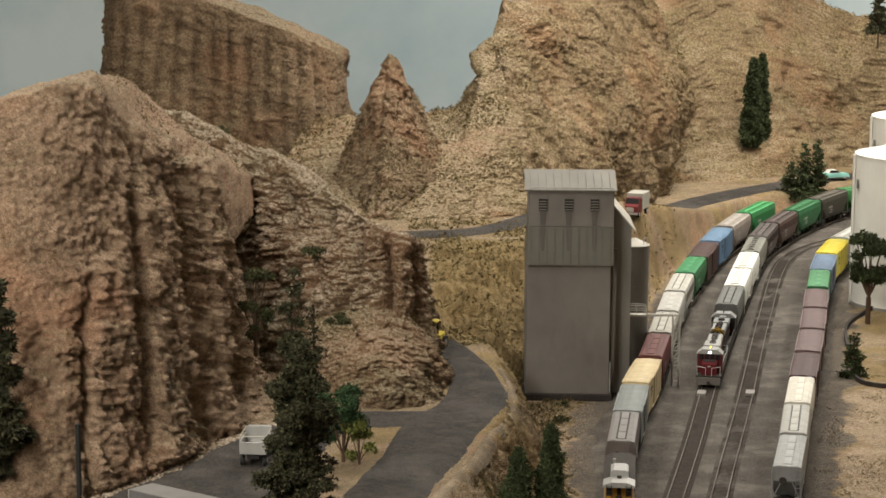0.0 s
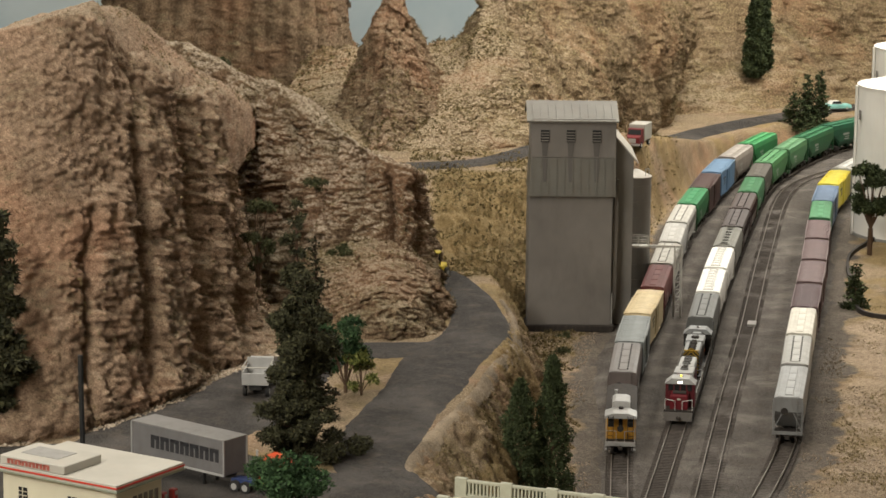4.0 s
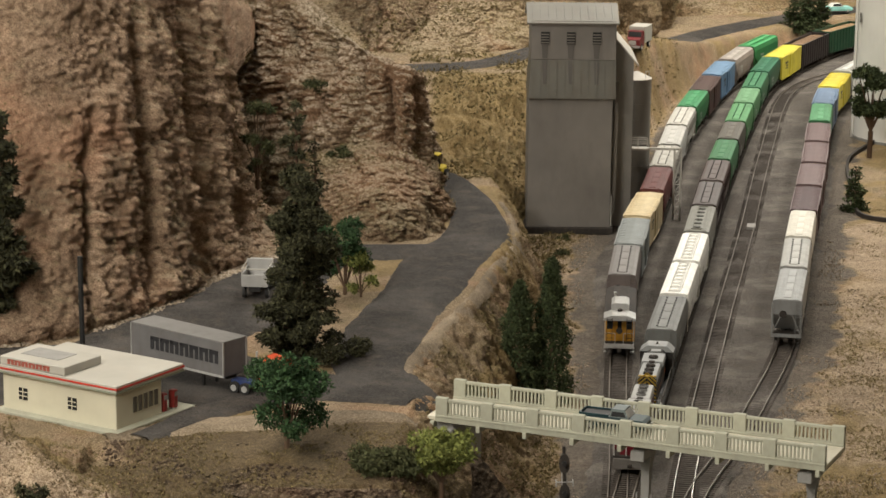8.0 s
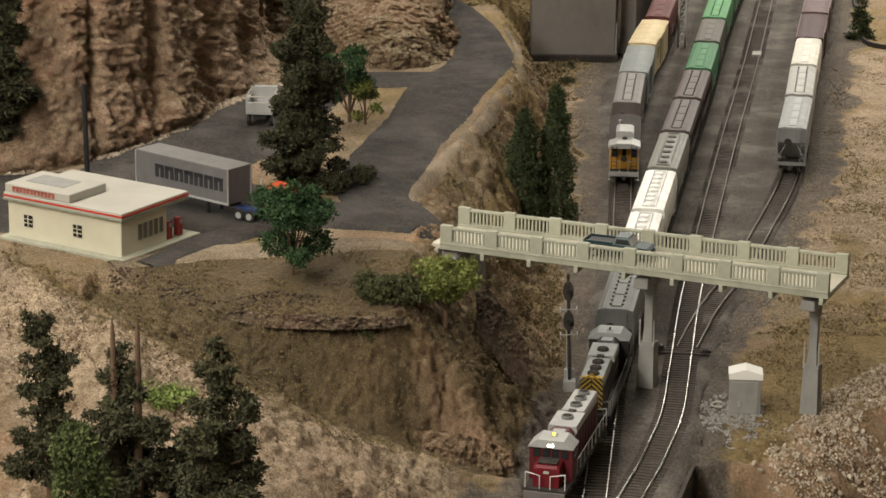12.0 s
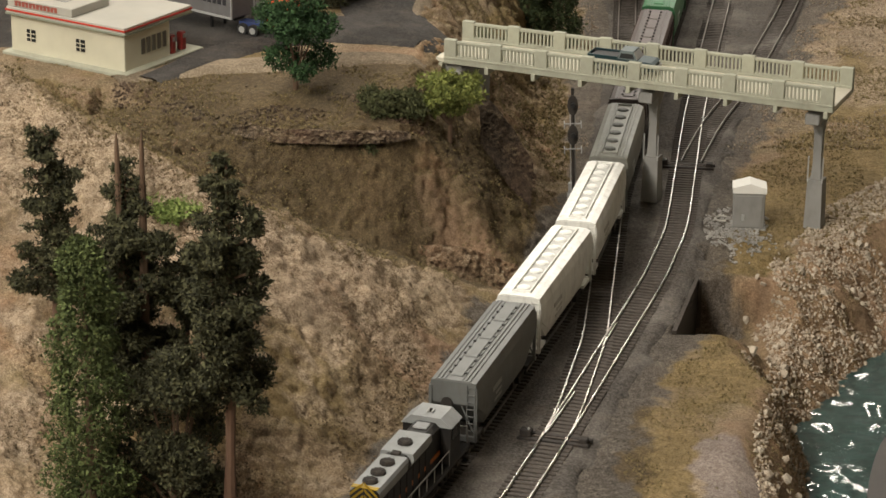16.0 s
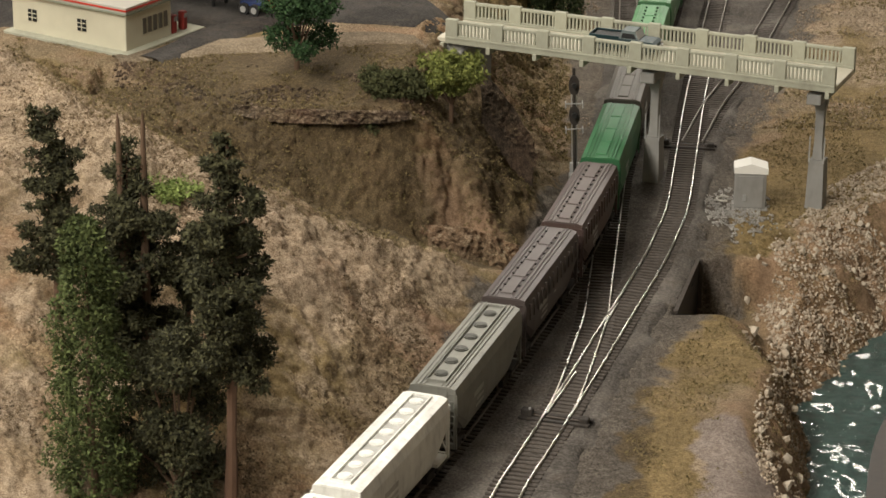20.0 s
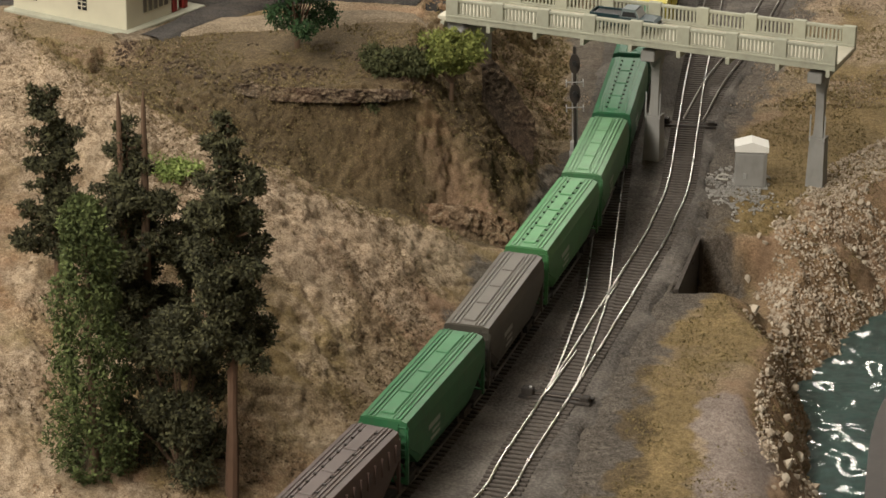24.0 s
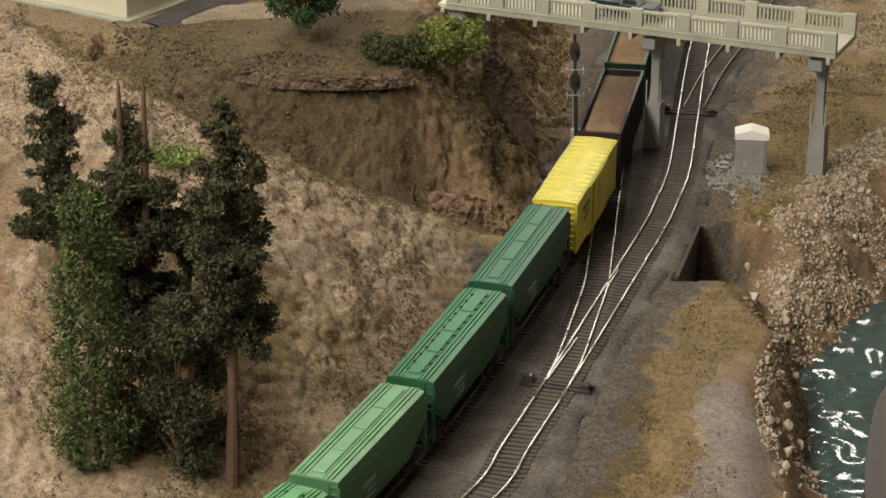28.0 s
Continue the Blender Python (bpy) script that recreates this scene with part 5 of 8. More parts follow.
        part("rear_handrail", bars(((sx * 0.0150, -0.0735, 0.0158), (sx * 0.0150, -0.0735, 0.028), 0.0004), ((sx * 0.0150, -0.0735, 0.028), (sx * 0.004, -0.0742, 0.026), 0.0004), ((sx * 0.004, -0.0742, 0.0158), (sx * 0.004, -0.0742, 0.026), 0.0004), seg=6), hp, g)
        for k in range(3):
            part("step", boxes((sx * 0.0145 - 0.002, sx * 0.0145 + 0.002, 0.068, 0.0725, 0.004 + k * 0.004, 0.0046 + k * 0.004), bevel=0.0001), M["under"], g)
    for y in (-0.0748, 0.0748):
        part("pilot", boxes((-0.0155, 0.0155, y - 0.0008, y + 0.0008, 0.0035, 0.0135), bevel=0.0003), paint((0.15, 0.14, 0.13), 0.3) if not stripes else M["under"], g)
    if stripes:
        y = -0.0684
        for k in range(6):
            for sx in (-1, 1):
                bm = bmesh.new()
                z0 = 0.020 + k * 0.0042
                v = [bm.verts.new(p) for p in ((sx * 0.0003, y, z0 + 0.006), (sx * 0.0091, y, z0 - 0.0022), (sx * 0.0091, y, z0 - 0.0002), (sx * 0.0003, y, z0 + 0.008))]
                bm.faces.new(v)
                bmesh.ops.solidify(bm, geom=bm.faces[:], thickness=0.0003)
                part("warning_stripe", bm, warn, g, "yellow safety stripe")
        part("side_stripe", boxes((-0.00955, -0.0093, -0.062, 0.037, 0.023, 0.026), (0.0093, 0.00955, -0.062, 0.037, 0.023, 0.026)), paint((0.42, 0.12, 0.02), 0.2), g)
        for k in range(2):
            part("roof_stripe", boxes((-0.0085, 0.0085, -0.0675 + k * 0.0022, -0.0664 + k * 0.0022, 0.0443, 0.0450)), warn, g)
    for y in (-0.047, 0.047):
        truck(root, y, True)
    for y in (-0.073, 0.073):
        coupler(root, y)
    return root


def caboose(label):
    root = tagged(new("caboose"), label, "caboose", "freight cars")
    y = paint((0.46, 0.23, 0.022), 0.25)
    r = M["silver"]
    part("body", loft([[(0.0162, k, 0.0115), (0.0162, k, 0.040), (0, k, 0.0435), (-0.0162, k, 0.040), (-0.0162, k, 0.0115)] for k in (-0.05, 0.056)]), y, root)
    part("roof", loft([[(0.0172, k, 0.0395), (0.0168, k, 0.0412), (0.008, k, 0.0442), (-0.008, k, 0.0442), (-0.0168, k, 0.0412), (-0.0172, k, 0.0395)] for k in (0.046, 0.0735)]), r, root, "silver painted roof")
    part("rear_roof", loft([[(0.0170, k, 0.0395), (0.0166, k, 0.0410), (0.008, k, 0.0438), (-0.008, k, 0.0438), (-0.0166, k, 0.0410), (-0.0170, k, 0.0395)] for k in (-0.066, 0.046)]), M["under"], root, "soot-black roof")
    part("cupola", loft([[(0.0098, k, 0.043), (0.0094, k, 0.0495), (0.006, k, 0.0512), (-0.006, k, 0.0512), (-0.0094, k, 0.0495), (-0.0098, k, 0.043)] for k in (0.014, 0.046)]), r, root, "low silver cupola")
    part("smoke_stack", bars(((0.006, 0.0, 0.043), (0.006, 0.0, 0.0515), 0.0014), ((0.006, 0.0, 0.0515), (0.006, 0.0, 0.0525), 0.002), seg=10), r, root)
    part("end_door", boxes((-0.004, 0.004, 0.0558, 0.0566, 0.0125, 0.036), bevel=0.0003), y, root)
    for x in (-0.0102, 0.0102):
        part("end_window", boxes((x - 0.0030, x + 0.0030, 0.0558, 0.0566, 0.0255, 0.0345), bevel=0.0003), M["darkglass"], root)
    part("door_window", boxes((-0.0022, 0.0022, 0.0564, 0.0570, 0.0265, 0.0345)), M["darkglass"], root)
    part("platform", boxes((-0.0162, 0.0162, 0.056, 0.0735, 0.0100, 0.0122), bevel=0.0003), M["under"], root)
    part("platform", boxes((-0.0162, 0.0162, -0.066, -0.05, 0.0100, 0.0122), bevel=0.0003), M["under"], root)
    part("roof_hatch", bars(((0.0, 0.052, 0.0440), (0.0, 0.052, 0.0465), 0.0026), seg=12), M["under"], root)
    for sx in (-1, 1):
        part("end_railing", bars(((sx * 0.0152, 0.0725, 0.0122), (sx * 0.0152, 0.0725, 0.041), 0.0005), ((sx * 0.0152, 0.0725, 0.025), (sx * 0.0045, 0.0735, 0.025), 0.0004), ((sx * 0.0045, 0.0735, 0.0122), (sx * 0.0045, 0.0735, 0.025), 0.0004), seg=6), M["silver"], root)
        part("end_ladder", end_ladder(), M["under"], root).location = (sx * 0.0105, 0.0742, -0.008)
        for k in range(2):
            part("step", boxes((sx * 0.0142 - 0.0022, sx * 0.0142 + 0.0022, 0.063, 0.070, 0.003 + k * 0.004, 0.0037 + k * 0.004)), M["silver"], root)
        for k in (-0.03, 0.035):
            part("side_window", boxes((sx * 0.0162 - 0.0004, sx * 0.0162 + 0.0004, k - 0.003, k + 0.003, 0.026, 0.034)), M["darkglass"], root)
    part("end_beam", boxes((-0.0160, 0.0160, 0.0725, 0.0745, 0.0085, 0.0135), bevel=0.0004), M["silver"], root)
    part("brake_wheel", bars(((0.0, 0.0738, 0.028), (0.0, 0.0746, 0.028), 0.0035), seg=14), M["under"], root)
    part("gutter", boxes((-0.0172, 0.0172, 0.0728, 0.0738, 0.0388, 0.0402)), M["silver"], root)
    part("underframe", boxes((-0.004, 0.004, -0.066, 0.0735, 0.0075, 0.0105)), M["under"], root)
    for k in (-0.042, 0.048):
        truck(root, k)
    for k in (-0.066, 0.073):
        coupler(root, k)
    return root


GREY, LGREY, WHITE, BROWN = (0.20, 0.195, 0.185), (0.36, 0.355, 0.335), (0.66, 0.64, 0.57), (0.085, 0.055, 0.048)
GREEN, LGREEN, DGREEN, TAUPE = (0.035, 0.20, 0.075), (0.10, 0.33, 0.14), (0.018, 0.095, 0.045), (0.135, 0.12, 0.105)
MAROON, BLUE, TAN, YELLOW = (0.12, 0.03, 0.028), (0.11, 0.20, 0.32), (0.56, 0.46, 0.28), (0.58, 0.51, 0.055)

train = [
    diesel((0.085, 0.009, 0.013), (0.34, 0.345, 0.335), (0.125, 0.007, 0.013), (0.6, 0.6, 0.58), "red-nosed diesel locomotive with grey roof and lit headlights", True),
    diesel((0.016, 0.015, 0.014), (0.26, 0.27, 0.27), (0.02, 0.018, 0.016), (0.42, 0.28, 0.03), "black diesel locomotive with yellow safety stripes on its end", False, stripes=True, flip=True),
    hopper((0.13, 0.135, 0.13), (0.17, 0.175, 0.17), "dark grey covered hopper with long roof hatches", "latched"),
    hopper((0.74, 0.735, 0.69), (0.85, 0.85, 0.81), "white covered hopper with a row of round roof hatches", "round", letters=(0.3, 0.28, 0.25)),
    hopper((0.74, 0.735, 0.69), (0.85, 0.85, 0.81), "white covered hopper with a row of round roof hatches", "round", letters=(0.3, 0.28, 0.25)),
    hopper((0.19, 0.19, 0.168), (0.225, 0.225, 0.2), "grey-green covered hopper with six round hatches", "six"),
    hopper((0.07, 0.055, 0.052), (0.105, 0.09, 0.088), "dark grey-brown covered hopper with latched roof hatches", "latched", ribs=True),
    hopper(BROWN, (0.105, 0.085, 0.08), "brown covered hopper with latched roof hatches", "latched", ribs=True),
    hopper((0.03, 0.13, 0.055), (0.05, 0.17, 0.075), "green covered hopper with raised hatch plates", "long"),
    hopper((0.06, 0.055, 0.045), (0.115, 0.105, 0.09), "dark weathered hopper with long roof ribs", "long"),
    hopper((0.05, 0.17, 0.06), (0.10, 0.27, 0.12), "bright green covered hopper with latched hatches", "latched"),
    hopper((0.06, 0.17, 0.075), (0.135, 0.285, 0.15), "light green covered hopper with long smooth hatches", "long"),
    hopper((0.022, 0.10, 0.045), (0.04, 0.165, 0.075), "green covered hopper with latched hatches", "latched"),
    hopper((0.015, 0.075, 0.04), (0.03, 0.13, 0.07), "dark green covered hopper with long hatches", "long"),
    boxcar(YELLOW, (0.56, 0.52, 0.12), "yellow boxcar with ribbed ends and roof"),
    gondola((0.03, 0.024, 0.024), M["bark_load"], "dark brown gondola heaped with brown chips"),
    gondola((0.015, 0.06, 0.03), M["chips"], "dark green gondola heaped with tan wood chips"),
    gondola((0.015, 0.06, 0.03), M["chips"], "dark green gondola heaped with tan wood chips"),
]
# lengths over couplers, front to rear, and the way run since the start
LENGTHS = (0.167, 0.167, 0.160, 0.165, 0.160, 0.161, 0.1595, 0.154, 0.158, 0.149, 0.1665, 0.150, 0.168, 0.171, 0.165, 0.184, 0.175, 0.175)
FRONT = 3.515
RUN = [(0, 0.0), (1, 0.1416), (2, 0.2837), (3, 0.4261), (4, 0.5685), (5, 0.7095), (6, 0.8501), (7, 0.9878), (8, 1.1205), (9, 1.2538), (10, 1.3855), (11, 1.5163), (12, 1.6475),
       (13, 1.7866), (14, 1.9325), (15, 2.0785), (16, 2.2236), (17, 2.3661), (18, 2.4982), (19, 2.6241), (20, 2.7529), (21, 2.8888), (22, 3.0311), (23, 3.1735), (24, 3.3151), (25, 3.4555),
       (26, 3.6007), (27, 3.7487), (28, 3.8945)]

west = [caboose("yellow caboose with silver roof standing on the yard track"),
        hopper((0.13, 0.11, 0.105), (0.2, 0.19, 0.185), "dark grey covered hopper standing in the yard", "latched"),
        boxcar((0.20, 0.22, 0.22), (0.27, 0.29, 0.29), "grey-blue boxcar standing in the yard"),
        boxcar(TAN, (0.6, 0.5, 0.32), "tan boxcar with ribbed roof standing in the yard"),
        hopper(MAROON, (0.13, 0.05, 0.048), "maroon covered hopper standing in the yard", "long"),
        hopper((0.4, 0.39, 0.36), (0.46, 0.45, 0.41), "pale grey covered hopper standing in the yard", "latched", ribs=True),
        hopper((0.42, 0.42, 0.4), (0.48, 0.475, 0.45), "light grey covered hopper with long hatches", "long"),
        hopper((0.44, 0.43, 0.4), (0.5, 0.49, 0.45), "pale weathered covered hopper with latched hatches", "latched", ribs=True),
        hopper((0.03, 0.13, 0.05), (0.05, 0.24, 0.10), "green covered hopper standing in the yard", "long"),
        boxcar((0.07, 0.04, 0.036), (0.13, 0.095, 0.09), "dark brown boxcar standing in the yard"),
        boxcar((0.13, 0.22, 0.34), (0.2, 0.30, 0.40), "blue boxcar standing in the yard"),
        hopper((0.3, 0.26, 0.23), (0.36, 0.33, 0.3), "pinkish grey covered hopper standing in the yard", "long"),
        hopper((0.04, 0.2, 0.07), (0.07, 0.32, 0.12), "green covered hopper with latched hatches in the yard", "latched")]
for i, car in enumerate(west):
    car.matrix_world = stand(WEST, s_at(WEST, 2.787) - CAR * (i + 0.5))
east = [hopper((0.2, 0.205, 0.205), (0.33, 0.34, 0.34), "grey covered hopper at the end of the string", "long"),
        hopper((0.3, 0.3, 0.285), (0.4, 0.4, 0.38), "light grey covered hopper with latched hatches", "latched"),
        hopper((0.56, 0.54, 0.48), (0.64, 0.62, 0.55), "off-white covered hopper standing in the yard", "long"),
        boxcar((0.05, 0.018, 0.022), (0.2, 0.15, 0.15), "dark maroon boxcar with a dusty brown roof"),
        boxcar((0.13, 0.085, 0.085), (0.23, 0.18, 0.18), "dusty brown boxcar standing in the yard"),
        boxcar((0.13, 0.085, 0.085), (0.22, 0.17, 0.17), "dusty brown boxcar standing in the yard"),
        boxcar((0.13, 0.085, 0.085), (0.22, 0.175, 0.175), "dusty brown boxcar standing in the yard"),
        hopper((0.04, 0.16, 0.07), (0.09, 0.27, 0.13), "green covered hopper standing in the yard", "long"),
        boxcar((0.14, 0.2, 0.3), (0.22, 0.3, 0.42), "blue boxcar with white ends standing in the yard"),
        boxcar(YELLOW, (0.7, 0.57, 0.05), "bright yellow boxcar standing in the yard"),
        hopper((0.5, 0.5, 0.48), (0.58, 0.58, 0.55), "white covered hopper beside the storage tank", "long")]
for i, car in enumerate(east):
    car.matrix_world = stand(EAST, s_at(EAST, 2.838) - CAR * (i + 0.5))


# ---- grain elevator ----
def elevator():
    root = tagged(new("grain_elevator"), "tall grey grain elevator with ribbed tin cladding above", "grain elevator")
    x0, x1, y0, y1 = 0.108, 0.2155, 3.43, 3.53
    part("lower_wall", boxes((x0, x1, y0, y1, -0.004, 0.1735), bevel=0.0008), M["siding"], root)
    part("foundation", boxes((x0 - 0.003, x1 + 0.004, y0 - 0.006, y1, -0.006, 0.003), bevel=0.001), M["under"], root)
    part("skirt_cladding", loft([[(x0 - 0.001, y0 - 0.006, 0.1715), (x1 + 0.003, y0 - 0.006, 0.1715), (x1 + 0.003, y1, 0.1715), (x0 - 0.001, y1, 0.1715)], [(x0 + 0.002, y0, 0.2205), (x1 + 0.003, y0, 0.2205), (x1 + 0.003, y1, 0.2205), (x0 + 0.002, y1, 0.2205)]]), M["tin"], root, "sloping ribbed tin skirt")
    part("head_house", boxes((x0 + 0.002, x1 + 0.003, y0 + 0.001, y1, 0.2205, 0.271), bevel=0.0006), M["siding"], root)
    part("roof", loft([[(x, y0 - 0.003, 0.2665), (x, y0 - 0.003, 0.2685), (x, y0 + 0.052, 0.2878), (x, y1 + 0.003, 0.2685), (x, y1 + 0.003, 0.2665), (x, y0 + 0.052, 0.2848)] for x in (x0 - 0.004, x1 + 0.006)]), M["tin"], root, "pitched ribbed tin roof")
    for i in range(11):
        x = x0 + 0.004 + i * 0.0102
        part("roof_rib", loft([[(x - 0.0006, y0 - 0.0032, 0.2685), (x + 0.0006, y0 - 0.0032, 0.2685), (x + 0.0006, y0 - 0.0032, 0.2698), (x - 0.0006, y0 - 0.0032, 0.2698)], [(x - 0.0006, y0 + 0.052, 0.2873), (x + 0.0006, y0 + 0.052, 0.2873), (x + 0.0006, y0 + 0.052, 0.2888), (x - 0.0006, y0 + 0.052, 0.2888)]]), M["tin"], root)
        part("skirt_rib", loft([[(x - 0.0006, y0 - 0.0062, 0.1725), (x + 0.0006, y0 - 0.0062, 0.1725), (x + 0.0006, y0 - 0.0072, 0.1725), (x - 0.0006, y0 - 0.0072, 0.1725)], [(x - 0.0006, y0, 0.2205), (x + 0.0006, y0, 0.2205), (x + 0.0006, y0 - 0.001, 0.2205), (x - 0.0006, y0 - 0.001, 0.2205)]]), M["tin"], root)
    for x in (0.1275, 0.1605, 0.1935):
        vent = part("vent", boxes((x - 0.0055, x + 0.0055, y0 - 0.0006, y0 + 0.001, 0.2410, 0.2565)), M["black"], root)
        for k in range(4):
            part("vent_slat", boxes((x - 0.0052, x + 0.0052, y0 - 0.0016, y0 - 0.0004, 0.2422 + k * 0.0035, 0.2435 + k * 0.0035)), M["siding"], vent)
        part("soot_streak", loft([[(x - 0.0045, y0 + 0.0004, 0.2410), (x + 0.0045, y0 + 0.0004, 0.2410), (x + 0.003, y0 + 0.0004, 0.2225), (x - 0.003, y0 + 0.0004, 0.2225)], [(x - 0.0045, y0 + 0.0008, 0.2410), (x + 0.0045, y0 + 0.0008, 0.2410), (x + 0.003, y0 + 0.0008, 0.2225), (x - 0.003, y0 + 0.0008, 0.2225)]]), M["soot"], root, "dark stain below a vent")
        part("soot_streak", loft([[(x - 0.0035, y0 + e - 0.0003, 0.2203), (x + 0.0035, y0 + e - 0.0003, 0.2203), (x + 0.002, y0 - 0.0043 + e, 0.190), (x - 0.002, y0 - 0.0043 + e, 0.190)] for e in (-0.0004, 0.0)]), M["soot"], root, "dark stain below a vent")
    part("annex", loft([[(0.2185, 3.47, -0.004), (0.244, 3.47, -0.004), (0.244, 3.60, -0.004), (0.2185, 3.60, -0.004)], [(0.2185, 3.47, 0.243), (0.244, 3.47, 0.2145), (0.244, 3.60, 0.2145), (0.2185, 3.60, 0.243)]]), M["silo"], root, "narrow side annex")
    part("annex_roof", loft([[(0.2187, y, 0.2432), (0.2500, y, 0.2083), (0.2500, y, 0.2103), (0.2187, y, 0.2462)] for y in (3.464, 3.604)]), M["whiteroof"], root, "pale sloping lean-to roof")
    part("side_chute", loft([[(0.219, 3.448, 0.19), (0.2245, 3.448, 0.19), (0.2245, 3.456, 0.19), (0.219, 3.456, 0.19)], [(0.2175, 3.44, 0.02), (0.222, 3.44, 0.02), (0.222, 3.448, 0.02), (0.2175, 3.448, 0.02)]]), M["siding"], root)
    part("downspout", bars(((0.2165, 3.427, 0.005), (0.2165, 3.427, 0.045), 0.0008)), M["silver"], root)
    return root


M["soot"] = material("soot_streak", painted((0.12, 0.112, 0.105), 0.4, (0.07, 0.065, 0.06), 60), 0.9)
elevator()


def silo(x, y, r, h, label):
    root = tagged(new("grain_silo"), label, "silo")
    root.location = (x, y, 0)
    part("shell", bars(((0, 0, -0.004), (0, 0, h), r), seg=40), M["silo"], root)
    part("cone_roof", loft([[(math.cos(a) * rr, math.sin(a) * rr, z) for a in [k * math.tau / 40 for k in range(40)]] for rr, z in ((r * 1.04, h), (r * 1.04, h + 0.001), (r * 0.12, h + r * 0.5))]), M["whiteroof"], root, "pale conical roof")
    for k in range(7):
        part("hoop", bars(((0, 0, 0.02 + k * h / 7.5), (0, 0, 0.0212 + k * h / 7.5), r + 0.0006), seg=40), M["silo"], root)
    part("roof_rail", bars(((r * 0.55, -r * 0.7, h), (r * 0.55, -r * 0.7, h + 0.012), 0.0005), ((r * 0.8, -r * 0.4, h), (r * 0.8, -r * 0.4, h + 0.012), 0.0005), ((r * 0.55, -r * 0.7, h + 0.012), (r * 0.8, -r * 0.4, h + 0.012), 0.0005)), M["silver"], root)
    return root


silo(0.262, 3.66, 0.020, 0.161, "round grey steel grain silo behind the elevator")


def gantry():
    """The loading platform across the west track, on two lattice legs."""
    root = tagged(new("loading_gantry"), "light grey lattice loading gantry spanning a yard track", "gantry")
    y = 3.515
    M["gantry"] = paint((0.5, 0.49, 0.45), 0.25)
    for x in (0.2235, 0.3085):
        leg = part("lattice_leg", bars(*[((x + dx, y + dy, -0.004), (x + dx, y + dy, 0.093), 0.0010) for dx in (-0.0045, 0.0045) for dy in (-0.004, 0.004)]), M["gantry"], root)
        for k in range(9):
            part("leg_brace", bars(((x - 0.0045, y - 0.004, 0.004 + k * 0.010), (x + 0.0045, y - 0.004, 0.014 + k * 0.010), 0.0005), ((x - 0.0045, y - 0.004, 0.004 + k * 0.010), (x + 0.0045, y - 0.004, 0.004 + k * 0.010), 0.0005), seg=5), M["gantry"], leg)
    part("walkway", boxes((0.217, 0.268, y - 0.007, y + 0.007, 0.090, 0.0925), bevel=0.0003), M["gantry"], root)
    part("cross_beam", boxes((0.268, 0.312, y - 0.002, y + 0.002, 0.0895, 0.0925)), M["gantry"], root)
    for dy in (-0.0068, 0.0068):
        rows = [((0.217 + i * 0.0128, y + dy, 0.0925), (0.217 + i * 0.0128, y + dy, 0.1045), 0.0005) for i in range(5)]
        rows += [((0.217, y + dy, z), (0.268, y + dy, z), 0.0005) for z in (0.0985, 0.1045)]
        part("railing", bars(*rows, seg=5), M["gantry"], root)
    return root


gantry()


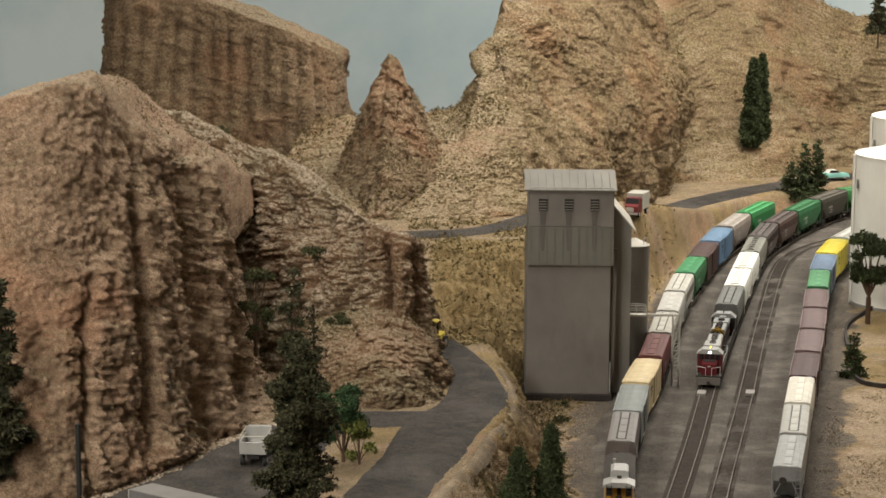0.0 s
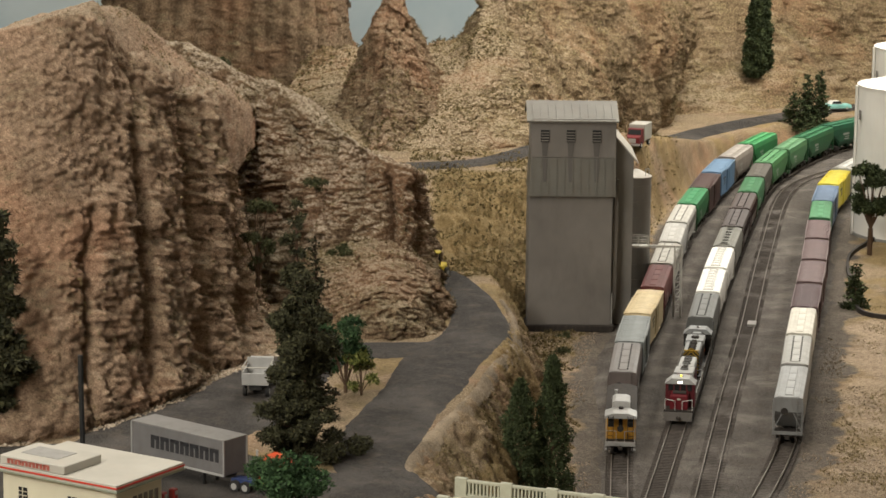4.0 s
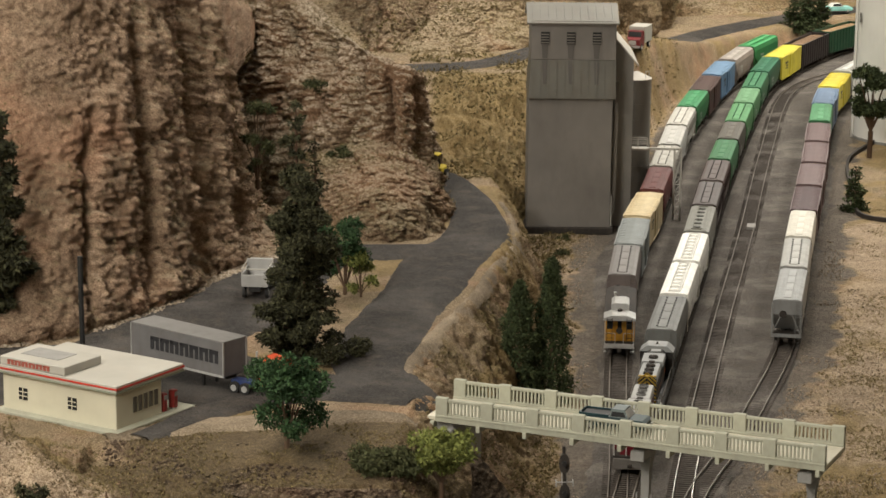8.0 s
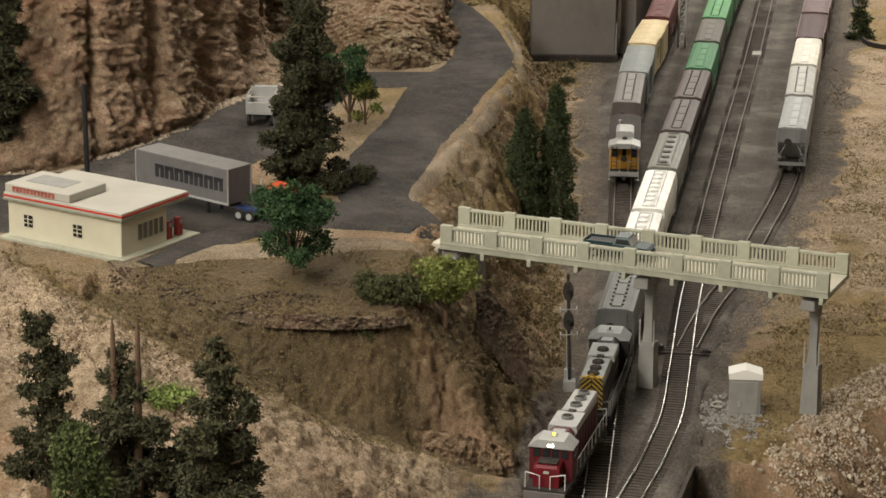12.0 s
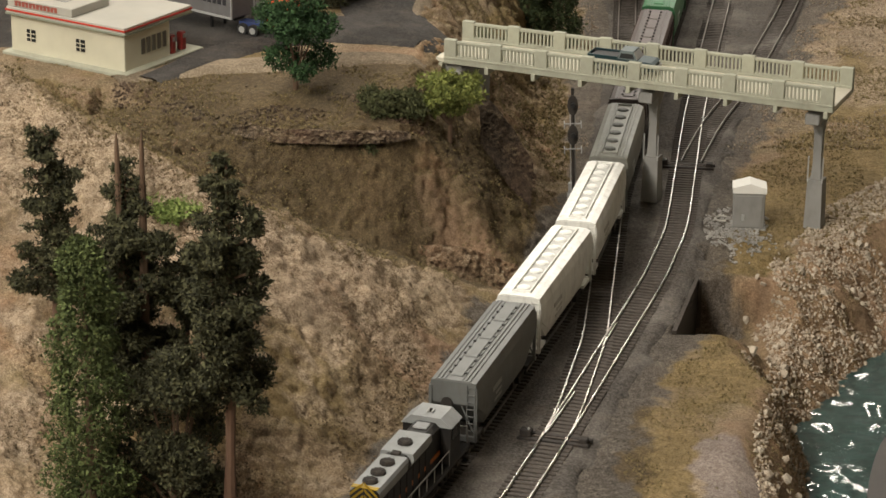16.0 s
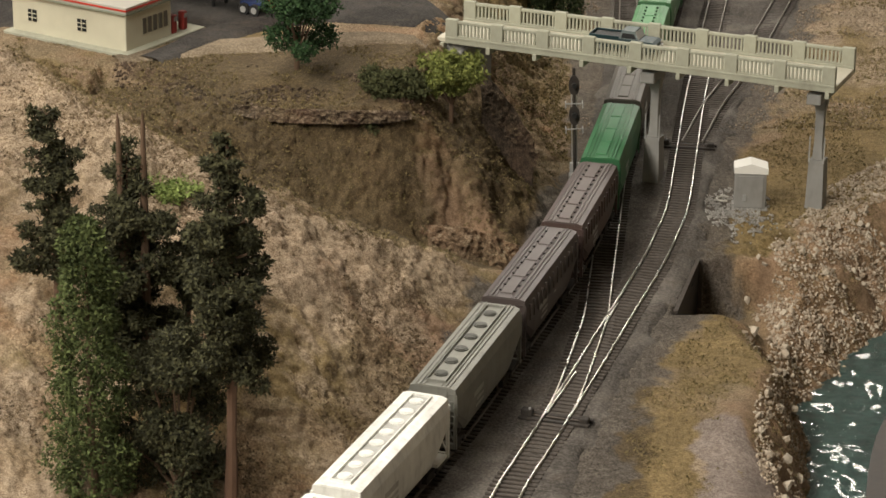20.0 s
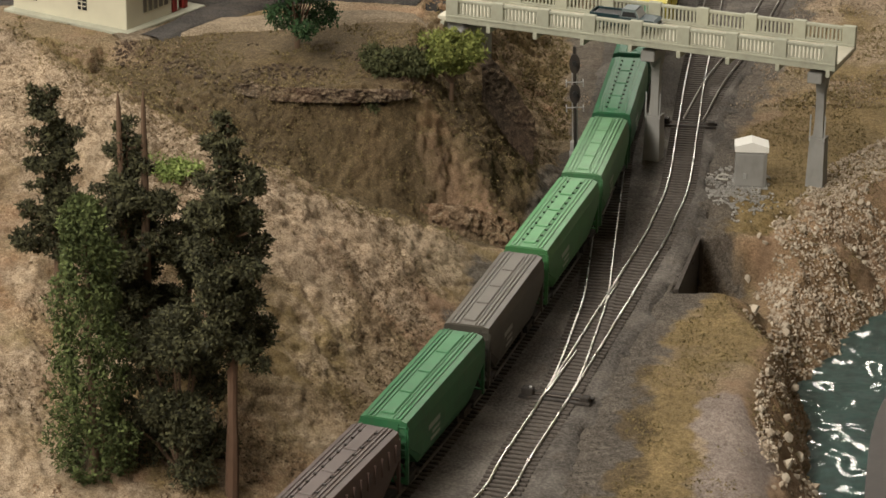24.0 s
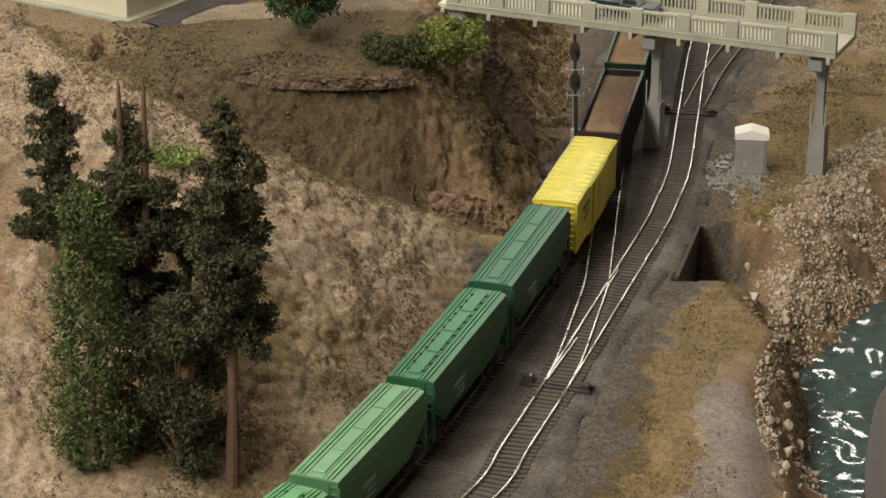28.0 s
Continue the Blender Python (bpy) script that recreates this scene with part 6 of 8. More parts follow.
# ---- road bridge ----
def bridge():
    root = tagged(new("road_bridge"), "cream concrete road bridge with balustrades over the tracks", "bridge")
    L, W = 0.344, 0.060
    m = pose(-0.0115, 2.1962, 0, 0, 0, -22.7)
    root.matrix_world = m
    part("deck", boxes((0, L, 0, W, 0.1032, 0.1068), bevel=0.0004), M["deck"], root)
    for y, w in ((0.0005, 0.008), (W - 0.0005, 0.0)):
        span = (L - w - 0.011) / 8
        part("kerb", boxes((w, L, y - 0.003, y + 0.003, 0.1068, 0.1088), bevel=0.0004), M["concrete"], root)
        part("edge_beam", boxes((w, L, y - 0.0025, y + 0.0025, 0.1026, 0.1072), bevel=0.0004), M["concrete"], root)
        part("top_rail", boxes((w, L, y - 0.0018, y + 0.0018, 0.1200, 0.1226), bevel=0.0004), M["concrete"], root)
        part("bottom_rail", boxes((w, L, y - 0.0014, y + 0.0014, 0.1088, 0.1100), bevel=0.0002), M["concrete"], root)
        for i in range(9):
            x = w + 0.0055 + i * span
            piece("post", "bpost", lambda: boxes((-0.0055, 0.0055, -0.0024, 0.0024, 0.1060, 0.1238), bevel=0.0005), M["concrete"], root, pose(x, y, 0))
            if i < 8:
                for k in range(9):
                    piece("baluster", "bal", lambda: boxes((-0.0008, 0.0008, -0.0008, 0.0008, 0.1098, 0.1202)), M["concrete"], root, pose(x + 0.0075 + k * (span - 0.015) / 8, y, 0))
    for i in range(9):
        x = 0.0055 + i * (L - 0.011) / 8
        piece("floor_beam", "fbeam", lambda: boxes((-0.0018, 0.0018, -0.0035, 0.0645, 0.0975, 0.1032), bevel=0.0004), M["concrete"], root, pose(x, 0, 0))
    for x in (0.1850, 0.3260):
        part("pier_cap", boxes((x - 0.006, x + 0.006, 0.004, W - 0.004, 0.0885, 0.0978), bevel=0.0008), M["pier"], root)
        for y in (0.030,):
            part("column", loft([[(x - w, y - w, z), (x + w, y - w, z), (x + w, y + w, z), (x - w, y + w, z)] for w, z in ((0.0042, 0.036), (0.0034, 0.05), (0.0034, 0.074), (0.0055, 0.0895))]), M["pier"], root)
            part("pedestal", loft([[(x - w, y - w, z), (x + w, y - w, z), (x + w, y + w, z), (x - w, y + w, z)] for w, z in ((0.0074, -0.012), (0.0062, 0.036))]), M["pier"], root)
            # thin silver strips added for the white glints at the pedestal corners
            part("guard_strip", boxes((x - 0.0066, x - 0.0056, y - 0.0066, y - 0.0058, 0.034, 0.056), (x + 0.0056, x + 0.0066, y - 0.0066, y - 0.0058, 0.034, 0.056)), M["silver"], root)
    part("abutment", boxes((-0.012, 0.022, 0.004, W - 0.004, 0.06, 0.103), (0.018, 0.024, -0.004, W + 0.004, 0.05, 0.0975), bevel=0.001), M["pier"], root)
    return root


bridge()


# ---- signal, relay cabinet ----
def signal_mast():
    root = tagged(new("signal_mast"), "grey block signal mast with round target and ladder", "signal")
    root.location = (0.105, 2.145, 0)
    root.rotation_euler = (0, radians(-2), 0)
    part("base", boxes((-0.005, 0.005, -0.005, 0.005, -0.006, 0.004), bevel=0.0006), M["silver"], root)
    part("mast", bars(((0, 0, 0.0), (0, 0, 0.096), 0.0013)), M["under"], root)
    for z in (0.082, 0.056):
        head = part("signal_head", loft([[(math.cos(q) * 0.0045, y, z + math.sin(q) * 0.0085) for q in [i * math.tau / 20 for i in range(20)]] for y in (-0.0035, -0.0015)]), M["under"], root, "oval black target")
        part("hood", bars(((0, -0.008, z + 0.001), (0, -0.004, z + 0.001), 0.0022), seg=10), M["black"], head)
    part("ladder", bars(((-0.002, 0.004, 0), (-0.002, 0.003, 0.08), 0.0004), ((0.002, 0.004, 0), (0.002, 0.003, 0.08), 0.0004), *[((-0.002, 0.0037, 0.006 + k * 0.006), (0.002, 0.0037, 0.006 + k * 0.006), 0.0003) for k in range(12)], seg=5), M["silver"], root)
    for z in (0.066, 0.044):
        part("platform_rail", bars(((-0.007, -0.002, z), (0.007, -0.002, z), 0.0005), ((-0.007, -0.002, z), (-0.007, 0.005, z), 0.0005), ((0.007, -0.002, z), (0.007, 0.005, z), 0.0005), ((-0.007, -0.002, z - 0.004), (-0.007, -0.002, z), 0.0005), ((0.007, -0.002, z - 0.004), (0.007, -0.002, z), 0.0005), seg=6), M["silver"], root)
    part("relay_box", boxes((-0.004, 0.004, 0.003, 0.008, 0.0, 0.012), bevel=0.0005), M["silver"], root)
    return root


signal_mast()


def relay_cabinet():
    root = tagged(new("relay_cabinet"), "grey trackside relay cabinet with a white peaked roof", "cabinet")
    root.matrix_world = pose(0.2465, 2.098, -0.006, 0, 0, -4)
    part("body", boxes((-0.0128, 0.0128, -0.009, 0.009, 0, 0.031), bevel=0.0006), M["pier"], root)
    part("roof", loft([[(x, -0.0098, 0.031), (x, 0.0098, 0.031), (x, 0.0098, z), (x, -0.0098, z)] for x, z in ((-0.0138, 0.0355), (0, 0.0395), (0.0138, 0.0355))]), M["tank"], root, "white peaked roof")
    door = part("door", boxes((-0.0105, 0.0105, -0.0098, -0.0088, 0.002, 0.029), bevel=0.0002), M["pier"], root)
    part("handle", boxes((-0.006, -0.0035, -0.0106, -0.0096, 0.008, 0.013)), M["silver"], door)
    part("base_slab", boxes((-0.0145, 0.0145, -0.011, 0.011, -0.003, 0.0008), bevel=0.0003), M["pier"], root)
    return root


relay_cabinet()
bm = bmesh.new()
for k in range(9):
    a0, a1 = radians(40 + k * 28), radians(40 + (k + 1) * 28)
    cyl(bm, (math.cos(a0) * 0.006, math.sin(a0) * 0.006, 0.0015), (math.cos(a1) * 0.006, math.sin(a1) * 0.006, 0.0015), 0.0009, 6)
hose = part("cable_loop", bm, M["signwhite"])
hose.location = (0.2265, 2.108, -0.005)
tagged(hose, "white loop of cable lying beside the cabinet", "cable")


# ---- filling station ----
def letter_bars(name, n, width, size, mat, parent, m, label):
    """A row of plain upright blocks the size and colour of lettering."""
    for k in range(n):
        x = (k - (n - 1) / 2) * width / n
        w = width / n * 0.43
        bm = boxes((x - w, x - w * 0.2, -size / 2, size / 2, -0.0002, 0.0003), (x - w, x + w, size * 0.18, size / 2, -0.0002, 0.0003), (x + w * 0.25, x + w, -size * 0.5, size * 0.35, -0.0002, 0.0003))
        part(name, bm, mat, parent, label).matrix_basis = m


M["stripe"] = material("dull_green_stripe", painted((0.24, 0.26, 0.2), 0.2), 0.6)


def filling_station():
    root = tagged(new("filling_station"), "small cream filling station with white canopy and red stripes", "filling station")
    root.matrix_world = pose(-0.2635, 2.116, 0.112, 0, 0, -32)
    L, W, Hh = 0.120, 0.060, 0.034
    part("wall", boxes((-L, 0, 0, W, 0, Hh), bevel=0.0006), M["cream"], root)
    part("plinth", boxes((-L - 0.004, 0.008, -0.008, W + 0.035, -0.004, 0.0025), bevel=0.0006), M["concrete"], root, "pale concrete pad")
    part("roof_slab", boxes((-L - 0.002, 0.003, -0.003, W + 0.026, Hh, Hh + 0.006), bevel=0.0005), M["signwhite"], root, "flat white roof with canopy")
    part("green_stripe", boxes((-L - 0.0025, 0.0035, -0.0035, -0.0028, Hh - 0.0006, Hh + 0.0010), (0.0030, 0.0036, -0.0035, W + 0.0265, Hh - 0.0006, Hh + 0.0010)), M["stripe"], root, "dull green stripe")
    part("red_stripe", boxes((-L - 0.0025, 0.0035, -0.0035, -0.0028, Hh + 0.0026, Hh + 0.0040), (0.0030, 0.0036, -0.0035, W + 0.0265, Hh + 0.0026, Hh + 0.0040)), M["red"], root)
    part("parapet", boxes((-L - 0.001, -0.052, -0.002, 0.046, Hh + 0.006, Hh + 0.0135), bevel=0.0006), M["signwhite"], root, "raised white parapet box")
    part("parapet_well", boxes((-L + 0.010, -0.070, 0.012, 0.036, Hh + 0.0134, Hh + 0.0139)), M["pier"], root)
    letter_bars("sign_block", 6, 0.046, 0.0042, paint((0.36, 0.10, 0.075), 0.2), root, pose(-0.090, -0.0024, Hh + 0.0098, 90, 0, 0), "red sign block")
    for x in (-0.098, -0.0455):
        w = part("window", boxes((x - 0.0045, x + 0.0045, -0.0007, 0.001, 0.0125, 0.0225)), M["darkglass"], root)
        part("window_frame", boxes((x - 0.0003, x + 0.0003, -0.0012, -0.0004, 0.0125, 0.0225), (x - 0.0045, x + 0.0045, -0.0012, -0.0004, 0.0155, 0.0161), (x - 0.0045, x + 0.0045, -0.0012, -0.0004, 0.0190, 0.0196)), M["cream"], w)
    for y in (0.024, 0.031, 0.038, 0.045, 0.052):
        part("shop_window", boxes((-0.0005, 0.0007, y - 0.0022, y + 0.0022, 0.012, 0.025)), paint((0.11, 0.10, 0.08), 0.2), root)
    for y in (0.065, 0.079):
        pump = part("fuel_pump", boxes((-0.006, 0.0, y - 0.003, y + 0.003, 0.0025, 0.018), bevel=0.0008), paint((0.22, 0.022, 0.018), 0.2), root, "dark red fuel pump")
        part("pump_face", boxes((0.0, 0.0005, y - 0.0016, y + 0.0016, 0.013, 0.0165)), M["silo"], pump)
    part("canopy_post", bars(((-0.04, W + 0.022, 0.0025), (-0.04, W + 0.022, Hh), 0.0012)), M["signwhite"], root)
    return root


filling_station()
pole = part("utility_pole", bars(((0, 0, -0.002), (-0.001, 0, 0.085), 0.0024), seg=10), M["black"])
pole.location = (-0.3265, 2.385, 0.112)
tagged(pole, "dark utility pole standing by the cliff foot", "pole")


# ---- vehicles ----
def road_wheel(parent, x, y, r=0.0052, w=0.0032):
    t = piece("wheel", ("tyre", r, w), lambda: bars(((-w / 2, 0, 0), (w / 2, 0, 0), r), seg=18), M["tyre"], parent, pose(x, y, r))
    piece("rim", ("rim", r, w), lambda: bars(((-w / 2 - 0.0003, 0, 0), (w / 2 + 0.0003, 0, 0), r * 0.55), seg=14), M["silver"], t)
    return t


def semi_trailer():
    root = tagged(new("semi_trailer"), "grey box trailer with dark side markings parked on the apron", "trailer")
    root.matrix_world = pose(-0.2200, 2.2780, 0.1135, 0, 0, -128.5)
    L = 0.110
    m = paint((0.135, 0.13, 0.13), 0.25)
    part("box_body", boxes((-0.0145, 0.0145, -L / 2, L / 2, 0.0135, 0.0445), bevel=0.0007), m, root)
    part("roof_sheet", boxes((-0.0148, 0.0148, -L / 2 - 0.0003, L / 2 + 0.0003, 0.0440, 0.0452), bevel=0.0004), paint((0.18, 0.175, 0.168), 0.3), root, "dull aluminium roof")
    for sx in (-1, 1):
        part("bottom_rail", boxes((sx * 0.0147 - 0.0004, sx * 0.0147 + 0.0004, -L / 2, L / 2, 0.0133, 0.0152)), M["silver"], root)
    for y in (-L / 2, L / 2):
        for sx in (-1, 1):
            part("corner_post", boxes((sx * 0.0142 - 0.0008, sx * 0.0142 + 0.0008, y - 0.0005, y + 0.0005, 0.0135, 0.0445)), M["silver"], root)
    letter_bars("side_block", 7, 0.082, 0.0115, M["letter"], root, pose(0.01475, 0.009, 0.0305, 90, 0, 90), "dark sign block")
    part("chassis", boxes((-0.006, 0.006, -L / 2 + 0.004, L / 2 - 0.004, 0.0100, 0.0135)), M["black"], root)
    for y in (-L / 2 + 0.012, -L / 2 + 0.024):
        for x in (-0.0118, 0.0118):
            road_wheel(root, x, y)
    part("landing_leg", boxes((-0.009, -0.007, 0.025, 0.027, 0, 0.0105), (0.007, 0.009, 0.025, 0.027, 0, 0.0105)), M["black"], root)
    return root


semi_trailer()


def tractor():
    root = tagged(new("truck_tractor"), "orange-red truck tractor with blue frame ahead of the trailer", "truck")
    root.matrix_world = pose(-0.152, 2.232, 0.1135, 0, 0, -120)
    o = paint((0.55, 0.07, 0.02), 0.12)
    part("frame", boxes((-0.005, 0.005, -0.03, 0.024, 0.0065, 0.0100)), paint((0.03, 0.05, 0.14), 0.2), root, "blue chassis frame")
    part("cab", loft([[(-0.0125, y, 0.0095), (0.0125, y, 0.0095), (0.0125, y, 0.027), (0.011, y, z), (-0.011, y, z), (-0.0125, y, 0.027)] for y, z in ((0.004, 0.034), (0.018, 0.034), (0.0235, 0.028))]), o, root)
    part("windshield", loft([[(-0.010, 0.0195, 0.0325), (0.010, 0.0195, 0.0325), (0.0105, 0.0238, 0.0245), (-0.0105, 0.0238, 0.0245)], [(-0.010, 0.0188, 0.0320), (0.010, 0.0188, 0.0320), (0.0105, 0.0230, 0.0240), (-0.0105, 0.0230, 0.0240)]]), M["darkglass"], root)
    part("bumper", boxes((-0.0125, 0.0125, 0.0225, 0.0250, 0.005, 0.0092), bevel=0.0004), M["silver"], root)
    part("exhaust_stack", bars(((0.011, 0.001, 0.012), (0.011, 0.001, 0.040), 0.001)), M["silver"], root)
    for y in (-0.022, -0.011, 0.015):
        for x in (-0.0112, 0.0112):
            road_wheel(root, x, y)
    return root


tractor()


def dump_truck():
    root = tagged(new("stake_truck"), "silver open-bed truck parked on the lot", "truck")
    root.matrix_world = pose(-0.181, 2.595, 0.1135, 0, 0, -4)
    part("bed_floor", boxes((-0.0128, 0.0128, -0.026, 0.012, 0.0135, 0.0155)), M["silver"], root)
    for x in (-0.0128, 0.0128):
        part("bed_side", boxes((x - 0.0006, x + 0.0006, -0.026, 0.012, 0.0150, 0.0250), bevel=0.0002), M["silver"], root)
    part("tailgate", boxes((-0.0130, 0.0130, -0.0268, -0.0256, 0.0125, 0.0245), bevel=0.0002), M["silver"], root)
    part("headboard", boxes((-0.0130, 0.0130, 0.0115, 0.0128, 0.0150, 0.0320), bevel=0.0002), M["silver"], root)
    part("rack", bars(((-0.0128, -0.026, 0.025), (-0.0128, -0.026, 0.030), 0.0006), ((0.0128, -0.026, 0.025), (0.0128, -0.026, 0.030), 0.0006), ((-0.0128, -0.026, 0.030), (0.0128, -0.026, 0.030), 0.0006), ((-0.0128, -0.026, 0.030), (-0.0128, 0.012, 0.030), 0.0005), ((0.0128, -0.026, 0.030), (0.0128, 0.012, 0.030), 0.0005)), M["signwhite"], root)
    part("cab", loft([[(-0.0115, y, 0.009), (0.0115, y, 0.009), (0.0112, y, z), (-0.0112, y, z)] for y, z in ((0.0145, 0.0305), (0.026, 0.030), (0.030, 0.021), (0.040, 0.019))]), M["silver"], root)
    part("rear_window", boxes((-0.008, 0.008, 0.0138, 0.0146, 0.022, 0.0285)), M["darkglass"], root)
    part("frame", boxes((-0.006, 0.006, -0.025, 0.038, 0.0075, 0.0135)), M["black"], root)
    for y in (-0.018, 0.032):
        for x in (-0.0112, 0.0112):
            road_wheel(root, x, y)
    return root


dump_truck()


def car(x, y, z, turn, colour, top, label, pickup=False):
    root = tagged(new("pickup_truck" if pickup else "sedan_car"), label, "pickup" if pickup else "car")
    root.matrix_world = pose(x, y, z, 0, 0, turn)
    m, t = paint(colour, 0.1), paint(top, 0.1)
    w = 0.0105
    part("body", loft([[(-w, yy, 0.004), (w, yy, 0.004), (w * 1.02, yy, zz * 0.7), (w * 0.93, yy, zz), (-w * 0.93, yy, zz), (-w * 1.02, yy, zz * 0.7)] for yy, zz in ((-0.0285, 0.0105), (-0.027, 0.0118), (0.0, 0.0122), (0.026, 0.0112), (0.0285, 0.0095))]), m, root)
    if pickup:
        part("cab", loft([[(-w * 0.93, yy, 0.0118), (w * 0.93, yy, 0.0118), (w * 0.75, yy + d, 0.0188), (-w * 0.75, yy + d, 0.0188)] for yy, d in ((-0.002, 0.001), (0.014, -0.004))]), t, root)
        part("bed_well", boxes((-w * 0.8, w * 0.8, -0.0262, -0.0035, 0.0112, 0.0124)), M["black"], root, "dark open bed")
        for sx in (-1, 1):
            part("bed_rail", boxes((sx * w * 0.9 - 0.0008, sx * w * 0.9 + 0.0008, -0.0275, -0.003, 0.0115, 0.0138), bevel=0.0002), m, root)
        part("tailgate", boxes((-w * 0.9, w * 0.9, -0.0288, -0.0276, 0.006, 0.0138), bevel=0.0002), m, root)
    else:
        part("cabin", loft([[(-w * 0.93, yy, 0.0115), (w * 0.93, yy, 0.0115), (w * 0.72, yy + d, 0.0178), (-w * 0.72, yy + d, 0.0178)] for yy, d in ((-0.016, 0.005), (0.010, -0.006))]), t, root)
    # the pickup's glass is silver paint, a glimmer put into the colour
    part("windshield", loft([[(-w * 0.85, 0.0142 if pickup else 0.0102, 0.0125), (w * 0.85, 0.0142 if pickup else 0.0102, 0.0125), (w * 0.7, 0.0106 if pickup else 0.0052, 0.0178), (-w * 0.7, 0.0106 if pickup else 0.0052, 0.0178)], [(-w * 0.85, 0.0138 if pickup else 0.0098, 0.0120), (w * 0.85, 0.0138 if pickup else 0.0098, 0.0120), (w * 0.7, 0.0100 if pickup else 0.0046, 0.0175), (-w * 0.7, 0.0100 if pickup else 0.0046, 0.0175)]]), M["silver"] if pickup else M["darkglass"], root)
    for sx in (-1, 1):
        part("side_window", loft([[(sx * w * 0.92, -0.001 if pickup else -0.012, 0.0128), (sx * w * 0.92, 0.012 if pickup else 0.008, 0.0128), (sx * w * 0.78, 0.0095 if pickup else 0.004, 0.0175), (sx * w * 0.78, 0.0 if pickup else -0.010, 0.0175)], [(sx * w * 0.90, -0.001 if pickup else -0.012, 0.0128), (sx * w * 0.90, 0.012 if pickup else 0.008, 0.0128), (sx * w * 0.76, 0.0095 if pickup else 0.004, 0.0175), (sx * w * 0.76, 0.0 if pickup else -0.010, 0.0175)]]), M["darkglass"], root)
        part("headlight", bars(((sx * w * 0.7, 0.0282, 0.0085), (sx * w * 0.7, 0.0292, 0.0085), 0.0012), seg=10), M["signwhite"], root)
    for yy in (-0.0292, 0.0292):
        part("bumper", boxes((-w, w, yy - 0.0007, yy + 0.0007, 0.0045, 0.0065), bevel=0.0002), M["silver"], root)
    for yy in (-0.018, 0.019):
        for x2 in (-0.0092, 0.0092):
            road_wheel(root, x2, yy, 0.0038, 0.0026)
    return root


bt = Vector((0.1445, 2.1630, 0.1069))
car(bt.x, bt.y, bt.z, -111, (0.006, 0.026, 0.031), (0.10, 0.125, 0.125), "dark teal pickup truck crossing the bridge", True)
car(0.526, 4.86, float(height(0.526, 4.86, False)) + 0.003, -60, (0.2, 0.2, 0.2), (0.3, 0.3, 0.3), "small grey car parked by the upper road")
car(0.764, 5.27, float(height(0.764, 5.27, False)) + 0.004, -75, (0.22, 0.50, 0.46), (0.7, 0.7, 0.66), "turquoise and white sedan on the upper road")


def red_truck():
    root = tagged(new("delivery_truck"), "dark red delivery truck with a white box body", "truck")
    x, y = 0.308, 4.30
    root.matrix_world = pose(x, y, float(height(x, y, False)) + 0.003, 0, 0, 160)
    r = paint((0.13, 0.014, 0.016), 0.15)
    part("box_body", boxes((-0.0135, 0.0135, -0.034, 0.006, 0.010, 0.036), bevel=0.0006), M["signwhite"], root)
    part("cab", loft([[(-0.0125, yy, 0.006), (0.0125, yy, 0.006), (0.0115, yy, z), (-0.0115, yy, z)] for yy, z in ((0.0065, 0.030), (0.016, 0.0295), (0.020, 0.0205), (0.032, 0.018))]), r, root)
    part("windshield", loft([[(-0.010, 0.0166, 0.0285), (0.010, 0.0166, 0.0285), (0.0105, 0.0200, 0.0212), (-0.0105, 0.0200, 0.0212)], [(-0.010, 0.0160, 0.0280), (0.010, 0.0160, 0.0280), (0.0105, 0.0194, 0.0207), (-0.0105, 0.0194, 0.0207)]]), M["darkglass"], root)
    part("bumper", boxes((-0.0125, 0.0125, 0.0318, 0.0332, 0.005, 0.0085)), M["silver"], root)
    part("grille", boxes((-0.006, 0.006, 0.0316, 0.0326, 0.0095, 0.0165)), M["silver"], root)
    for yy in (-0.022, 0.022):
        for x2 in (-0.0112, 0.0112):
            road_wheel(root, x2, yy)
    return root


red_truck()


def loader():
    root = tagged(new("yellow_loader"), "yellow and black loader parked behind the rock corner", "loader")
    root.matrix_world = pose(-0.014, 3.14, 0.1145, 0, 0, 165)
    y = paint((0.6, 0.47, 0.02), 0.15)
    part("rear_body", boxes((-0.0115, 0.0115, -0.026, 0.0, 0.008, 0.021), bevel=0.0015), y, root)
    part("cab_frame", bars(*[((sx * 0.008, yy, 0.020), (sx * 0.007, yy, 0.036), 0.0008) for sx in (-1, 1) for yy in (-0.006, 0.006)]), M["black"], root)
    part("cab_roof", boxes((-0.0095, 0.0095, -0.0085, 0.0085, 0.0355, 0.038), bevel=0.0008), y, root)
    part("cab_glass", boxes((-0.0068, 0.0068, -0.005, 0.005, 0.021, 0.0355)), M["darkglass"], root)
    part("arm", bars(((-0.006, 0.002, 0.020), (-0.006, 0.026, 0.012), 0.0015), ((0.006, 0.002, 0.020), (0.006, 0.026, 0.012), 0.0015)), y, root)
    part("bucket", loft([[(-0.014, 0.024, 0.003), (0.014, 0.024, 0.003), (0.014, 0.024, 0.014), (-0.014, 0.024, 0.014)], [(-0.014, 0.036, 0.002), (0.014, 0.036, 0.002), (0.014, 0.028, 0.016), (-0.014, 0.028, 0.016)]]), M["black"], root)
    for yy in (-0.017, 0.012):
        for x in (-0.0115, 0.0115):
            road_wheel(root, x, yy, 0.0085, 0.006)
    return root


loader()


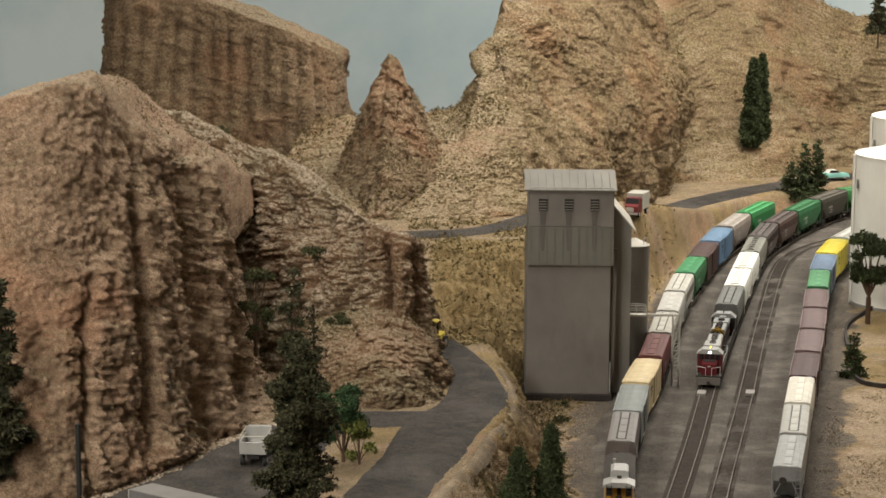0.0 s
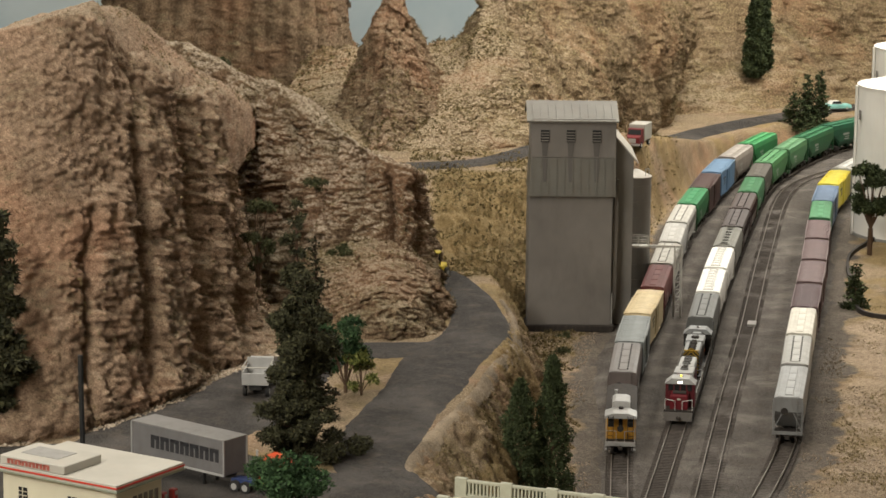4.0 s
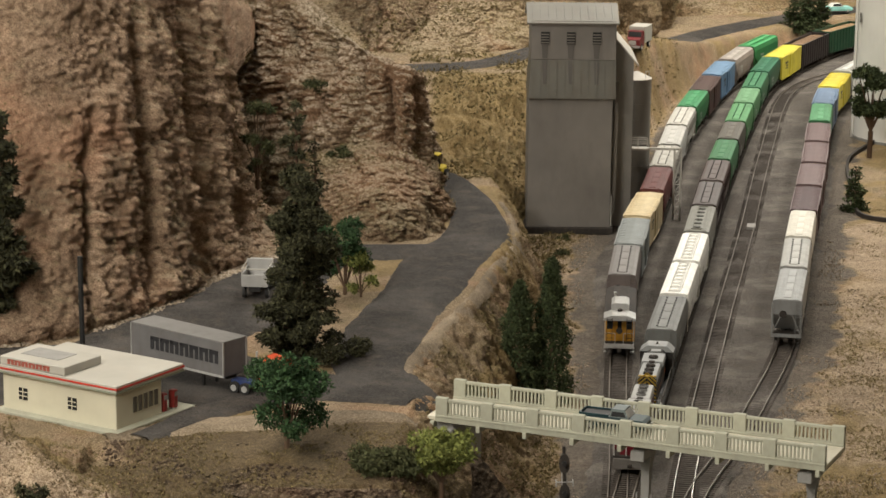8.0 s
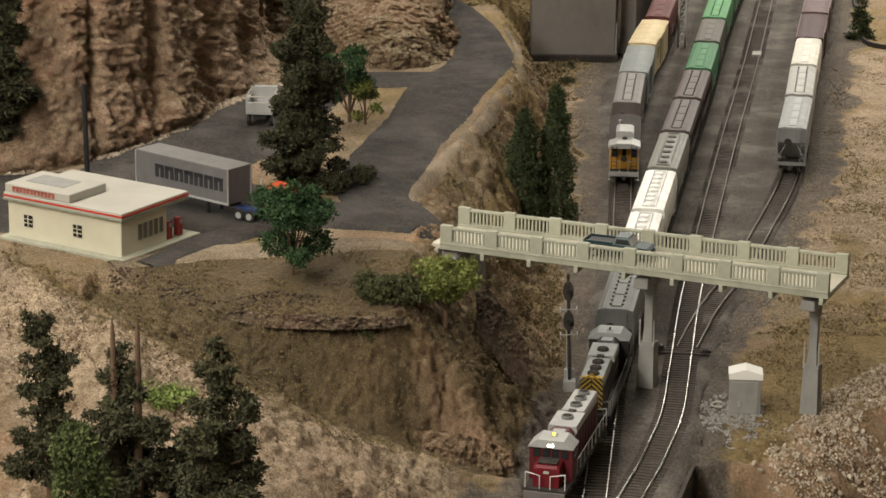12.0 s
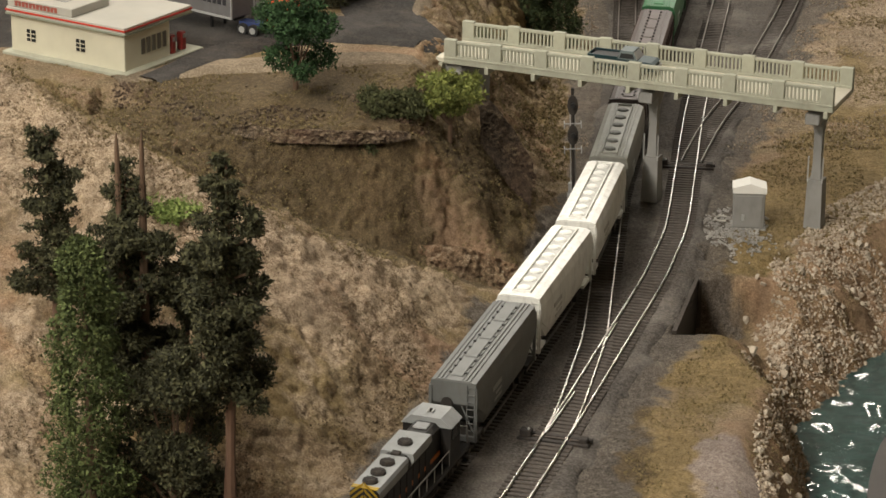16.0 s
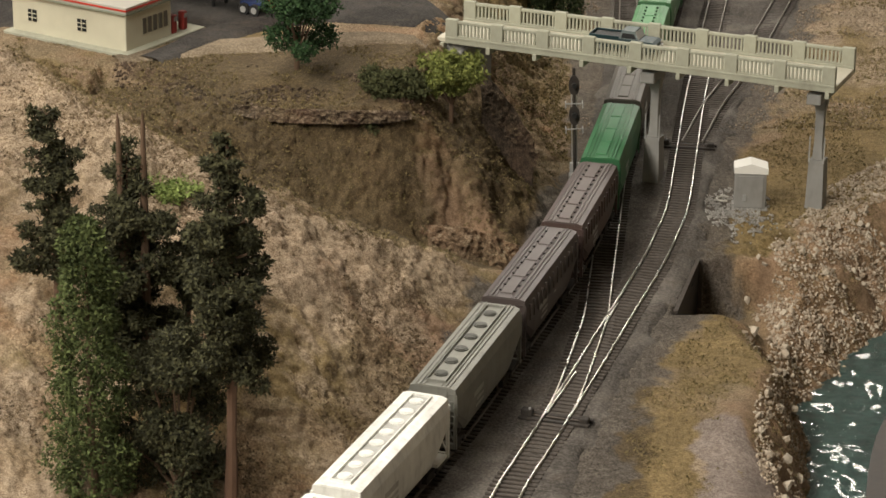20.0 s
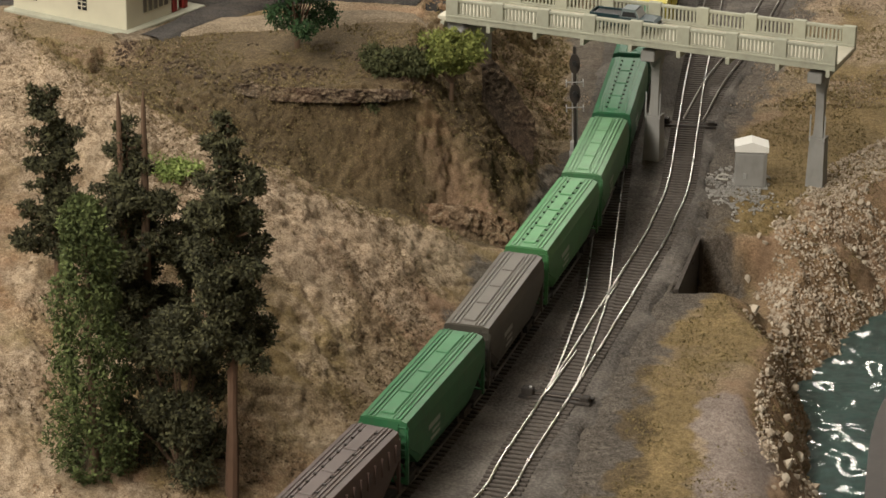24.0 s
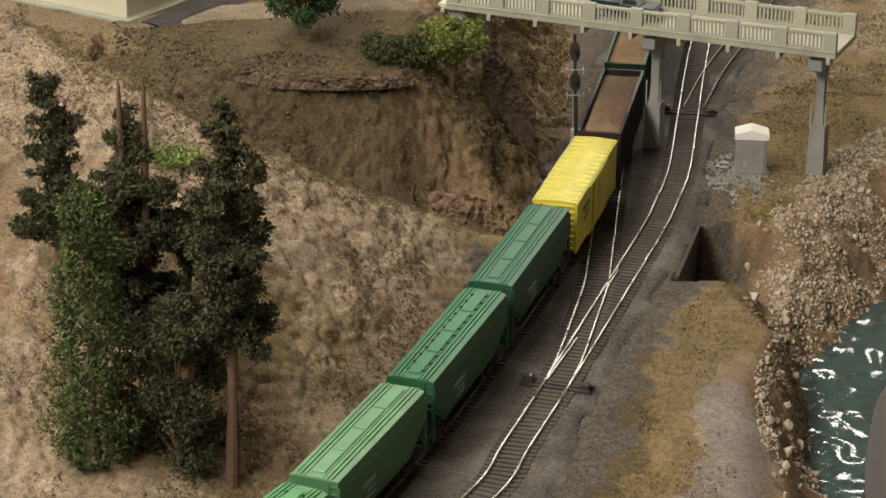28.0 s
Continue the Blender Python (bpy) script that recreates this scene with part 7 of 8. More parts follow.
# ---- storage tanks ----
def tank(x, y, r, h, label):
    root = tagged(new("storage_tank"), label, "tank")
    root.location = (x, y, -0.006)
    ring = [k * math.tau / 64 for k in range(64)]
    part("shell", loft([[(math.cos(a) * rr, math.sin(a) * rr, z) for a in ring] for rr, z in ((r, 0), (r, h))]), M["tank"], root)
    part("roof", loft([[(math.cos(a) * rr, math.sin(a) * rr, z) for a in ring] for rr, z in ((r * 1.012, h), (r * 1.012, h + 0.002), (r * 0.1, h + r * 0.22))]), M["tank"], root, "shallow cone roof")
    part("base_ring", bars(((0, 0, 0), (0, 0, 0.004), r + 0.002), seg=64), M["pier"], root)
    part("roof_vent", bars(((0, 0, h + r * 0.2), (0, 0, h + r * 0.22 + 0.01), 0.005)), M["tank"], root)
    part("stair", boxes((-r - 0.004, -r - 0.001, -0.004, 0.004, 0.0, h), bevel=0.0003), M["tank"], root)
    part("name_plate", boxes((-r - 0.0005, -r + 0.001, -0.026, -0.016, h - 0.05, h - 0.036)), M["silo"], root)
    return root


tank(0.735, 4.16, 0.098, 0.232, "white steel storage tank beside the yard")
tank(0.80, 4.42, 0.098, 0.262, "second white steel storage tank behind the first")


def shed():
    root = tagged(new("pump_shed"), "small dark shed with a pale flat roof", "shed")
    root.matrix_world = pose(0.655, 3.70, -0.006, 0, 0, 6)
    part("wall", boxes((-0.03, 0.03, -0.02, 0.02, 0, 0.036), bevel=0.0005), paint((0.05, 0.055, 0.06), 0.3), root)
    part("roof", boxes((-0.032, 0.032, -0.022, 0.022, 0.036, 0.039), bevel=0.0005), M["whiteroof"], root)
    part("door", boxes((0.004, 0.018, -0.0208, -0.0196, 0.0, 0.028)), M["signwhite"], root)
    return root


shed()
kerb_q, kerb_s = spline([(0.66, 4.1), (0.60, 3.95), (0.573, 3.75), (0.557, 3.58), (0.572, 3.53), (0.62, 3.52), (0.8, 3.52)], 120)
t_ = np.gradient(kerb_q, axis=0)
t_ /= np.linalg.norm(t_, axis=1)[:, None]
n_ = np.stack([-t_[:, 1], t_[:, 0]], 1)
kv = np.stack([np.stack([kerb_q[:, 0] + n_[:, 0] * o, kerb_q[:, 1] + n_[:, 1] * o, np.full(len(kerb_q), z)], -1) for o, z in ((-0.002, -0.008), (-0.002, 0.0), (0.002, 0.0), (0.002, -0.008))], 1)
tagged(grid_mesh("kerb", kv, M["under"], smooth=False, wrap=True), "dark low kerb round the tank yard", "kerb", kind="structure")
for x, y, turn in ((0.402, 3.46, -9), (0.338, 3.455, -9)):
    pad = part("crossing_pad", boxes((-0.0058, 0.0058, -0.012, 0.012, -0.003, 0.0008), bevel=0.0004), M["silo"])
    pad.matrix_world = pose(x, y, 0.0006, 0, 0, turn)
    tagged(pad, "pale plank lying between the rails", "plank")


# ---- trees and bushes ----


def clumps(points, size, rnd, flat=1.0, leaf=5):
    """Many small leaf tufts: crossed bent blades round each point."""
    p = np.repeat(np.array(points), leaf, axis=0)
    n = len(p)
    d = rnd.normal(size=(n, 3))
    d /= np.linalg.norm(d, axis=1)[:, None] + 1e-9
    d[:, 2] *= flat
    u = np.cross(d, rnd.normal(size=(n, 3)))
    u /= np.linalg.norm(u, axis=1)[:, None] + 1e-9
    s = size * rnd.uniform(0.6, 1.4, (n, 1))
    c = p + d * s * 0.3
    v = np.stack([c - u * s * 0.32, c + d * s * 0.5 + np.cross(d, u) * s * 0.14, c + u * s * 0.32, c + d * s * 1.05], 1).reshape(-1, 3)
    b = np.arange(n)[:, None] * 4
    faces = np.concatenate([b + [0, 1, 3], b + [1, 2, 3], b + [0, 2, 1]], 1).reshape(-1, 3)
    return v, faces


def triangles(name, v, f):
    """A mesh from arrays of places and of triangles."""
    me = bpy.data.meshes.new(name)
    me.vertices.add(len(v))
    me.vertices.foreach_set("co", np.asarray(v, np.float32).ravel())
    me.loops.add(f.size)
    me.loops.foreach_set("vertex_index", np.asarray(f, np.int32).ravel())
    me.polygons.add(len(f))
    me.polygons.foreach_set("loop_start", np.arange(0, f.size, 3, dtype=np.int32))
    me.update(calc_edges=True)
    return me


def ball(c, r, n, rnd, flat):
    d = rnd.normal(size=(max(n, 6), 3))
    d /= np.linalg.norm(d, axis=1)[:, None]
    return c + d * r * rnd.uniform(0.35, 1.0, (len(d), 1)) ** 0.7 * np.array([1, 1, flat])


def crown(name, points, size, mat, parent, rnd, flat=1.0, leaf=5, label=""):
    v, f = clumps(points, size, rnd, flat, leaf)
    me = triangles(name, v, f)
    me.materials.append(mat)
    ob = new(name, me)
    ob.parent = parent
    if label:
        ob["label"] = label
    return ob


def trunk(root, h, r, mat, bend=0.0, rnd=None):
    rings = []
    for k in range(9):
        t = k / 8
        cx, cy = bend * math.sin(t * 2.2), bend * 0.6 * math.sin(t * 3.1)
        rr = r * (1 - 0.8 * t) * (1 + 0.12 * math.sin(k * 2.3))
        rings.append([(cx + math.cos(a) * rr, cy + math.sin(a) * rr, h * t) for a in [i * math.tau / 9 for i in range(9)]])
    return part("trunk", loft(rings), mat, root)


def conifer(x, y, z, h, r, label, low=0.12, mat=None, density=2.4, ragged=0.35, seed=1, top=1.0, size=0.003):
    """A conifer: tapered trunk, tiers of drooping branches with gaps."""
    rnd = np.random.default_rng(seed)
    root = tagged(new("conifer_tree"), label, "tree")
    root.location = (x, y, z)
    trunk(root, h * 0.98, max(0.0016, h * 0.016), M["bark"], h * 0.012)
    tiers = int(h / 0.0075)
    rows, pts = [], []
    for k in range(tiers):
        t = low + (1 - low) * k / tiers
        rad = r * (1 - t) ** 0.75 * top * rnd.uniform(1 - ragged, 1 + ragged * 0.6) + 0.002
        for j in range(int(5 + 5 * (1 - t))):
            if rnd.random() < 0.18:
                continue
            a = rnd.uniform(0, math.tau)
            l = rad * rnd.uniform(0.6, 1.1)
            e = np.array([math.cos(a) * l, math.sin(a) * l, h * t - l * 0.22])
            rows.append(((0, 0, h * t), tuple(e), 0.0005))
            for q in np.linspace(0.3, 1, max(2, int(l / 0.005 * density))):
                pts.append(np.array([0, 0, h * t]) * (1 - q) + e * q + rnd.normal(size=3) * 0.0018)
    ob = part("branch_tangle", bars(*rows, seg=4), M["bark"], root)
    ob["kind"] = "stuff"
    crown("crown", pts, size, mat or M["pine"], root, rnd, 0.7, 5)
    return root


def column_tree(x, y, z, h, r, label, mat, seed=2, low=0.03, size=0.0028, shape=0.5):
    """A dense columnar tree: foliage on an uneven spindle, pointed above."""
    rnd = np.random.default_rng(seed)
    root = tagged(new("columnar_tree"), label, "tree")
    root.location = (x, y, z)
    trunk(root, h * 0.9, max(0.002, r * 0.14), M["bark"])
    n = int(h * r * 1500000)
    t, a = rnd.uniform(low, 1, n), rnd.uniform(0, math.tau, n)
    prof = np.minimum(1, (t - low) * 6 + 0.55) * (1 - t) ** shape * 1.15
    lump = 1 + 0.25 * np.sin(a * 3 + t * 17) + 0.18 * np.sin(t * 41 + a * 2)
    rr = r * prof * lump * np.sqrt(rnd.uniform(0.3, 1, n))
    pts = np.stack([np.cos(a) * rr, np.sin(a) * rr, h * t], 1)
    crown("crown", pts, size, mat, root, rnd, 1.0, 3)
    return root


def leafy(x, y, z, h, r, label, mat, seed=3, stems=4, lobes=9, size=0.0029, name="leafy_tree", low=0.35):
    """A broad tree or bush: a few stems, limbs to lobes of foliage with gaps between."""
    rnd = np.random.default_rng(seed)
    root = tagged(new(name), label, "tree" if "tree" in name else "bush")
    root.location = (x, y, z)
    fork = h * low * 0.75
    part("trunk", bars(((0, 0, -0.006), (0, 0, fork + 0.001), h * 0.026), seg=8), M["bark"], root)
    rows, pts = [], []
    for k in range(lobes):
        a = k * 2.4 + rnd.uniform(-0.4, 0.4)
        rr = r * rnd.uniform(0.25, 0.8) if k else 0
        c = np.array([math.cos(a) * rr, math.sin(a) * rr, h * rnd.uniform(low + 0.08, 0.86)])
        if k == 0:
            c[2] = h * 0.85
        m = (c[0] * 0.45, c[1] * 0.45, fork + (c[2] - fork) * 0.55)
        rows.append(((0, 0, fork), m, h * 0.010))
        rows.append((m, tuple(c), h * 0.006))
        lr = r * rnd.uniform(0.24, 0.42)
        pts.append(ball(c, lr, int(lr * lr * 1250000), rnd, 0.75))
    for a, b, w in rows:
        part("stem", bars((a, b, w), seg=6), M["bark"], root)
    crown("crown", np.concatenate(pts), size, mat, root, rnd, 1.0, 3)
    return root


def on(x, y):
    return float(height(x, y))


def shaggy(x, y, z, h, r, label, mat, seed=1, low=0.3, size=0.0029, lobes=16, lean=0.0, thick=1.0):
    """An old pine: a bare trunk below, uneven lobes of needles stacked above with gaps between."""
    rnd = np.random.default_rng(seed)
    root = tagged(new("pine_tree"), label, "tree")
    root.location = (x, y, z)
    root.rotation_euler = (0, radians(lean), 0)
    trunk(root, h * 0.97, max(0.002, h * 0.017) * thick, M["trunk"], h * 0.01)
    pts = []
    for k in range(lobes):
        t = low + (1 - low) * (k + 0.5) / lobes
        a = k * 2.4 + rnd.uniform(-0.6, 0.6)
        reach = r * (0.45 + 0.55 * min(1, (1 - t) * 3.0)) * rnd.uniform(0.55, 1.15)
        c = np.array([math.cos(a) * reach * 0.62, math.sin(a) * reach * 0.62, h * t])
        part("limb", bars(((0, 0, h * t - reach * 0.3), tuple(c), 0.0008), seg=5), M["bark"], root)
        for q in range(4):
            wide = reach * rnd.uniform(0.24, 0.52)
            o = c * np.array([1, 1, 1]) + rnd.normal(size=3) * np.array([0.32, 0.32, 0.30]) * reach
            pts.append(ball(o, wide, int(wide * wide * 1500000), rnd, 0.6))
        core = reach * 0.5
        pts.append(ball(np.array([0, 0, h * t]), core, int(core * core * 900000), rnd, 0.9))
    crown("crown", np.concatenate(pts), size, mat, root, rnd, 0.9, 3)
    return root


# foreground slope
M["trunk"] = material("red_brown_bark", painted((0.115, 0.068, 0.045), 0.4, (0.05, 0.035, 0.026), 200), 0.9)
shaggy(-0.131, 1.492, on(-0.133, 1.492) - 0.004, 0.252, 0.025, "tall dark pine with a bare red-brown lower trunk", M["pine"], 5, 0.40, lobes=26, size=0.0026)
column_tree(-0.214, 1.49, on(-0.214, 1.49) - 0.01, 0.186, 0.0225, "bright green columnar tree on the hillside", M["bright"], seed=6, size=0.0024, shape=0.28)
shaggy(-0.255, 1.64, on(-0.255, 1.64) - 0.004, 0.15, 0.019, "dark ragged pine on the hillside", M["pine"], 7, 0.26, lobes=18, size=0.0026)
shaggy(-0.203, 1.60, on(-0.203, 1.60) - 0.003, 0.15, 0.026, "dark pine growing round dead spars", M["pine"], 8, 0.05, lobes=20, size=0.0026)
for dx in (-0.006, 0.006):
    spar = part("dead_spar", loft([[(dx * 0.3 * t + math.cos(a) * rr, math.sin(a) * rr, z) for a in [i * math.tau / 8 for i in range(8)]] for t, rr, z in ((0, 0.0034, -0.01), (0.4, 0.0030, 0.07), (0.8, 0.0022, 0.135), (0.95, 0.0014, 0.165), (1, 0.0004, 0.174))]), M["bark"])
    spar.location = (-0.198 + dx, 1.597, on(-0.203, 1.597))
    tagged(spar, "bare brown dead tree spar", "dead tree")
leafy(-0.163, 1.51, on(-0.163, 1.51) - 0.012, 0.125, 0.044, "dark bushy tree among the pines", M["pine"], seed=9, lobes=30, size=0.0026, low=0.05)
shaggy(-0.172, 1.61, on(-0.172, 1.61) - 0.004, 0.105, 0.02, "small dark pine leaning on the slope", M["pine"], 10, 0.45, lobes=8, lean=7)

# round the lot and the road
shaggy(-0.124, 2.345, 0.108, 0.175, 0.029, "dark spruce between the lot and the road", M["pine"], 12, 0.04, lobes=24, size=0.003)
shaggy(-0.134, 2.375, 0.108, 0.235, 0.016, "thin tall dark pine snag behind the spruce", M["pine"], 13, 0.3, lobes=12, size=0.0034)
conifer(-0.118, 2.40, 0.108, 0.20, 0.024, "dark spruce beside the road", low=0.1, seed=14)
leafy(-0.096, 2.60, 0.111, 0.078, 0.034, "dense green leafy bush beside the road", M["leafy"], seed=15, lobes=12, low=0.12)
leafy(-0.080, 2.59, 0.111, 0.05, 0.022, "small olive bush beside the road", M["olive"], seed=16, lobes=7, name="bush", low=0.1)
leafy(-0.123, 2.08, on(-0.123, 2.08) - 0.004, 0.086, 0.036, "green leafy tree on the edge of the station lot", M["leafy"], seed=17, lobes=14, low=0.2)
leafy(0.001, 2.055, on(0.001, 2.055) - 0.003, 0.072, 0.030, "yellow-green leafy tree at the bridge end", M["olive"], seed=18, lobes=18, low=0.4)
leafy(-0.040, 2.042, on(-0.040, 2.042) - 0.002, 0.011, 0.032, "low olive scrub on the brow of the bank", M["scrub"], seed=19, lobes=9, name="bush", low=0.1)
column_tree(0.075, 2.555, 0.022, 0.115, 0.020, "dark green cypress at the foot of the embankment", M["cypress"], seed=20)
column_tree(0.107, 2.575, 0.004, 0.152, 0.019, "taller dark green cypress at the embankment foot", M["cypress"], seed=21)
leafy(0.03, 2.33, 0.05, 0.045, 0.03, "dark scrub below the road embankment", M["scrub"], seed=22, lobes=8, name="bush", low=0.1)
shaggy(-0.402, 2.405, 0.105, 0.22, 0.02, "dark tree at the foot of the cliff", M["pine"], 23, 0.1, size=0.005)
leafy(-0.20, 2.86, 0.17, 0.10, 0.022, "dark green scrub in the rock cleft", M["scrub"], seed=24, lobes=9, name="bush", low=0.05)
column_tree(0.612, 5.36, 0.088, 0.175, 0.019, "tall dark cypress on the hillside", M["cypress"], seed=25, size=0.005)
column_tree(0.634, 5.40, 0.098, 0.17, 0.015, "slim dark cypress on the hillside", M["cypress"], seed=26, size=0.005)
for i, (x, y, h, r) in enumerate(((0.688, 5.13, 0.100, 0.028), (0.714, 5.14, 0.108, 0.024), (0.662, 5.10, 0.072, 0.032))):
    conifer(x, y, 0.028, h, r, "dark green spruce behind the yard tracks", low=0.02, seed=27 + i, size=0.005, mat=M["cypress"])
conifer(0.557, 3.60, -0.006, 0.062, 0.018, "dark green spruce at the kerb corner", low=0.1, seed=31, size=0.005, mat=M["cypress"])
leafy(0.635, 3.98, -0.006, 0.15, 0.035, "dark leafy tree in front of the storage tank", M["cypress"], seed=32, lobes=14, low=0.35, size=0.0045)
conifer(0.87, 5.45, 0.28, 0.12, 0.035, "dark pine high on the far hillside", low=0.3, seed=33, size=0.005)
for k, (x, y, z) in enumerate(((-0.148, 3.08, 0.232), (-0.274, 3.285, 0.345))):
    leafy(x, y, z, 0.016, 0.014, "small green scrub clinging to the rock ridge", M["scrub"], seed=55 + k, lobes=8, size=0.0026, name="bush", low=0.05)
shrubs = 0
for x, y, h in ((-0.115, 2.985, 0.014), (-0.062, 1.988, 0.008), (0.15, 3.3, 0.009), (0.155, 3.39, 0.01)):
    z = 0.175 if y > 2.95 and x < -0.05 else on(x, y)
    leafy(x, y, z - 0.002, h, h * 1.2, "low dry scrub on the slope", M["scrub"], seed=40 + shrubs, lobes=6, size=0.0026, name="bush", low=0.05)
    shrubs += 1


leafy(-0.195, 1.79, on(-0.195, 1.79) - 0.002, 0.006, 0.026, "low bright green grass tufts on the hillside", M["grass"], seed=61, lobes=9, size=0.0026, name="grass_tuft", low=0.05)


# ---- rocks of the river bank ----
def rock_meshes(n, seed):
    made = []
    rnd = np.random.default_rng(seed)
    for k in range(n):
        bm = bmesh.new()
        bmesh.ops.create_icosphere(bm, subdivisions=1, radius=1.0)
        sx, sy, sz = rnd.uniform(0.7, 1.3), rnd.uniform(0.7, 1.3), rnd.uniform(0.5, 0.9)
        for v in bm.verts:
            f = rnd.uniform(0.5, 1.25)
            v.co = (v.co.x * sx * f, v.co.y * sy * f, v.co.z * sz * f)
        me = bpy.data.meshes.new("stone")
        bm.to_mesh(me)
        bm.free()
        made.append(me)
    return made


def stone_build(nt, b):
    o = nt.nodes.new("ShaderNodeObjectInfo")
    g = nt.nodes.new("ShaderNodeNewGeometry")
    n = tex(nt, 300, 4, 0.7)
    r = mix(nt, 0.5, o.outputs["Random"], g.outputs["Random Per Island"])
    c = ramp(nt, r, [(0.2, (0.18, 0.135, 0.095)), (0.5, (0.39, 0.31, 0.23)), (0.8, (0.6, 0.53, 0.43))])
    c = mix(nt, 0.35, c, ramp(nt, n.outputs[0], [(0.3, (0.12, 0.09, 0.06)), (0.7, (0.5, 0.42, 0.32))]))
    nt.links.new(c, b.inputs["Base Color"])
    bump(nt, b, n.outputs[0], 0.5, 0.001)


M["stone"] = material("river_stone", stone_build, 0.9)
bank = tagged(new("stone_bank"), "broken tan stones heaped on the river bank", "stones", kind="structure")
stones = rock_meshes(10, 3)
for me in stones:
    me.materials.append(M["stone"])
rnd = np.random.default_rng(8)


def bank_zone(x, y):
    lo = np.interp(y, [1.45, 1.62, 1.7, 1.78, 1.86, 1.95, 2.05, 2.15, 2.25], [0.215, 0.205, 0.21, 0.235, 0.215, 0.225, 0.275, 0.32, 0.4])
    hi = np.interp(y, [1.45, 1.62, 1.7, 1.78, 1.82, 1.9, 2.05, 2.3], [0.295, 0.285, 0.278, 0.28, 0.31, 0.42, 0.46, 0.5])
    return (lo < x) & (x < hi)


count = 0
while count < 290:
    x, y = rnd.uniform(0.19, 0.46), rnd.uniform(1.48, 2.25)
    if not bank_zone(x, y):
        continue
    s = rnd.uniform(0.0018, 0.0038) * (1.0 if y > 1.88 else 1.3)
    ob = new("stone", stones[count % 10])
    ob.parent = bank
    ob.matrix_basis = pose(x, y, on(x, y) + s * 0.5, *rnd.uniform(0, 360, 3)) @ Matrix.Diagonal((s, s, s, 1))
    count += 1


def scatter(name, label, n, zone, area, size, mat, seed, sink=0.2):
    rnd = np.random.default_rng(seed)
    base = []
    for me in stones[:5]:
        base.append((np.array([v.co[:] for v in me.vertices]), [tuple(p.vertices) for p in me.polygons]))
    xs, ys = [], []
    while len(xs) < n:
        x, y = rnd.uniform(area[0], area[1], 4000), rnd.uniform(area[2], area[3], 4000)
        k = np.nonzero(zone(x, y))[0]
        xs += list(x[k])
        ys += list(y[k])
    xs, ys = np.array(xs[:n]), np.array(ys[:n])
    zs = height(xs, ys)
    verts, faces, off = [], [], 0
    for i in range(n):
        v, f = base[i % 5]
        s = rnd.uniform(size[0], size[1])
        m = np.array(pose(0, 0, 0, *rnd.uniform(0, 360, 3)).to_3x3())
        verts.append((v * s) @ m.T + [xs[i], ys[i], zs[i] + s * sink])
        faces += [tuple(off + j for j in t) for t in f]
        off += len(v)
    me = bpy.data.meshes.new(name)
    me.from_pydata(np.concatenate(verts).tolist(), [], faces)
    me.materials.append(mat)
    return tagged(new(name, me), label, "stones", kind="stuff")


def tufts(name, label, n, keep, size, mat, seed):
    """Short dry fibres standing on the ground sheet."""
    rnd = np.random.default_rng(seed)
    i, j = np.nonzero(keep)
    k = rnd.integers(0, len(i), n)
    i, j = i[k], j[k]
    i2, j2 = np.minimum(i + 1, cx.shape[0] - 1), np.minimum(j + 1, cx.shape[1] - 1)
    a, b = rnd.uniform(0, 1, n), rnd.uniform(0, 1, n)
    at = [g[i, j] + (g[i2, j] - g[i, j]) * a + (g[i, j2] - g[i, j]) * b for g in (cx, cy, cz)]
    v, f = clumps(np.stack(at, 1), size, rnd, 1.0, 2)
    me = triangles(name, v, f)
    me.materials.append(mat)
    return tagged(new(name, me), label, "dry grass", kind="stuff")


def rock_tufts(name, label, rock, n, up, size, mat, seed):
    """Dry fibres on the parts of a rock that are turned upwards."""
    rnd = np.random.default_rng(seed)
    me = rock.data
    co, no = np.empty(len(me.vertices) * 3, np.float32), np.empty(len(me.vertices) * 3, np.float32)
    me.vertices.foreach_get("co", co)
    me.vertices.foreach_get("normal", no)
    co, no = co.reshape(-1, 3), no.reshape(-1, 3)
    ok = np.nonzero((np.abs(no[:, 2]) > up) & (fbm(co[:, 0] * 13 + seed, co[:, 1] * 13, co[:, 2] * 13, 4, 0.6) > 0.03) & (np.abs(co[:, 0]) < 0.95))[0]
    pts = co[rnd.choice(ok, n)] + rnd.normal(size=(n, 3)) * 0.002
    v, f = clumps(pts, size, rnd, 1.0, 2)
    me = triangles(name, v, f)
    me.materials.append(mat)
    return tagged(new(name, me), label, "dry grass", kind="stuff")


M["straw"] = material("dry_straw_tufts", leaf_build((0.10, 0.075, 0.032), (0.36, 0.29, 0.16)), 0.95)
M["olive_turf"] = material("olive_dry_turf", leaf_build((0.065, 0.05, 0.02), (0.24, 0.188, 0.088)), 0.95)
M["brown_turf"] = material("brown_dry_turf", leaf_build((0.05, 0.032, 0.016), (0.27, 0.20, 0.125)), 0.95)
off_yard = (ballast < 0.3) & (mouth < 0.1)
blot = fbm(gx * 19, gy * 19, 5.5, 4, 0.6)
tufts("embankment_turf", "olive dry turf on the slope behind the elevator", 12000, (gx > -0.05) & (gx < 0.4) & (gy > 3.15) & (gy < 4.7) & off_yard & (blot > -0.06), 0.0042, M["olive_turf"], 71)
tufts("yard_side_straw", "pale straw and dry grass beside the yard", 18000, (gy > 2.3) & (gy < 3.6) & (gx > 0.09) & (gx < 0.62) & (gz < 0.02) & off_yard & (blot > -0.02), 0.0022, M["straw"], 72)
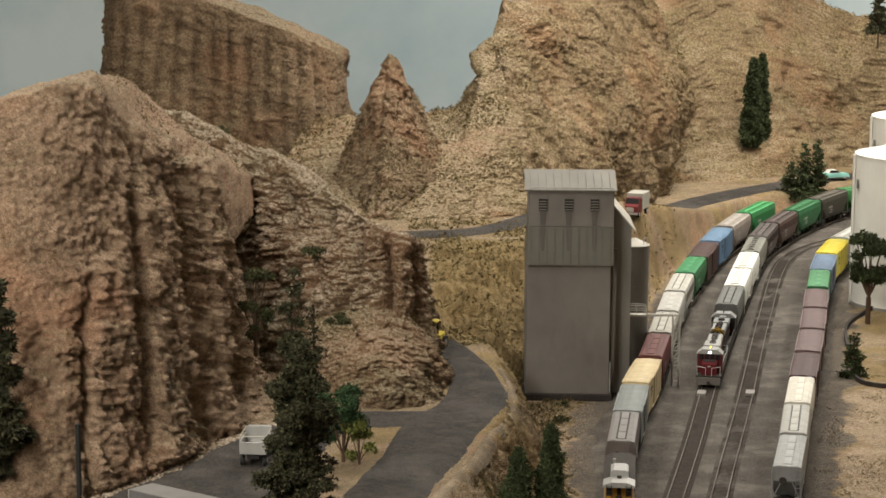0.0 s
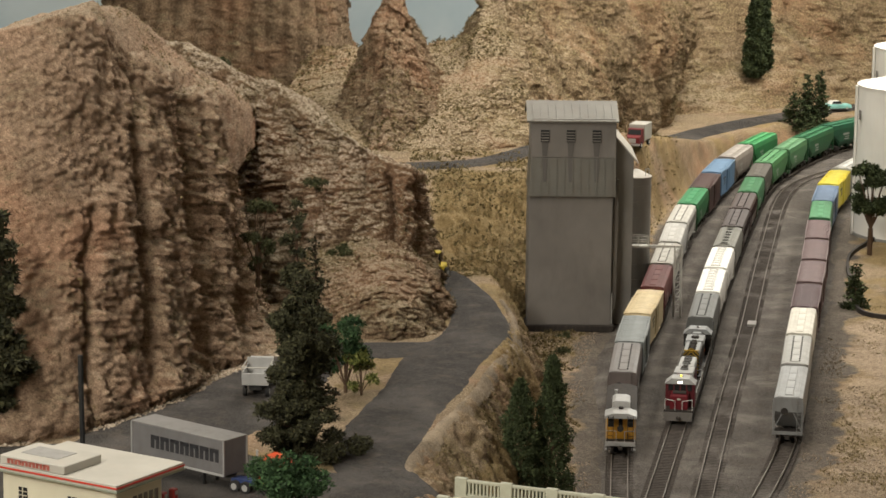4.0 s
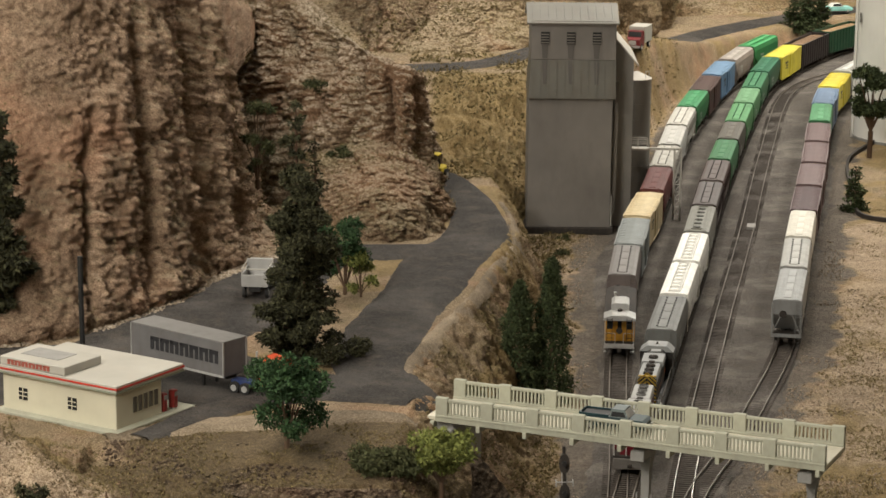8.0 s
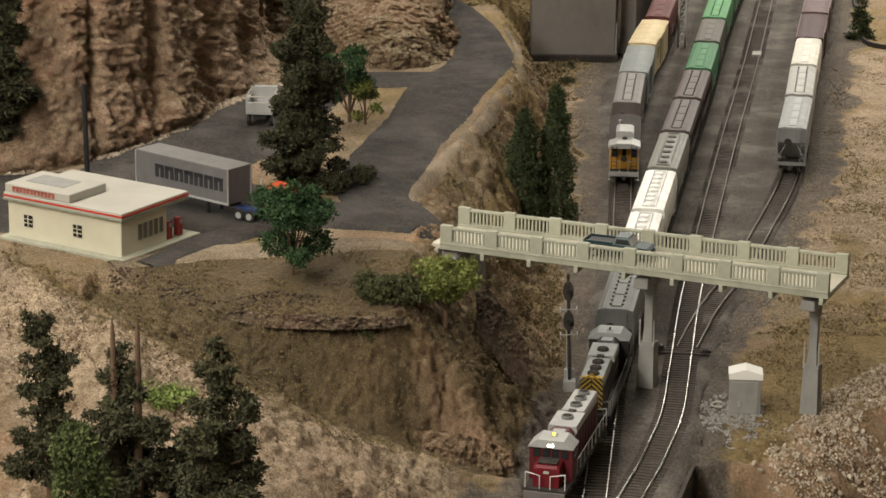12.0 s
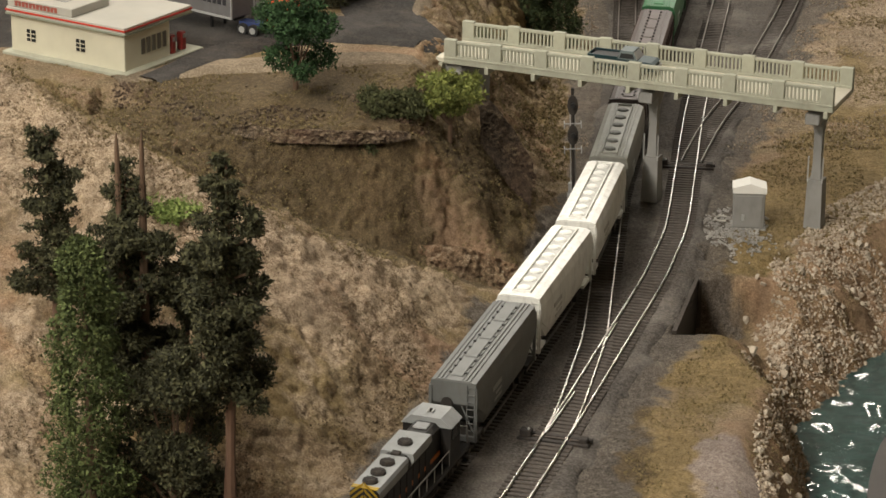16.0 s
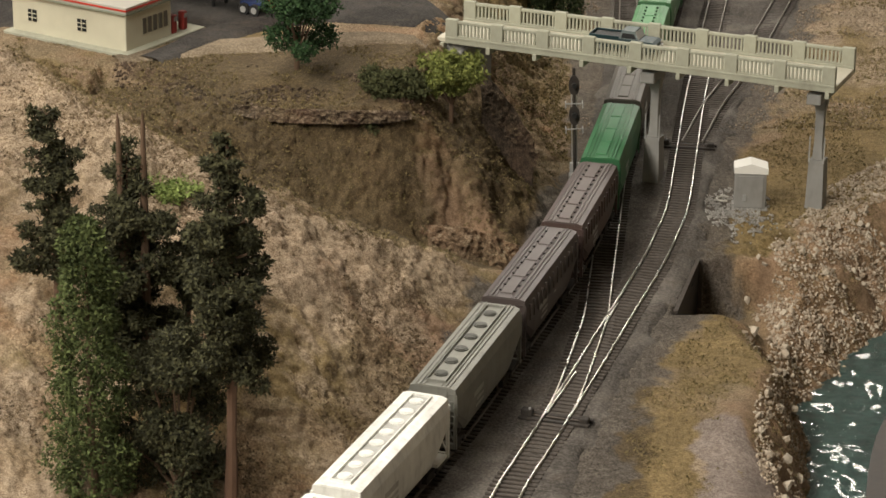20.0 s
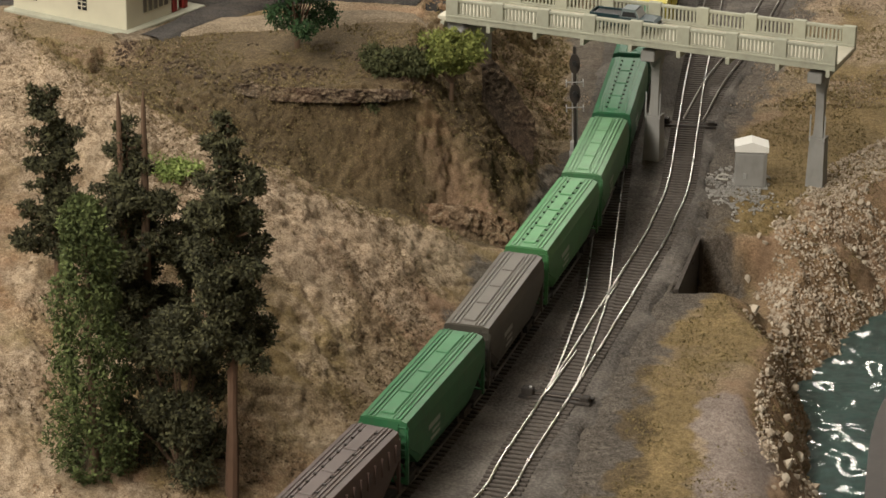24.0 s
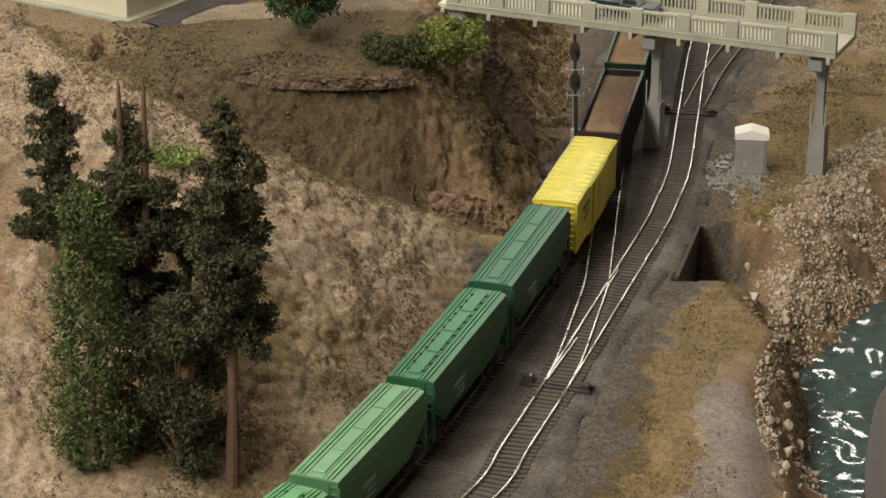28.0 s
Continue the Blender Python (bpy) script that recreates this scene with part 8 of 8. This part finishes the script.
tufts("bank_turf", "short brown and olive fibres on the bank", 22000, (gx > -0.36) & (gx < 0.09) & (gy > r_y - 0.01) & (gy < 2.16) & off_yard & (blot > -0.05), 0.0016, M["olive_turf"], 73)
tufts("hill_turf", "short dry fibres on the near hillside", 22000, (gx > -0.34) & (gx < 0.06) & (gy > 1.36) & (gy < r_y) & off_yard & (blot > 0.0), 0.0017, M["brown_turf"], 74)
tufts("flat_turf", "olive and tan turf on the flats by the river", 14000, (gx > 0.1) & (gx < 0.36) & (gy > 1.45) & (gy < 2.35) & (turf > 0.35) & off_yard & (blot > -0.03), 0.0015, M["olive_turf"], 75)
tufts("road_bank_turf", "dry turf on the bank below the road", 13000, (gx > -0.08) & (gx < 0.16) & (gy > 2.2) & (gy < 3.1) & (gz < 0.105) & off_yard & (blot > -0.05), 0.0022, M["olive_turf"], 76)


for rock, n, up in (("hill_north", 3200, 0.3), ("hill_saddle", 2200, 0.3), ("hill_east", 2600, 0.3), ("cliff_west", 4000, 0.5), ("ridge_middle", 3000, 0.45), ("rock_shoulder", 1200, 0.5), ("pinnacle", 900, 0.4)):
    far = rock.startswith("hill") or rock == "pinnacle"
    rock_tufts("rock_turf", "olive dry turf on the rocks", bpy.data.objects[rock], n, up, 0.0040 if far else 0.0024, M["olive_turf"], 80)
    rock_tufts("rock_straw", "pale dust and straw on the rocks", bpy.data.objects[rock], n * 2 if rock == "ridge_middle" else n, up, 0.0036 if far else 0.0020, M["straw"], 81)


M["pale_gravel"] = material("pale_gravel", gravel_build((0.42, 0.40, 0.37), (0.62, 0.60, 0.56), 900), 0.9)
scatter("bank_rubble", "small broken stones filling the river bank", 17000, lambda x, y: bank_zone(x, y) & (fbm(x * 22, y * 22, 4.7, 3) > -0.12), (0.19, 0.46, 1.45, 2.28), (0.0006, 0.0019), M["stone"], 4, 0.25)
scatter("cabinet_gravel", "pale gravel strewn round the relay cabinet", 1500, lambda x, y: (x - 0.236) ** 2 + ((y - 2.08) * 0.5) ** 2 < 0.030 ** 2 * (0.55 + fbm(x * 190, y * 190, 0.2, 3) * 3.2), (0.20, 0.28, 2.0, 2.15), (0.0006, 0.0014), M["pale_gravel"], 5, 0.6)
scatter("yard_side_gravel", "pale gravel strewn beside the yard tracks", 5000, lambda x, y: (height(x, y) < 0.01) & ((x < yard_edges(y)[0] + 0.004) | (x > yard_edges(y)[1] - 0.01)) & (fbm(x * 16, y * 16, 8.3, 3) > 0.02), (0.09, 0.5, 2.3, 3.42), (0.0004, 0.0013), M["stone"], 7, 0.5)
scatter("cliff_rubble", "tan rubble fallen to the cliff foot", 1600, lambda x, y: (np.abs(x - np.interp(y, [2.36, 2.40, 2.45, 2.55, 2.65, 2.73, 2.80], [-0.42, -0.39, -0.325, -0.278, -0.243, -0.203, -0.17]) - 0.012) < 0.004 + 0.016 * np.clip(fbm(x * 40, y * 40, 2.9, 3) + 0.3, 0, 1)), (-0.42, -0.15, 2.38, 2.80), (0.0005, 0.0022), M["stone"], 12, 0.5)
scatter("slope_pebbles", "scattered pebbles and clods on the slopes", 4200, lambda x, y: (x < 0.05) & (fbm(x * 14, y * 14, 3.3, 2) > 0.03), (-0.42, 0.07, 1.42, 2.1), (0.0004, 0.0013), M["rock"], 6)


scatter("brow_rubble", "dark broken earth along the brow of the bank", 900, lambda x, y: fbm(x * 34, y * 34, 6.1, 3) > 0.05 + np.abs(y - np.interp(x, KNOT_X, KNOTS["by"]) - 0.012) * 3.0, (-0.27, -0.01, 1.96, 2.10), (0.0006, 0.0022), M["ledge"], 9)


# ---- culvert mouth, river, benchwork edge ----
culvert = tagged(new("culvert"), "dark wooden culvert opening under the track", "culvert")
# solid black plate before the bank; its colour stands for the shade inside
part("shadowed_mouth", loft([[(x + 0.0042, y, -0.056), (x + 0.0046, y, -0.056), (x + 0.0046, y, -0.0052), (x + 0.0042, y, -0.0052)] for x, y in ((0.1655, 1.862), (0.1905, 1.968))]), M["black"], culvert, "black shadowed opening")
part("lintel", loft([[(x + 0.0020, y, -0.0062), (x + 0.0050, y, -0.0062), (x + 0.0050, y, -0.0036), (x + 0.0020, y, -0.0036)] for x, y in ((0.1650, 1.860), (0.1908, 1.970))]), M["tie"], culvert)
part("wing_wall", boxes((0.1945, 0.198, 1.9665, 1.9695, -0.056, -0.004), bevel=0.0006), M["tie"], culvert)


def water_build(nt, b):
    n = tex(nt, 150, 5, 0.7)
    f = tex(nt, 600, 4, 0.75)
    nt.links.new(ramp(nt, n.outputs[0], [(0.38, (0.008, 0.034, 0.03)), (0.62, (0.05, 0.12, 0.105))]), b.inputs["Base Color"])
    h = mix(nt, 0.5, n.outputs[0], f.outputs[0])
    bump(nt, b, h, 1.0, 0.006)
    b.inputs["Specular IOR Level"].default_value = 0.5
    b.inputs["Coat Weight"].default_value = 0.15
    b.inputs["Coat Roughness"].default_value = 0.06


M["water"] = material("glossy_river_water", water_build, 0.3)
wx, wy = np.meshgrid(np.linspace(0.22, 0.9, 160), np.linspace(1.2, 2.1, 200))
tagged(grid_mesh("river", np.stack([wx, wy, -0.070 + fbm(wx * 70, wy * 70, 0.2, 3) * 0.003], -1), M["water"]), "dark green glossy rippled river", "water", kind="structure")
fq, fs = spline([(0.30, 0.9), (0.27, 1.2), (0.262, 1.42), (0.269, 1.56), (0.281, 1.64), (0.297, 1.714), (0.318, 1.77), (0.37, 1.84), (0.5, 1.9)], 100)
M["fascia"] = material("dark_brown_fascia", painted((0.03, 0.024, 0.02), 0.2), 0.6)
fv = np.stack([np.stack([fq[:, 0] + o, fq[:, 1] - o * 0.6, np.full(len(fq), z)], -1) for o, z in ((0, -0.7), (0, -0.04), (0.1, -0.04), (0.1, -0.7))], 1)
tagged(grid_mesh("fascia", fv, M["fascia"], smooth=False, wrap=True), "dark brown benchwork edge", "fascia", kind="structure")


# ---- the room ----
def sky_build(nt, b):
    n = tex(nt, 2.2, 5, 0.6)
    c = ramp(nt, n.outputs[0], [(0.3, (0.29, 0.39, 0.45)), (0.62, (0.45, 0.525, 0.555))])
    nt.links.new(c, b.inputs["Base Color"])


M["sky"] = material("painted_sky_backdrop", sky_build, 0.9)
M["plaster"] = material("room_plaster", painted((0.47, 0.435, 0.37), 0.1, (0.3, 0.27, 0.22), 8), 0.9)
M["carpet"] = material("brown_carpet", painted((0.14, 0.11, 0.085), 0.3, (0.08, 0.06, 0.05), 40), 0.95)
bd, bs = spline([(-1.72, 0.7), (-1.72, 3.8), (-1.45, 5.3), (-0.95, 5.85), (-0.2, 5.98), (1.0, 6.0), (2.0, 5.98), (2.62, 5.9)], 160)
bv = np.stack([np.stack([bd[:, 0], bd[:, 1], np.full(len(bd), z)], -1) for z in np.linspace(-0.3, 1.75, 8)], 1)
tagged(grid_mesh("backdrop", bv, M["sky"]), "pale blue painted sky backdrop", "backdrop", kind="structure")
for name, dims, mat in (("wall_north", (-2.2, 3.2, 6.06, 6.16, -1.1, 1.8), "plaster"), ("wall_south", (-2.2, 3.2, -1.6, -1.5, -1.1, 1.8), "plaster"), ("wall_west", (-2.3, -2.2, -1.6, 6.16, -1.1, 1.8), "plaster"), ("wall_east", (3.2, 3.3, -1.6, 6.16, -1.1, 1.8), "plaster"), ("floor", (-2.2, 3.2, -1.5, 6.06, -1.2, -1.1), "carpet"), ("ceiling", (-2.2, 3.2, -1.5, 6.06, 1.8, 1.9), "plaster")):
    tagged(part(name, boxes(dims), M[mat]), {"carpet": "brown carpet floor of the layout room", "plaster": "plain cream plaster of the layout room"}[mat], name.split("_")[0], kind="structure")


# ---- the moving train ----
def motions():
    rear = FRONT
    for car, length in zip(train, LENGTHS):
        car.scale = (1, length / CAR, 1)
        middle = rear - length / 2
        rear -= length
        walk(car, [(t, stand(MAIN, middle + run, 0.055)) for t, run in RUN])


motions()
